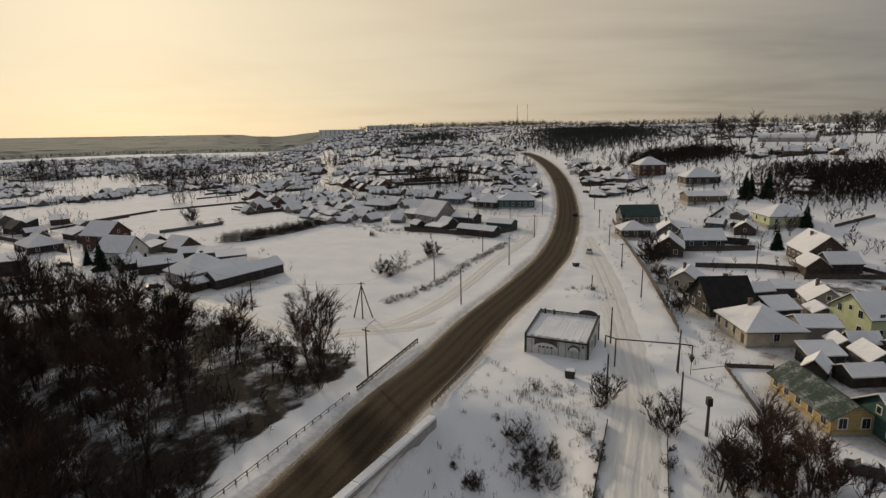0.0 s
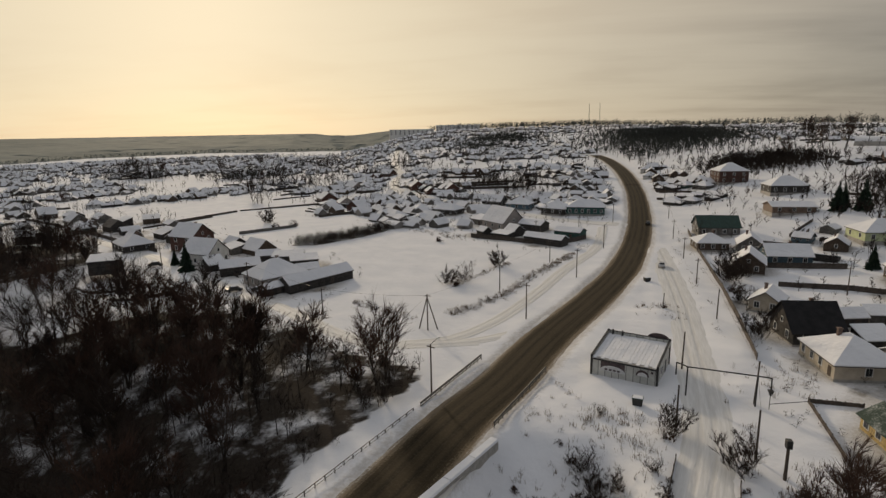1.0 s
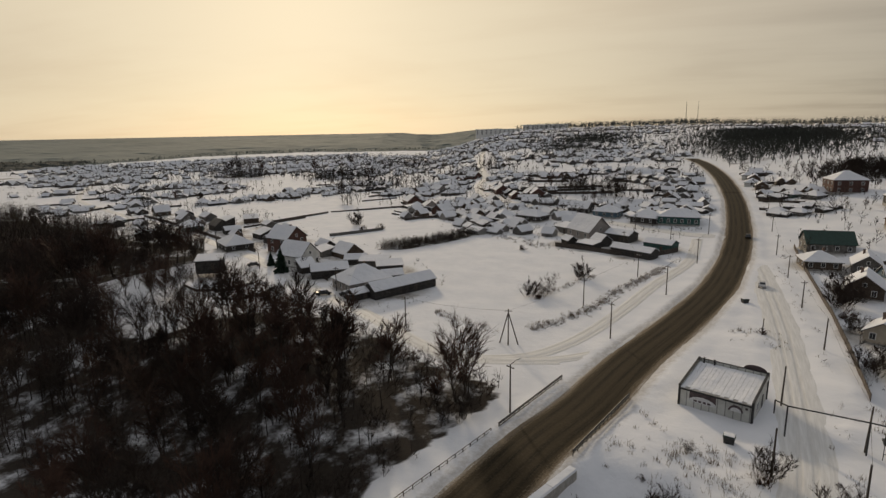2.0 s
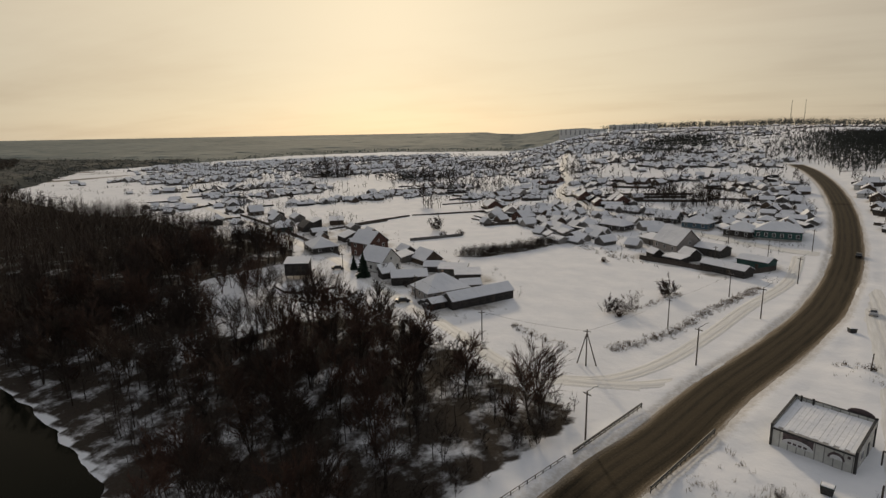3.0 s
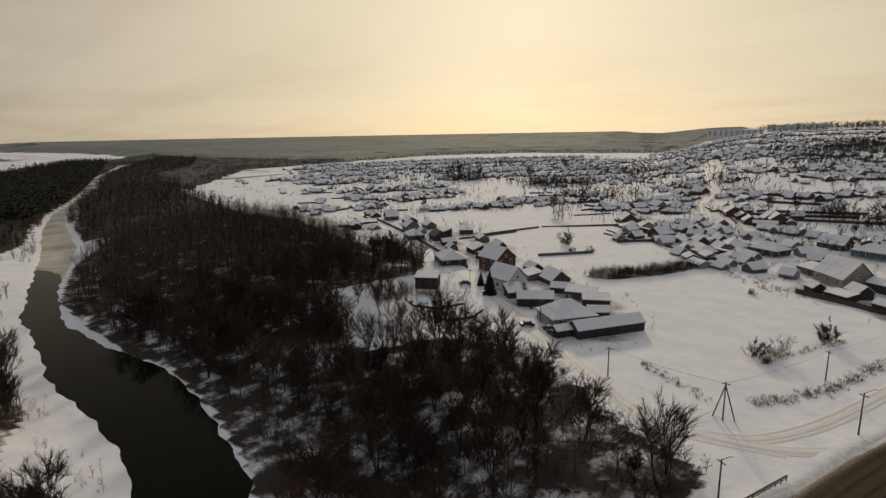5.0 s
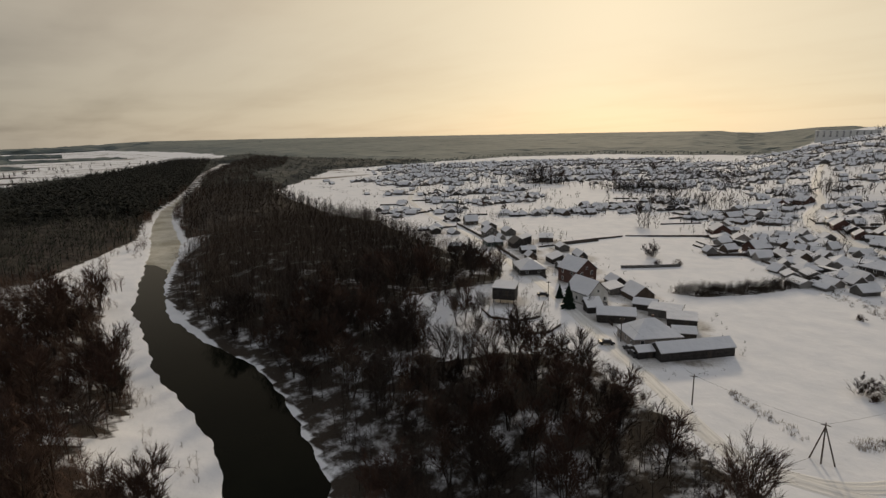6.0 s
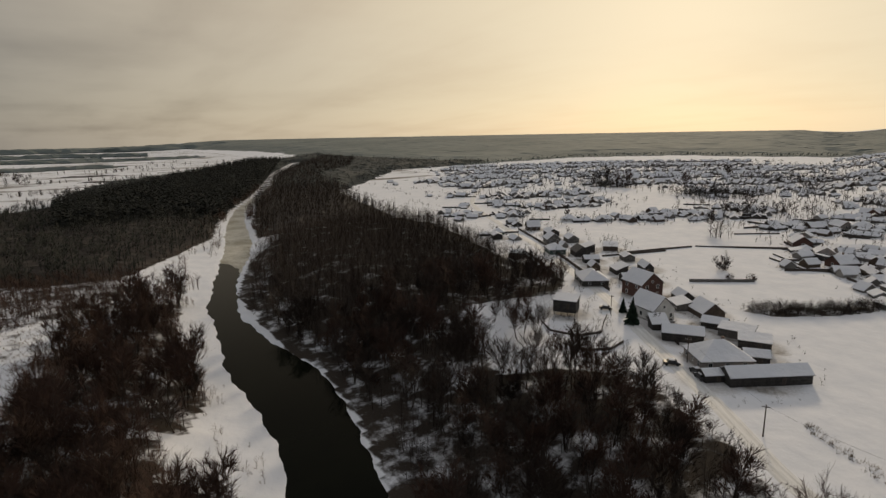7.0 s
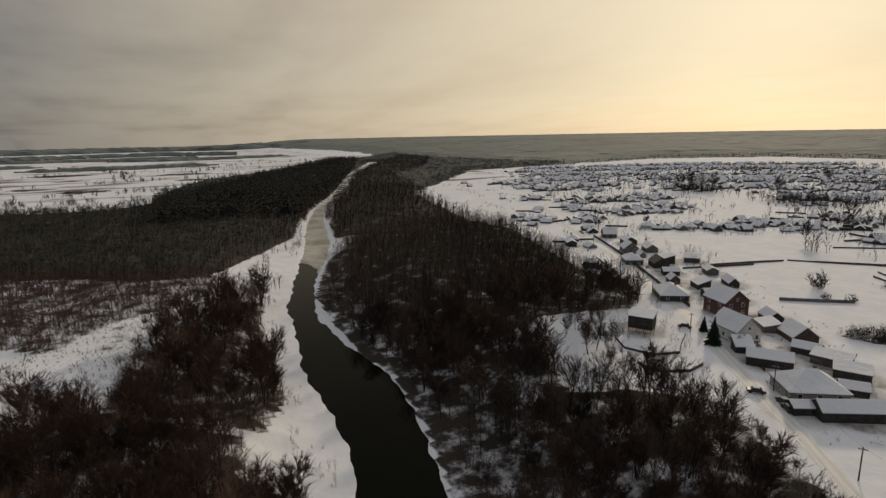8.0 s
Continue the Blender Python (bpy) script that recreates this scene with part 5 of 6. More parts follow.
woodland("garden_trees", "bare garden trees and bushes among the houses", [p for p in gardens[150:] if math.hypot(*p) <= 420], 2.0, 7.5, MAT["wood"], 44, 0.15, 51)
woodland("far_garden_trees", "dark bare trees among far village houses", far_off[:5600], 2.0, 8.0, MAT["wood"], 14, 0.5, 54)
clutter = []
for hx, hy, size in taken:
    for _ in range(11 if math.hypot(hx, hy) < 450 else 2):
        q, d = r2.uniform(0, 6.283), size + r2.uniform(0.3, 7)
        clutter.append((hx + d * math.cos(q), hy + d * math.sin(q)))
cx, cy = np.array([p[0] for p in clutter]), np.array([p[1] for p in clutter])
free = (along(STREET_A, cx, cy)[0] > 3.5) & (along(STREET_B, cx, cy)[0] > 4) & (along(ROAD, cx, cy)[0] > 11) & (along(LANE, cx, cy)[0] > 5)
clutter = [p for p, ok in zip(clutter, free) if ok]
woodland("yard_bushes", "dark bare bushes and rank weeds round the yards", [p for p in clutter if math.hypot(*p) < 450], 0.6, 2.4, MAT["wood"], 36, 0.065, 67, rise=(-0.1, 1.0))
woodland("far_yard_bushes", "dark bushes round the distant yards", [p for p in clutter if math.hypot(*p) >= 450], 1.5, 5.5, MAT["wood"], 12, 0.36, 68, rise=(-0.1, 1.0))
for x, y in sorted(gardens[:150], key=lambda p: math.hypot(*p))[:26]:
    settle(r2.choice(TREES[:2] + TREES[4:]), x, y, r2.uniform(0, 360), scale=r2.uniform(0.35, 0.7))


for k, (x, y) in enumerate([(24.0, 52.9), (27.3, 55.6), (28.3, 53.1), (31.9, 54.6), (31.4, 59.8), (29.8, 52.3), (32.3, 52.4), (25.2, 52.3)]):
    settle((TREES[5], CLUMPS[1], TREES[2], CLUMPS[0])[k % 4], x, y, k * 77, scale=0.62 + 0.05 * (k % 3))


def clumped(line, n, off0, off1, seed):
    """Places in loose clumps on both sides of a line."""
    r = random.Random(seed)
    pts = resample(line, 1.0)
    res = []
    while len(res) < n:
        k = r.randrange(1, len(pts) - 1)
        (ax, ay), (bx, by) = pts[k - 1], pts[k + 1]
        L = math.hypot(bx - ax, by - ay)
        o = r.uniform(off0, off1) * r.choice((-1, 1))
        cx, cy = pts[k][0] - (by - ay) / L * o, pts[k][1] + (bx - ax) / L * o
        res += [(cx + r.gauss(0, 1.2), cy + r.gauss(0, 1.2)) for _ in range(r.randrange(2, 6))]
    return res


woodland("street_scrub", "leafless scrub and small trees along the street", off_road(clumped(STREET_A[3:9], 220, 6, 11, 3)) + off_road(clumped(STREET_B[1:8], 240, 5, 9, 4)), 1.2, 4.0, MAT["wood"], 50, 0.045, 52)
ORCHARD = [(-76, 119), (-92, 108), (-100, 112), (-96, 132), (-112, 146), (-124, 150), (-140, 152), (-146, 146), (-128, 128), (-120, 118), (-100, 128)]
woodland("orchard_scrub", "thin leafless orchard trees behind low fences", scatter(ORCHARD, 60, 6), 2.0, 5.0, MAT["wood"], 60, 0.055, 53)
woodland("bank_scrub", "thin leafless scrub on the snowy river banks", dry(clumped(RIVER[3:12], 300, 13, 27, 61), 3.5), 0.8, 3.5, MAT["redtwig"], 50, 0.055, 62)
woodland("bank_willows", "reddish bare willows crowding the upper river", dry(clumped(RIVER[10:20], 500, 9, 26, 63), 3) + dry(clumped(RIVER[16:20], 420, 6, 14, 65), 1.5), 3.0, 9.0, MAT["redtwig"], 44, 0.2, 64, rise=(0.0, 1.3))


def canopy(name, label, poly, tall, step, mat, seed, low=0.6, ease=1):
    """A far forest's closed crown cover with an uneven top and an upright edge."""
    r = np.random.RandomState(seed)
    xs = np.arange(min(p[0] for p in poly), max(p[0] for p in poly), step)
    ys = np.arange(min(p[1] for p in poly), max(p[1] for p in poly), step)
    X, Y = np.meshgrid(xs, ys)
    X, Y = X + r.uniform(-0.35, 0.35, X.shape) * step, Y + r.uniform(-0.35, 0.35, X.shape) * step
    ok = inside(poly, X, Y)
    if max(p[0] for p in poly) > -1700:
        ok &= along(RIVER, X, Y, RIVER_HALF)[0] > np.where(X < -440, 7, 13)
    G0 = terrain(X, Y)
    top = G0 + tall * r.uniform(low, 1.08, X.shape)
    ny, nx = X.shape
    rim, level = ok.copy(), np.zeros(X.shape)
    for _ in range(ease):
        inner = rim.copy()
        for a in (-1, 0, 1):
            for b in (-1, 0, 1):
                inner &= np.roll(np.roll(rim, a, 0), b, 1)
        rim = inner
        level += rim / ease
    floor_share = 0.3 if ease == 1 else 0.06
    top = G0 + (top - G0) * (floor_share + (1 - floor_share) * level)
    V = np.concatenate([np.stack([X, Y, top], -1).reshape(-1, 3), np.stack([X, Y, G0 - 1], -1).reshape(-1, 3)]).tolist()
    q = np.arange(ny - 1)[:, None] * nx + np.arange(nx - 1)[None, :]
    q = np.stack([q, q + 1, q + nx + 1, q + nx], -1).reshape(-1, 4)
    q = q[ok.ravel()[q].all(1)]
    e = np.concatenate([q[:, [k, (k + 1) % 4]] for k in range(4)])
    code, back = e[:, 0] * (nx * ny) + e[:, 1], e[:, 1] * (nx * ny) + e[:, 0]
    e = e[~np.isin(code, back)]
    n = nx * ny
    Fc = q.tolist() + np.stack([e[:, 1], e[:, 0], e[:, 0] + n, e[:, 1] + n], 1).tolist()
    used = sorted({k for f in Fc for k in f})
    new_id = {k: i for i, k in enumerate(used)}
    return tagged(raw(name, [V[k] for k in used], [tuple(new_id[k] for k in f) for f in Fc], mat), label, "forest", kind="stuff")


groves = []
for k, (x, y, n, w) in enumerate(((-425, 522, 60, 9), (-402, 530, 60, 9), (-506, 583, 40, 14), (-285, 505, 190, 24), (-295, 700, 160, 34), (-192, 398, 26, 6), (-28, 341, 40, 7), (-9, 324, 50, 7), (-162, 303, 12, 3), (-551, 813, 60, 25), (-180, 420, 40, 14), (-120, 470, 50, 18))):
    g = random.Random(200 + k)
    groves += [(x + g.gauss(0, w), y + g.gauss(0, w * 0.45)) for _ in range(n)]
woodland("village_groves", "dark groves of bare trees among the houses", off_road(groves), 4, 13, MAT["wood"], 40, 0.28, 59, rise=(0.2, 1.6))
for x, y in scatter([(-133, 128), (-112, 118), (-106, 108), (-122, 106), (-140, 116), (-150, 130), (-146, 142)], 16, 93, 3.5):
    settle(r2.choice(TREES + CLUMPS[:2]), x, y, r2.uniform(0, 360), scale=r2.uniform(0.6, 0.9))
canopy("river_belt_thicket", "closed dark twig cover of far river wood", [(x + (3 if k > 6 else 0), y + (6 if k > 6 else -6)) for k, (x, y) in enumerate(WOOD_RIVER)], 3.5, 6.0, MAT["wood"], 72, 0.5, 3)
canopy("pine_thicket", "closed dark crown cover of the pine wood", WOOD_PINE, 3.0, 5.0, MAT["wood"], 73, 0.5, 4)
MID_WOOD = [(-600, 285), (-740, 400), (-884, 520), (-896, 640), (-930, 790), (-1100, 800), (-1300, 700), (-1725, 720), (-1548, 537), (-1197, 296), (-1018, 120), (-900, 40), (-780, 10), (-745, 30), (-744, 215)]
# haze over the middle forest is painted as a paler wood tone
canopy("middle_forest", "haze-toned mixed forest behind the river", MID_WOOD, 7.0, 9.0, MAT["paled"], 78, 0.7, 2)
woodland("middle_forest_trees", "haze-toned trees of the forest behind the river", dry(scatter(MID_WOOD, 2600, 79), 8), 7, 12, MAT["paled"], 22, 0.8, 58, rise=(-0.1, 0.9))
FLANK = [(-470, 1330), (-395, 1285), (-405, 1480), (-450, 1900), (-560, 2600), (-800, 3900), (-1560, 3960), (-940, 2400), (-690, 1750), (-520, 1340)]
# haze on the flank wood is in its pale colour
canopy("hill_flank_wood", "haze-toned wood on the far hill flank", FLANK, 9.0, 18.0, MAT["hazed"], 95, 0.7, 3)

# far forest that closes the horizon; its pale colour carries the haze
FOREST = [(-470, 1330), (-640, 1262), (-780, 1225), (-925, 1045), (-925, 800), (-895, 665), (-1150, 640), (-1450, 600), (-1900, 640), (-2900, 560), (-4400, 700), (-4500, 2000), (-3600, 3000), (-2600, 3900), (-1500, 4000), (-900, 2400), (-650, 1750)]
canopy("horizon_forest", "hazy grey forest closing the horizon", FOREST, 11, 20, MAT["hazed"], 46, 0.9, 5)
canopy("forest_strip", "hazy far strip of forest beyond the fields", [(-2300, -900), (-2500, 0), (-2300, 300), (-2420, 320), (-2650, 0), (-2480, -900)], 14, 24, MAT["hazed"], 47)
canopy("forest_strip", "hazy far forest beyond the river fields", [(-3300, -1300), (-3400, 0), (-3000, 700), (-3300, 900), (-4000, 600), (-4300, -1300)], 20, 40, MAT["hazed"], 48)
MEADOW = [(-330, 235), (-440, 270), (-640, 330), (-900, 520), (-880, 600), (-620, 470), (-450, 345)]
woodland("meadow_scrub", "thin bare bushes dotted over the far meadow", [p for q in scatter(MEADOW, 45, 90) for p in [(q[0] + r2.gauss(0, 5), q[1] + r2.gauss(0, 2)) for _ in range(7)]], 1.0, 4.0, MAT["wood"], 24, 0.16, 56)
rows = []
for line in ([(-790, -190), (-800, -90), (-830, 20)], [(-960, -260), (-1010, -60), (-1100, 160)], [(-1250, -300), (-1300, 0), (-1280, 240)], [(-1600, -200), (-1560, 60), (-1700, 330)], [(-1180, 60), (-1420, 180), (-1600, 420)]):
    rows += clumped(line, 120, 0, 9, len(rows))
rows += clumped([(-1000, -20), (-1120, -50), (-1250, -40), (-1400, -90), (-1550, -60)], 230, 0, 16, 17) + clumped([(-730, -150), (-705, -80), (-700, -10)], 90, 0, 4, 18)
for k, (cx, cy, w, d) in enumerate(((-872, -80, 30, 40), (-1010, 70, 22, 46), (-1180, 60, 30, 60), (-960, -150, 22, 40), (-1300, -150, 40, 70), (-1120, -120, 18, 40))):
    canopy("reed_bed", "dark reedy hollow in the far snowfield", [(cx - w, cy - d * 0.6), (cx - w * 0.2, cy - d), (cx + w, cy - d * 0.3), (cx + w * 0.5, cy + d * 0.6), (cx - w * 0.1, cy + d), (cx - w * 0.7, cy + d * 0.2)], 1.2, 7, MAT["wood"], 130 + k, 0.2)
woodland("field_tree_rows", "thin rows of bare trees across the far snowfields", rows, 3, 9, MAT["wood"], 24, 0.5, 55)
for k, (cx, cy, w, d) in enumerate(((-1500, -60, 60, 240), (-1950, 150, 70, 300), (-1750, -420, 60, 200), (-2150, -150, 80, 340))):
    canopy("forest_strip", "hazy far copse among the snowfields", [(cx - w, cy - d), (cx + w * 0.4, cy - d * 0.7), (cx + w, cy), (cx + w * 0.3, cy + d * 0.8), (cx - w * 0.7, cy + d), (cx - w * 0.5, cy)], 8, 16, MAT["hazed"], 60 + k)
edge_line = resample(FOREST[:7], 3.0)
woodland("forest_edge", "hazy grey forest edge beyond the village", [(x + r2.uniform(-60, 20), y + r2.uniform(0, 60)) for x, y in edge_line for _ in range(2)], 4, 8, MAT["hazed"], 14, 1.2, 47)


def garden_fences():
    r = random.Random(12)
    runs = []
    for x, y, turn in yard_lines:
        t = radians(turn)
        for k in range(2):
            t += 1.57
            ox, oy = x + r.uniform(-11, 11), y + r.uniform(-11, 11)
            runs += [(ox + math.cos(t) * m * 5, oy + math.sin(t) * m * 5, t) for m in range(r.randrange(2, 5))]
    turns = {(x, y): t for x, y, t in runs}
    spots = off_road([(x, y) for x, y, t in runs], 13)
    turn = np.array([turns[p] for p in spots])
    ax, ay = np.array([p[0] for p in spots]), np.array([p[1] for p in spots])
    c, s = np.cos(turn), np.sin(turn)
    V, Fc = [], []
    for x, y in ((ax, ay), (ax + c * 4.96, ay + s * 4.96)):
        z = terrain(x, y)
        for side, up in ((-1, -0.3), (1, -0.3), (1, 1.1), (-1, 1.1)):
            V.append(np.stack([x + side * s * 0.05, y - side * c * 0.05, z + up], 1))
    V = np.stack(V, 1).reshape(-1, 3).tolist()
    for i in range(0, len(V), 8):
        Fc += [(i + q, i + (q + 1) % 4, i + 4 + (q + 1) % 4, i + 4 + q) for q in range(4)] + [(i + 3, i + 2, i + 1, i), (i + 4, i + 5, i + 6, i + 7)]
    tagged(raw("garden_fences", V, Fc, MAT["fence"]), "weathered board fences between village gardens", "fence", kind="stuff")


garden_fences()


# ---- by the road ----
def at_ground(ob, x, y, turn=0.0, dz=0.0):
    ob.matrix_basis = pose(x, y, height(x, y) + dz, 0, 0, turn)
    return ob


def build_shop():
    ob = thing("shop", "small white-panelled shop with snowy sloping roof and dark trim", "shop")
    L, D, H = 10.2, 9.6, 2.9
    bm = bmesh.new()
    hull(bm, [[(s * L / 2, -D / 2, -0.6), (s * L / 2, D / 2, -0.6), (s * L / 2, D / 2, H + 0.9), (s * L / 2, -D / 2, H)] for s in (-1, 1)])
    part("wall", bm, MAT["shopwall"], ob)
    bm = bmesh.new()
    part("roof", hull(bm, [[(s * (L / 2 - 0.2), -D / 2 - 0.25, H - 0.02), (s * (L / 2 - 0.2), D / 2 - 0.15, H + 0.9), (s * (L / 2 - 0.2), D / 2 - 0.15, H + 1.0),
                            (s * (L / 2 - 0.2), -D / 2 - 0.25, H + 0.08)] for s in (-1, 1)]), MAT["concrete"], ob, "corrugated grey sheet")
    for k in range(16):
        x = -L / 2 + 0.5 + k * (L - 1.0) / 15
        w = 0.29 + 0.035 * math.sin(k * 2.7)
        d0, d1 = -D / 2 - 0.2 + 0.5 * abs(math.sin(k * 1.7)), D / 2 - 0.25
        za, zb = H + 0.10 + (d0 + D / 2) / D * 0.9, H + 0.98
        bm = hull(bmesh.new(), [[(x + s * w, d0, za), (x + s * w, d1, zb), (x + s * w, d1, zb + 0.10), (x + s * w, d0, za + 0.07)] for s in (-1, 1)])
        part("roof_snow", bm, SNOW, ob, "windblown snow strip on sheet roof" if k == 0 else "")
    for s in (-1, 1):
        bm = hull(bmesh.new(), [[(s * L / 2 - 0.14 + a, -D / 2, H - 0.3), (s * L / 2 - 0.14 + a, D / 2 + 0.1, H + 0.6), (s * L / 2 - 0.14 + a, D / 2 + 0.1, H + 1.5), (s * L / 2 - 0.14 + a, -D / 2, H + 0.35)]
                                for a in (0, 0.28)])
        part("parapet", bm, MAT["shopwall"], ob)
        bm = hull(bmesh.new(), [[(s * L / 2 - 0.18 + a, -D / 2 - 0.03, H + 0.36), (s * L / 2 - 0.18 + a, D / 2 + 0.12, H + 1.51), (s * L / 2 - 0.18 + a, D / 2 + 0.12, H + 1.6),
                                 (s * L / 2 - 0.18 + a, -D / 2 - 0.03, H + 0.45)] for a in (0, 0.36)])
        part("coping", bm, MAT["steel"], ob, "dark metal coping")
        part("corner_post", box(bmesh.new(), s * L / 2 - 0.17, -D / 2 - 0.12, -0.6, s * L / 2 + 0.17, -D / 2 + 0.2, H + 0.5, 0.02), MAT["steel"], ob, "dark corner trim")
        part("corner_post", box(bmesh.new(), s * L / 2 - 0.17, D / 2 - 0.2, -0.6, s * L / 2 + 0.17, D / 2 + 0.16, H + 1.7, 0.02), MAT["steel"], ob, "dark corner trim")
    part("parapet", box(bmesh.new(), -L / 2, D / 2 - 0.1, H, L / 2, D / 2 + 0.14, H + 1.5), MAT["shopwall"], ob)
    part("coping", box(bmesh.new(), -L / 2, D / 2 - 0.14, H + 1.5, L / 2, D / 2 + 0.18, H + 1.58), MAT["steel"], ob, "dark metal coping")
    part("fascia", box(bmesh.new(), -L / 2 + 0.1, -D / 2 - 0.3, H - 0.22, L / 2 - 0.1, -D / 2 - 0.2, H + 0.02), MAT["steel"], ob, "dark front edge of roof")

    def arch(w, h, y, z, mat, name, label, x):
        pts = [(x + w / 2 * math.cos(a), z + h * math.sin(a)) for a in [math.pi * i / 12 for i in range(13)]]
        bm = bmesh.new()
        front = [bm.verts.new((px, y, pz)) for px, pz in pts]
        back = [bm.verts.new((px, y + 0.1, pz)) for px, pz in pts]
        bm.faces.new(front[::-1])
        bm.faces.new(back)
        for i in range(13):
            j = (i + 1) % 13
            bm.faces.new((front[i], front[j], back[j], back[i]))
        bmesh.ops.recalc_face_normals(bm, faces=bm.faces[:])
        return part(name, bm, mat, ob, label)

    part("sign_board", box(bmesh.new(), -3.6, -D / 2 - 0.10, 1.25, 0.2, -D / 2 - 0.01, 2.55), MAT["signdark"], ob, "dark faded shop sign board")
    arch(4.0, 1.0, -D / 2 - 0.16, 1.05, MAT["signwhite"], "sign_arch", "white arched sign over dark board", -1.7)
    for k in range(4):
        part("sign_bar", box(bmesh.new(), -2.9 + k * 0.65, -D / 2 - 0.2, 1.2, -2.45 + k * 0.65, -D / 2 - 0.16, 1.5), MAT["signdark"], ob)
    arch(2.0, 0.95, -D / 2 - 0.10, 1.35, MAT["signdark"], "sign_arch", "dark arched window surround", 2.9)
    arch(1.5, 0.62, -D / 2 - 0.14, 1.35, MAT["signwhite"], "sign_panel", "pale half-round panel", 2.9)
    part("wall_lamp", box(bmesh.new(), 4.15, -D / 2 - 0.14, 2.0, 4.5, -D / 2 - 0.01, 2.35, 0.04), MAT["signdark"], ob)
    window_part(ob, L / 2 + 0.01, -1.8, 1.1, "x", 1.3, 1.1, True)
    part("door", box(bmesh.new(), L / 2, 1.2, 0, L / 2 + 0.06, 2.2, 2.1, 0.01), MAT["steel"], ob)
    a = arch(3.4, 0.85, D / 2 + 0.2, H + 1.45, MAT["signdark"], "roof_sign", "dark arched board above parapet", 3.2)
    for k, x in enumerate((-4.2, -2.6)):
        part("vent_pipe", tube(bmesh.new(), (x, D / 2 - 0.5, H + 0.8), (x, D / 2 - 0.5, H + 2.0), 0.14), MAT["steel"], ob)
    at_ground(ob, 14.5, 91.9, -22)


MAT["shopwall"] = planked("white_sandwich_panels", (0.50, 0.50, 0.47), (0.62, 0.62, 0.58), 1.1, 0, 0.6, 0.0, 0.3)
build_shop()


def utility_pole(label, tall=8.0, lamp=False, arm=True, lean=0.0):
    ob = thing("street_lamp" if lamp else "utility_pole", label, "street lamp" if lamp else "pole", "roadside poles")
    part("pole", tube(bmesh.new(), (0, 0, -0.8), (0, 0, tall), 0.15, 0.10, 10), MAT["pole"], ob)
    if arm:
        part("crossarm", box(bmesh.new(), -0.75, -0.06, tall - 0.55, 0.75, 0.06, tall - 0.42), MAT["pole"], ob)
        for x in (-0.65, -0.3, 0.3, 0.65):
            part("insulator", tube(bmesh.new(), (x, 0, tall - 0.42), (x, 0, tall - 0.22), 0.05, 0.03, 8), MAT["signwhite"], ob)
    if lamp:
        part("lamp_arm", tube(bmesh.new(), (0, 0, tall - 0.1), (1.3, 0, tall + 1.1), 0.045, 0.035, 8), MAT["steel"], ob)
        bm = hull(bmesh.new(), [[(1.2, -0.1, tall + 1.05), (1.2, 0.1, tall + 1.05), (1.2, 0.08, tall + 1.18), (1.2, -0.08, tall + 1.18)],
                                [(1.85, -0.15, tall + 1.35), (1.85, 0.15, tall + 1.35), (1.85, 0.1, tall + 1.5), (1.85, -0.1, tall + 1.5)]])
        part("lamp_head", bm, MAT["signwhite"], ob, "grey lamp head")
    return ob


lamp = utility_pole("dark street lamp pole with angled arm by road", 8.0, True)
at_ground(lamp, -16.6, 79.0, -30)
for x, y, a in ((-3.2, 114.6, -25), (9.3, 150.5, -25), (20.5, 190, -25), (28.5, 232, -15)):
    copy_thing(lamp, pose(x, y, height(x, y), 0, 0, a))
wood_pole = utility_pole("weathered wooden utility pole standing in snow", 6.8)
at_ground(wood_pole, -46.8, 110.8, 30)
for x, y, a in ((-10.3, 136.5, -30), (2.5, 168, -30), (38.8, 147, 12), (42.5, 176, 12), (46, 206, 10),
                (51.5, 240, 10), (58, 280, 8), (61, 325, 8), (-76, 132, 30), (-113, 148, 35), (-150, 172, 35), (-190, 195, 30), (-238, 222, 30), (70, 140, 0), (-22, 252, 20), (2, 240, 20), (-45, 290, 60),
                (-2, 205, 0), (14, 215, 0), (112, 300, 0), (150, 320, 0)):
    copy_thing(wood_pole, pose(x, y, height(x, y), 0, 0, a))

bare_pole = utility_pole("plain dark wooden pole beside the snowy lane", 6.6, arm=False)
at_ground(bare_pole, 17.3, 72.5)
for x, y, a in ((22.8, 93, 40), (30.1, 82, 80), (25.2, 67.2, 0), (35.8, 119.6, 30)):
    copy_thing(bare_pole, pose(x, y, height(x, y), 1.5, -1.0, a))

brace = thing("braced_pole", "wooden corner pole with two slanting props in snow", "pole")
part("pole", tube(bmesh.new(), (0, 0, -0.6), (0, 0, 7.6), 0.15, 0.11, 10), MAT["pole"], brace)
for x, y in ((2.1, 0.6), (-1.9, 1.0)):
    part("prop", tube(bmesh.new(), (x, y, -0.6), (0.0, 0.05, 6.9), 0.13, 0.10, 10), MAT["pole"], brace)
part("crossarm", box(bmesh.new(), -0.7, -0.06, 7.1, 0.7, 0.06, 7.22), MAT["pole"], brace)
at_ground(brace, -22.6, 106.0, 10)
stub = thing("post", "thick dark timber post with box beside lane", "post")
part("shaft", tube(bmesh.new(), (0, 0, -0.6), (0, 0, 4.6), 0.2, 0.16, 10), MAT["pole"], stub)
part("meter_box", box(bmesh.new(), -0.3, -0.35, 3.9, 0.3, 0.35, 4.9, 0.03), MAT["steel"], stub)
at_ground(stub, 27.0, 63.6)
post = thing("post", "short leaning post in weeds beside lane", "post")
part("shaft", tube(bmesh.new(), (0, 0, -0.4), (0.1, 0, 3.6), 0.12, 0.10, 8), MAT["pole"], post)
at_ground(post, 26.4, 125.5)


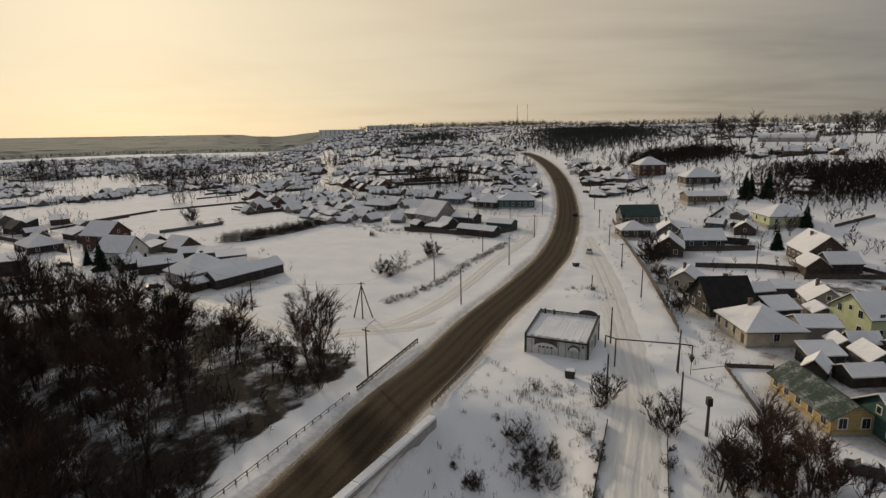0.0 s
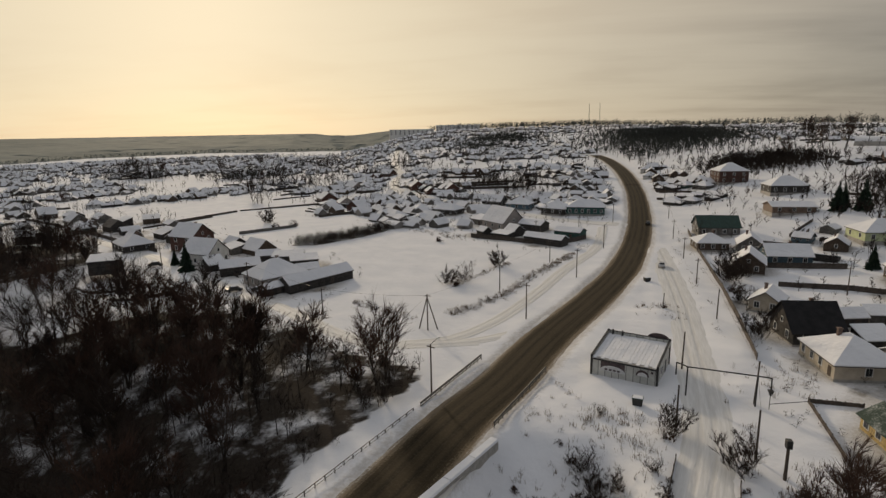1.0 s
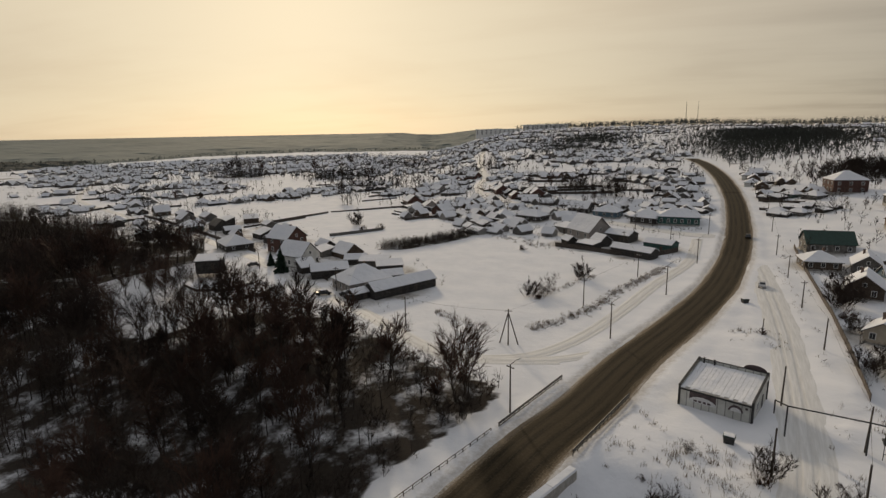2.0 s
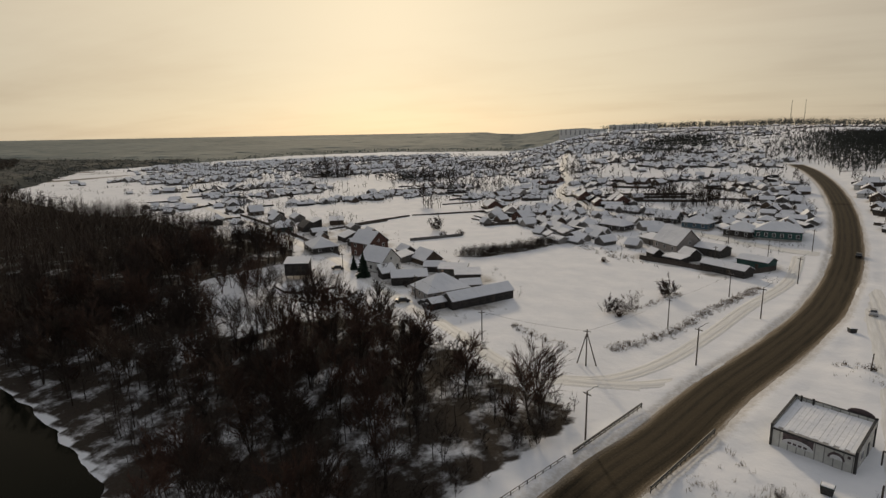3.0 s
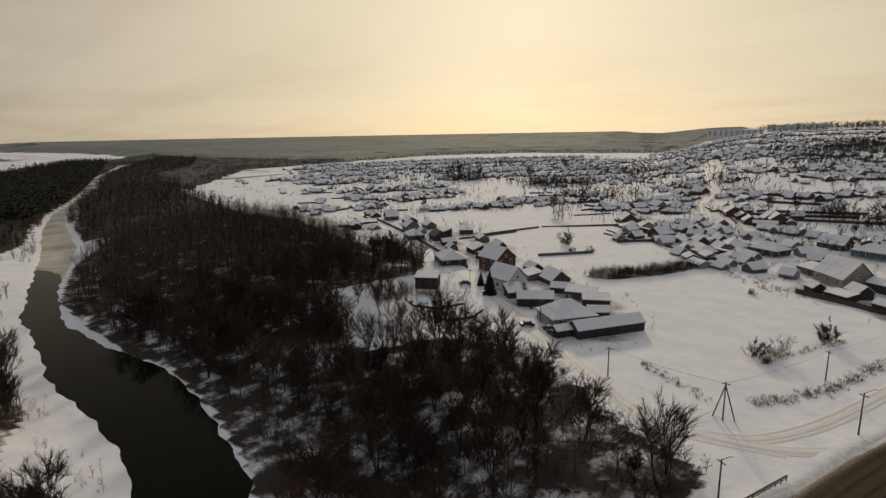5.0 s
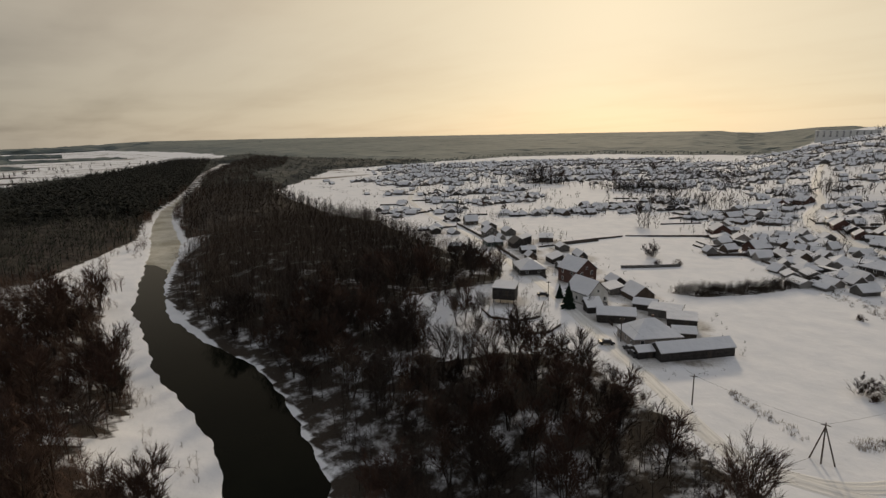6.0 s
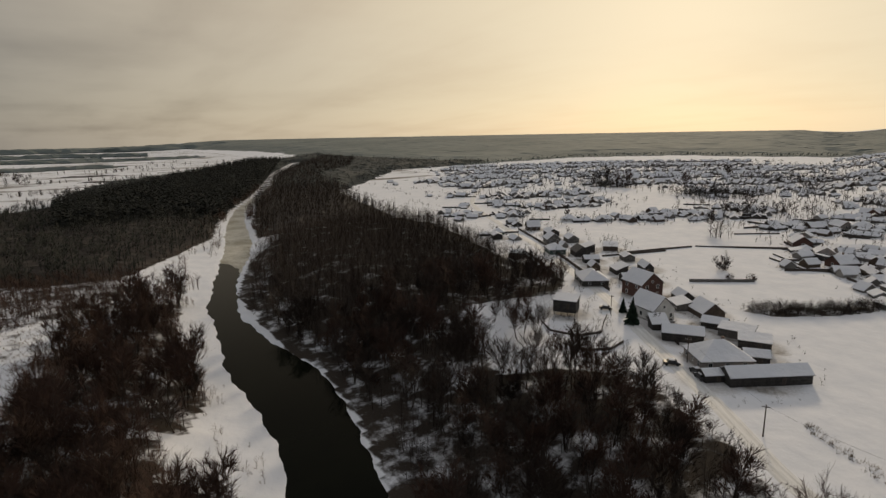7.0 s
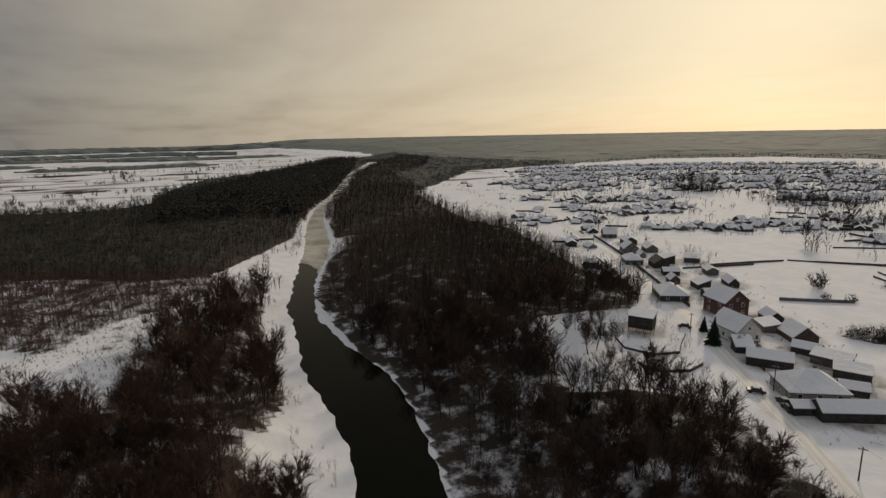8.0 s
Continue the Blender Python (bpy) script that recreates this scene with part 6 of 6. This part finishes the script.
def wire(a, b, sag, label):
    cu = bpy.data.curves.new("power_line", "CURVE")
    cu.dimensions, cu.bevel_depth, cu.bevel_resolution = "3D", 0.016, 0
    sp = cu.splines.new("POLY")
    sp.points.add(12)
    for i in range(13):
        t = i / 12
        p = Vector(a).lerp(Vector(b), t)
        sp.points[i].co = (p.x, p.y, p.z - sag * 4 * t * (1 - t), 1)
    cu.materials.append(MAT["steel"])
    tagged(new("power_line", cu), label, "power line", "overhead wires")


def top_of(x, y, h):
    return (x, y, height(x, y) + h)


LINE = [(-76, 132, 6.6), (-46.8, 110.8, 6.6), (-22.6, 106, 7.3), (-10.3, 136.5, 6.6), (2.5, 168, 6.6), (-2, 205, 6.6)]
for p, q in zip(LINE, LINE[1:]):
    wire(top_of(*p), top_of(*q), 0.6, "thin dark overhead power line between wooden poles")
LINE = [(25.2, 67.2, 6.6), (30.1, 82, 6.6), (35.8, 119.6, 6.6), (38.8, 147, 6.6), (42.5, 176, 6.6), (46, 206, 6.6), (51.5, 240, 6.6)]
for p, q in zip(LINE, LINE[1:]):
    wire(top_of(*p), top_of(*q), 0.6, "thin dark overhead power line along the lane")

# gas pipe over the lane
pipe = thing("gas_pipe", "dark overhead gas pipe carried on posts over the lane", "pipe")
PX = [(19.9, 84.8, 2.6), (19.9, 84.8, 4.6), (21.1, 83.3, 4.6), (30.1, 81.2, 4.6), (31.6, 80.7, 4.6), (31.6, 80.7, 2.8)]
for a, b in zip(PX, PX[1:]):
    part("pipe_run", tube(bmesh.new(), a, b, 0.10, 0.10, 10), MAT["steel"], pipe)
part("support_post", tube(bmesh.new(), (21.1, 83.3, -0.5), (21.1, 83.3, 4.55), 0.11, 0.11, 10), MAT["steel"], pipe)
part("support_post", tube(bmesh.new(), (30.0, 81.3, -0.5), (30.0, 81.3, 4.55), 0.11, 0.11, 10), MAT["steel"], pipe)
bm = hull(bmesh.new(), [[(31.25, 80.35, 2.8), (31.95, 80.35, 2.8), (31.95, 81.05, 2.8), (31.25, 81.05, 2.8)], [(31.5, 80.6, 2.0), (31.7, 80.6, 2.0), (31.7, 80.8, 2.0), (31.5, 80.8, 2.0)]])
part("regulator", bm, MAT["steel"], pipe)
part("drop_pipe", tube(bmesh.new(), (31.6, 80.7, -0.3), (31.6, 80.7, 2.1), 0.05, 0.05, 8), MAT["steel"], pipe)
part("ground_pipe", tube(bmesh.new(), (31.6, 80.7, 0.7), (38, 82.5, 0.7), 0.05, 0.05, 8), MAT["steel"], pipe)


def guard_rail(label, a, b, n, high=0.9, beam=0.16, mat="steel"):
    ob = thing("guard_rail", label, "guard rail")
    a, b = Vector((*a, height(*a))), Vector((*b, height(*b)))
    for i in range(n + 1):
        p = a.lerp(b, i / n)
        p.z = height(p.x, p.y)
        part("post", tube(bmesh.new(), (p.x, p.y, p.z - 0.4), (p.x, p.y, p.z + high), 0.07, 0.07, 6), MAT[mat], ob)
    up = Vector((0, 0, high))
    part("rail", tube(bmesh.new(), a + up, b + up, beam, beam, 6), MAT[mat], ob)
    part("rail", tube(bmesh.new(), a + up * 0.5, b + up * 0.5, beam * 0.5, beam * 0.5, 6), MAT[mat], ob)
    return ob


guard_rail("dark steel road railing with short posts", (-10.4, 92.6), (-17.2, 74.0), 14)
guard_rail("dark steel road railing beside snowy embankment", (0.6, 89.0), (-6.3, 70.0), 14)
guard_rail("thin weathered railing above wooded bank", (-18.0, 72.5), (-27.5, 48.0), 16, 0.8, 0.05, "pole")
par = thing("bridge_parapet", "snow-covered concrete bridge parapet by road", "parapet")
d = Vector((-14.2 + 6.4, 51 - 66.5, 0)).normalized()
nrm = Vector((-d.y, d.x, 0))
for k in range(5):
    a = Vector((-6.0, 66.5, 0)) + d * (k * 5.2)
    ring = lambda p: [p - nrm * 0.6 + Vector((0, 0, -6.6)), p + nrm * 0.6 + Vector((0, 0, -6.6)), p + nrm * 0.6 + Vector((0, 0, 0.5)), p - nrm * 0.6 + Vector((0, 0, 0.5))]
    part("slab", hull(bmesh.new(), [ring(a), ring(a + d * 5.12)]), MAT["concrete"], par)
    cap = lambda p: [p - nrm * 0.66 + Vector((0, 0, 0.5)), p + nrm * 0.66 + Vector((0, 0, 0.5)), p + nrm * 0.5 + Vector((0, 0, 0.72)), p - nrm * 0.5 + Vector((0, 0, 0.72))]
    part("snow_cap", hull(bmesh.new(), [cap(a), cap(a + d * 5.12)]), SNOW, par)

bin_ = thing("waste_container", "dark metal waste container with lid in snow", "container")
part("body", hull(bmesh.new(), [[(-0.6, -0.5, -0.1), (0.6, -0.5, -0.1), (0.6, 0.5, -0.1), (-0.6, 0.5, -0.1)], [(-0.75, -0.6, 1.1), (0.75, -0.6, 1.1), (0.75, 0.6, 1.1), (-0.75, 0.6, 1.1)]]), MAT["steel"], bin_)
part("lid", box(bmesh.new(), -0.78, -0.64, 1.1, 0.78, 0.64, 1.22, 0.03), MAT["greenroof"], bin_)
part("snow_cap", box(bmesh.new(), -0.7, -0.55, 1.22, 0.7, 0.55, 1.32, 0.04), SNOW, bin_)
at_ground(bin_, 13.6, 79.3, -15)
copy_thing(bin_, pose(27.0, 148.0, height(27.0, 148.0), 0, 0, 20))


def car(label, paint, snowy=False):
    ob = thing("car", label, "car", "parked cars")
    prof = [(-2.1, 0.45), (-2.12, 0.85), (-1.9, 0.98), (-1.25, 1.02), (-0.75, 1.45), (0.75, 1.46), (1.35, 0.98), (2.0, 0.85), (2.12, 0.6), (2.08, 0.4)]
    ring = lambda w, k: [(x, w * (0.86 if z > 1.1 else 1.0), z) for x, z in prof]
    bm = hull(bmesh.new(), [ring(-0.84, 0), ring(-0.78, 0), ring(0.78, 0), ring(0.84, 0)])
    part("body", bm, MAT[paint], ob)
    for s in (-1, 1):
        bm = hull(bmesh.new(), [[(-1.05, s * y, 1.05), (1.15, s * y, 1.05), (0.7, s * (y - 0.06), 1.38), (-0.7, s * (y - 0.06), 1.38)] for y in (0.70, 0.80)])
        part("side_window", bm, MAT["glass"], ob)
    part("windscreen", hull(bmesh.new(), [[(1.34, y, 1.0), (1.30, y, 1.06), (0.80, y, 1.46), (0.76, y, 1.44)] for y in (-0.62, 0.62)]), MAT["glass"], ob)
    part("rear_window", hull(bmesh.new(), [[(-1.26, y, 1.05), (-1.22, y, 1.0), (-0.76, y, 1.42), (-0.80, y, 1.46)] for y in (-0.62, 0.62)]), MAT["glass"], ob)
    for x in (-1.3, 1.3):
        for s in (-1, 1):
            part("wheel", tube(bmesh.new(), (x, s * 0.68, 0.31), (x, s * 0.88, 0.31), 0.31, 0.31, 14), MAT["rubber"], ob)
    for s in (-1, 1):
        part("headlight", box(bmesh.new(), 2.0, s * 0.6 - 0.15, 0.66, 2.13, s * 0.6 + 0.15, 0.8, 0.02), MAT["signwhite"], ob)
    if snowy:
        part("roof_snow", hull(bmesh.new(), [[(-0.75, -0.6, 1.45), (0.75, -0.6, 1.45), (0.75, 0.6, 1.45), (-0.75, 0.6, 1.45)], [(-0.65, -0.5, 1.6), (0.65, -0.5, 1.6), (0.65, 0.5, 1.6), (-0.65, 0.5, 1.6)]]), SNOW, ob)
        part("bonnet_snow", hull(bmesh.new(), [[(1.3, -0.7, 1.0), (2.0, -0.7, 0.86), (2.0, 0.7, 0.86), (1.3, 0.7, 1.0)], [(1.35, -0.6, 1.1), (1.9, -0.6, 0.97), (1.9, 0.6, 0.97), (1.35, 0.6, 1.1)]]), SNOW, ob)
    return ob


at_ground(car("silver saloon car standing on the snowy lane", "carpaint"), 34.0, 165, 80)
at_ground(car("dark car on the slushy main road", "blackpaint"), 41.5, 229, 78, 0.35)
snowcar = at_ground(car("dark car under snow parked by the barn", "blackpaint", True), -68.4, 125.6, 150)
copy_thing(snowcar, pose(-70.8, 127.8, height(-70.8, 127.8), 0, 0, 155))
copy_thing(snowcar, pose(-77.5, 127.5, height(-77.5, 127.5), 0, 0, 40))
copy_thing(snowcar, pose(40.5, 56.0, height(40.5, 56.0), 0, 0, -30))
copy_thing(snowcar, pose(-117.5, 151.0, height(-117.5, 151.0), 0, 0, 35))


# ---- fences ----
PANEL = {}


def fence(label, pts, high=1.4, mat="fence", step=2.6):
    """Posts and board panels along a line on the ground."""
    ob = thing("fence", label, "fence", "yard fences")
    for (ax, ay), (bx, by) in zip(pts, pts[1:]):
        L = math.hypot(bx - ax, by - ay)
        n = max(1, round(L / step))
        turn = math.degrees(math.atan2(by - ay, bx - ax))
        for i in range(n):
            x, y = ax + (bx - ax) * i / n, ay + (by - ay) * i / n
            key = (high, round(L / n, 1), mat)
            if key not in PANEL:
                w = L / n
                bm = bmesh.new()
                k = int(w / 0.3)
                xs = [w * j / k for j in range(k + 1)]
                top = [high * (0.94 + 0.06 * math.sin(j * 2.3 + w)) for j in range(k + 1)]
                hull(bm, [[(xs[j], -0.025, -0.3), (xs[j], 0.025, -0.3), (xs[j], 0.025, top[j]), (xs[j], -0.025, top[j])] for j in range(k + 1)])
                pa = part("panel", bm, MAT[mat], ob)
                po = part("post", box(bmesh.new(), -0.06, -0.06, -0.5, 0.06, 0.06, high + 0.1), MAT["pole"], ob)
                PANEL[key] = pa.data, po.data
            else:
                pa, po = new("panel", PANEL[key][0]), new("post", PANEL[key][1])
                pa.parent = po.parent = ob
            z0, z1 = height(x, y), height(ax + (bx - ax) * (i + 1) / n, ay + (by - ay) * (i + 1) / n)
            tilt = -math.degrees(math.atan2(z1 - z0, L / n))
            pa.matrix_local = pose(x, y, z0, 0, tilt, turn)
            po.matrix_local = pose(x, y, z0, 0, 0, turn)
    return ob


fence("dark board fence along the snowy lane", [(36.0, 98), (39.8, 118.5), (43.7, 143), (48, 176), (53, 215)], 1.5)
fence("low dark log fence round the yard", [(44.6, 82.6), (37.8, 83.4), (35.6, 68.4)], 0.7)
fence("dark board fence across the gardens", [(62, 166.5), (81, 163)], 1.6)
fence("grey board fence behind the timber house", [(58, 147), (73, 143.5), (90, 133)], 1.4)
fence("dark board fence below brown house", [(78, 133.5), (98, 131)], 1.3)
fence("wooden paddock fence up the slope", [(112, 178), (128, 184)], 1.1, step=3)
fence("low dark fence bounding orchard by river street", [(-122, 125), (-114, 121), (-106, 124), (-103.5, 132), (-108, 138), (-113, 146)], 0.75)
fence("low dark fence round snowy riverside plot", [(-104, 116), (-97, 117), (-93.5, 124), (-95, 131)], 0.75)
fence("old dark board fence at field corner", [(-26, 206), (-14, 201), (-4, 196), (8, 196.5), (16, 206)], 1.7)
fence("low dark snow-topped fence across the meadow", [(-97, 259), (-110, 270), (-123, 280)], 0.7)
fence("low fence with dry weeds in meadow", [(-170, 231), (-163, 253), (-157, 268)], 1.0)
fence("long dark fence between snowy meadows", [(-157, 271), (-140, 284), (-121, 300)], 0.7)
fence("grey board garden fence behind brick house", [(-120, 205), (-112, 214), (-104, 224)], 1.3, "grey")
fence("low yard fence along river street", [(-84, 141), (-92, 147), (-98, 151)], 1.1)
fence("dark board fence along village street yards", [(-92, 149), (-104, 155)], 1.4)
fence("long dark board fence beside village street", [(-131, 170), (-156, 184), (-176, 196), (-200, 210)], 1.5)
fence("old dark board fence lining village street", [(-206, 214), (-230, 227), (-262, 244)], 1.4)
fence("low dark fence on riverside of street", [(-160, 171), (-185, 186), (-212, 200)], 1.0)
for k, (a, b) in enumerate((((-68, 388), (-40, 384)), ((-62, 356), (-17, 358)), ((-58, 334), (-9, 334)), ((-13, 382), (13, 372)), ((-35, 299), (-7, 296)), ((-65, 345), (-20, 347)))):
    fence("dark board fence between snowy terraced gardens", [a, b], 1.5, step=5.0)
fence("long dark snow-topped fence across meadow", [(-148, 278), (-121, 303)], 0.8, step=4.0)
fence("bent dark fence at meadow corner", [(-120, 270), (-100, 258), (-88, 265)], 0.8, step=4.0)
fence("dark fence in the far meadow", [(-162, 319), (-146, 338)], 0.8, step=4.0)
fence("dark fence behind village street yards", [(-172, 216), (-160, 250)], 0.9, step=4.0)
fence("ragged low fence across the lane", [(21.6, 61.2), (18.6, 52), (17.0, 46)], 0.9)
fence("ragged low fence edging the lane", [(15.8, 65.7), (13.6, 59), (11.3, 52.4), (10.0, 46)], 0.8)

# conifers
def conifer(seed, tall, label):
    r = random.Random(seed)
    ob = thing("fir_tree", label, "tree", "fir trees")
    part("trunk", tube(bmesh.new(), (0, 0, -0.5), (0, 0, tall * 0.95), 0.18, 0.03, 8), MAT["bark"], ob)
    V, Fc = [], []
    for k in range(420):
        f = (k + r.random()) / 420
        a = r.uniform(0, 6.283)
        ln = tall * 0.32 * (1.04 - f) * r.uniform(0.5, 1.12)
        q = Vector((0, 0, tall * (0.06 + 0.92 * f)))
        e = q + Vector((math.cos(a) * ln, math.sin(a) * ln, -0.32 * ln))
        m = q.lerp(e, 0.55) + Vector((0, 0, 0.12 * ln))
        w = Vector((-math.sin(a), math.cos(a), 0)) * (0.14 * ln + 0.08)
        i = len(V)
        V += [q, m + w, e, m - w, m - Vector((0, 0, 0.25 * ln + 0.05))]
        Fc += [(i, i + 1, i + 2), (i, i + 2, i + 3), (i, i + 4, i + 1), (i + 1, i + 4, i + 2), (i + 2, i + 4, i + 3), (i + 3, i + 4, i)]
    raw("crown", V, Fc, MAT["fir"], ob)
    return ob


fir = conifer(1, 9.0, "dark green fir tree beside white house")
at_ground(fir, -103.3, 146.0)
fir2 = conifer(2, 11.0, "tall dark fir tree on the snowy slope")
at_ground(fir2, 105.7, 223.5)
for x, y, s in ((113.0, 221, 1.05), (109.5, 227, 0.85), (105, 181, 0.75), (86.5, 162, 0.65), (-112, 153, 0.5)):
    copy_thing(fir2, pose(x, y, height(x, y), 0, 0, x * 7) @ Matrix.Scale(s, 4))

# bushes and saplings
for k, (x, y, s) in enumerate(((-24.5, 140.1, 1.9), (-22, 139.2, 1.5), (-20, 143.5, 1.7), (-13, 163.5, 1.2), (-36.5, 196.6, 1.0), (16.6, 71.2, 0.9), (23.0, 63.3, 1.15), (26.5, 126, 0.7), (47, 149.5, 1.5),
                               (43.7, 132.5, 1.1), (46, 141, 1.3), (40, 108, 1.2), (-120, 232, 1.6), (-106, 226, 1.4), (47.5, 152, 1.4), (50.5, 156, 1.3), (-113, 222, 1.2), (-98, 150, 0.8), (-93, 152, 0.8))):
    settle(SHRUBS[k % 3], x, y, k * 67, scale=s)


for k, (x, y, s) in enumerate(((27.2, 57.2, 0.62), (32.6, 58.4, 0.7), (35.8, 60.2, 0.6), (27.7, 53.1, 0.75), (25.5, 52, 0.6), (36.7, 55, 0.45), (30, 49, 0.8), (33, 52, 0.75), (24, 47, 0.7), (29, 55.5, 0.65), (31, 55, 0.7), (34.5, 57.5, 0.6), (28.5, 51, 0.75), (35, 53, 0.7), (37.5, 51.5, 0.75), (38, 58.5, 0.5))):
    settle(CLUMPS[1], x, y, k * 71, scale=s)


for k, (x, y, s) in enumerate(((3.7, 66.6, 0.5), (5.2, 65.4, 0.7), (6.4, 64.0, 0.8), (5.6, 62.2, 0.8), (6.6, 60.4, 0.7), (7.7, 58.7, 0.7), (-1.4, 61.2, 0.7), (-0.4, 60.2, 0.5), (2.2, 68.6, 0.4), (8.4, 62.5, 0.5), (-3.2, 63.0, 0.4), (7.8, 75.4, 0.35), (15.8, 70.2, 0.7), (12.9, 62.4, 0.4), (14.2, 61.2, 0.3), (13.0, 58.0, 0.35), (12.2, 55.2, 0.3), (11.0, 52.4, 0.35), (21.8, 60.2, 0.4), (20.4, 56.4, 0.35), (18.9, 52.6, 0.35))):
    settle(SHRUBS[1 + k % 2], x, y, k * 59, scale=s)


def weeds(name, label, spots, mat, h0, h1, seed):
    r = random.Random(seed)
    V, Fc = [], []
    zs = terrain(np.array([p[0] for p in spots]), np.array([p[1] for p in spots]))
    for (x, y), z in zip(spots, zs):
        for _ in range(9):
            a = r.uniform(0, 6.283)
            h = r.uniform(h0, h1)
            b = Vector((x + r.gauss(0, 0.25), y + r.gauss(0, 0.25), float(z) - 0.1))
            e = b + Vector((math.cos(a) * 0.35 * h, math.sin(a) * 0.35 * h, h))
            s = Vector((-math.sin(a), math.cos(a), 0)) * 0.03
            i = len(V)
            V += [b + s, b - s, e, b + Vector((0.03, 0.03, 0))]
            Fc += [(i, i + 1, i + 2), (i + 1, i + 3, i + 2)]
    tagged(raw(name, V, Fc, mat), label, "weeds", kind="stuff")


r4 = random.Random(77)


def beside(line, n, off0, off1, side=1):
    pts = resample(line, 1.0)
    res = []
    for _ in range(n):
        k = r4.randrange(1, len(pts) - 1)
        (ax, ay), (bx, by) = pts[k - 1], pts[k + 1]
        L = math.hypot(bx - ax, by - ay)
        o = r4.uniform(off0, off1) * side
        res.append((pts[k][0] - (by - ay) / L * o + r4.gauss(0, 0.6), pts[k][1] + (bx - ax) / L * o + r4.gauss(0, 0.6)))
    return res


weeds("dry_weeds", "dry brown weeds poking through the snow", beside([(-20, 116), (-11, 129), (-2, 152), (4, 166), (10, 180)], 420, -1.2, 1.2)
      + beside([(-16, 155), (-10, 164), (-22, 140)], 90, -1, 1) + beside([(-60, 230), (-30, 205), (-28, 200)], 120, -4, 4) + beside([(-44, 122), (-33, 116), (-27, 112)], 60, -1, 1)
      + scatter([(-6, 68), (2, 86), (6, 80), (14, 72), (14, 62), (8, 48), (-8, 50)], 170, 78) + scatter([(4, 72), (10, 80), (18, 72), (14, 66)], 90, 79)
      + scatter([(20, 118), (30, 118), (30, 130), (20, 130)], 30, 80) + scatter([(33, 84), (42, 84), (42, 98), (35, 98)], 40, 82) + beside(LANE, 60, 3.5, 7, -1)
      + scatter([(20, 50), (24, 50), (40, 62), (36, 68), (28, 66)], 160, 83), MAT["weed"], 0.35, 1.1, 84)

# ---- far off ----
flats = thing("apartment_block", "long apartment block whitened for haze on the far hilltop", "building", "hilltop flats")
# white wall colour stands for the haze over this distant block
part("wall", box(bmesh.new(), -60, -7, -12, 60, 7, 14), MAT["white"], flats)
part("roof", box(bmesh.new(), -61, -8, 14, 61, 8, 15), SNOW, flats)
for row in range(5):
    for k in range(10):
        part("window", box(bmesh.new(), -57 + k * 12, -7.15, 1 + row * 2.6, -53.5 + k * 12, -6.95, 2.3 + row * 2.6), MAT["glass"], flats)
at_ground(flats, -345, 1500, 12)
copy_thing(flats, pose(-225, 1540, height(-225, 1540) - 1, 0, 0, -4))
mast = thing("radio_mast", "tall thin lattice radio mast on the hilltop", "mast", "hilltop masts")
for a in (0, 2.094, 4.189):
    part("leg", tube(bmesh.new(), (1.6 * math.cos(a), 1.6 * math.sin(a), -2), (0.3 * math.cos(a), 0.3 * math.sin(a), 58), 0.22, 0.16, 6), MAT["steel"], mast)
for k in range(9):
    z = 4 + k * 6
    q = 1.6 - 1.3 * z / 58
    part("ring", tube(bmesh.new(), (0, 0, z), (0, 0, z + 0.4), q, q, 6), MAT["steel"], mast)
at_ground(mast, 152, 1560, 0)
copy_thing(mast, pose(128, 1600, height(128, 1600), 0, 0, 20))
hangar = thing("hangar", "long arched hangar with snowy curved roof", "hangar")
for nm, rr, mt in (("shell", 6.0, "concrete"), ("roof_snow", 6.15, None)):
    lo = 0 if nm == "shell" else 0.5
    arc = [(rr * math.cos(lo + (math.pi - 2 * lo) * i / 14), rr * math.sin(lo + (math.pi - 2 * lo) * i / 14)) for i in range(15)]
    inner = [(x * 0.96, z * 0.96) for x, z in arc[::-1]]
    part(nm, hull(bmesh.new(), [[(x, y, z) for y, z in arc + inner] for x in (-17, 17)]), SNOW if mt is None else MAT[mt], hangar)
part("end_wall", hull(bmesh.new(), [[(x, 5.7 * math.cos(math.pi * i / 14), 5.7 * math.sin(math.pi * i / 14)) for i in range(15)] for x in (16.4, 16.8)]), MAT["grey"], hangar)
part("end_wall", hull(bmesh.new(), [[(x, 5.7 * math.cos(math.pi * i / 14), 5.7 * math.sin(math.pi * i / 14)) for i in range(15)] for x in (-16.8, -16.4)]), MAT["grey"], hangar)
at_ground(hangar, 213, 395, -42, -0.5)
# tall bare trees on the skyline and in the village
for k, (x, y, s) in enumerate(((173.7, 411, 1.3), (183, 383, 1.5), (177, 399, 1.4), (220, 351, 1.5), (240, 350, 1.3), (232, 356, 1.2), (-202, 381, 1.0), (-205, 425, 1.2), (-176, 319, 0.9), (-60, 345, 0.9), (-48, 352, 0.8),
                               (-428, 516, 1.5), (-421, 526, 1.6), (-405, 527, 1.6), (-396, 535, 1.5), (-378, 716, 1.4), (-194, 500, 1.5), (-330, 540, 1.4), (140, 360, 1.1), (-30, 330, 0.8))):
    settle(TREES[k % 4], x, y, k * 53, scale=s)
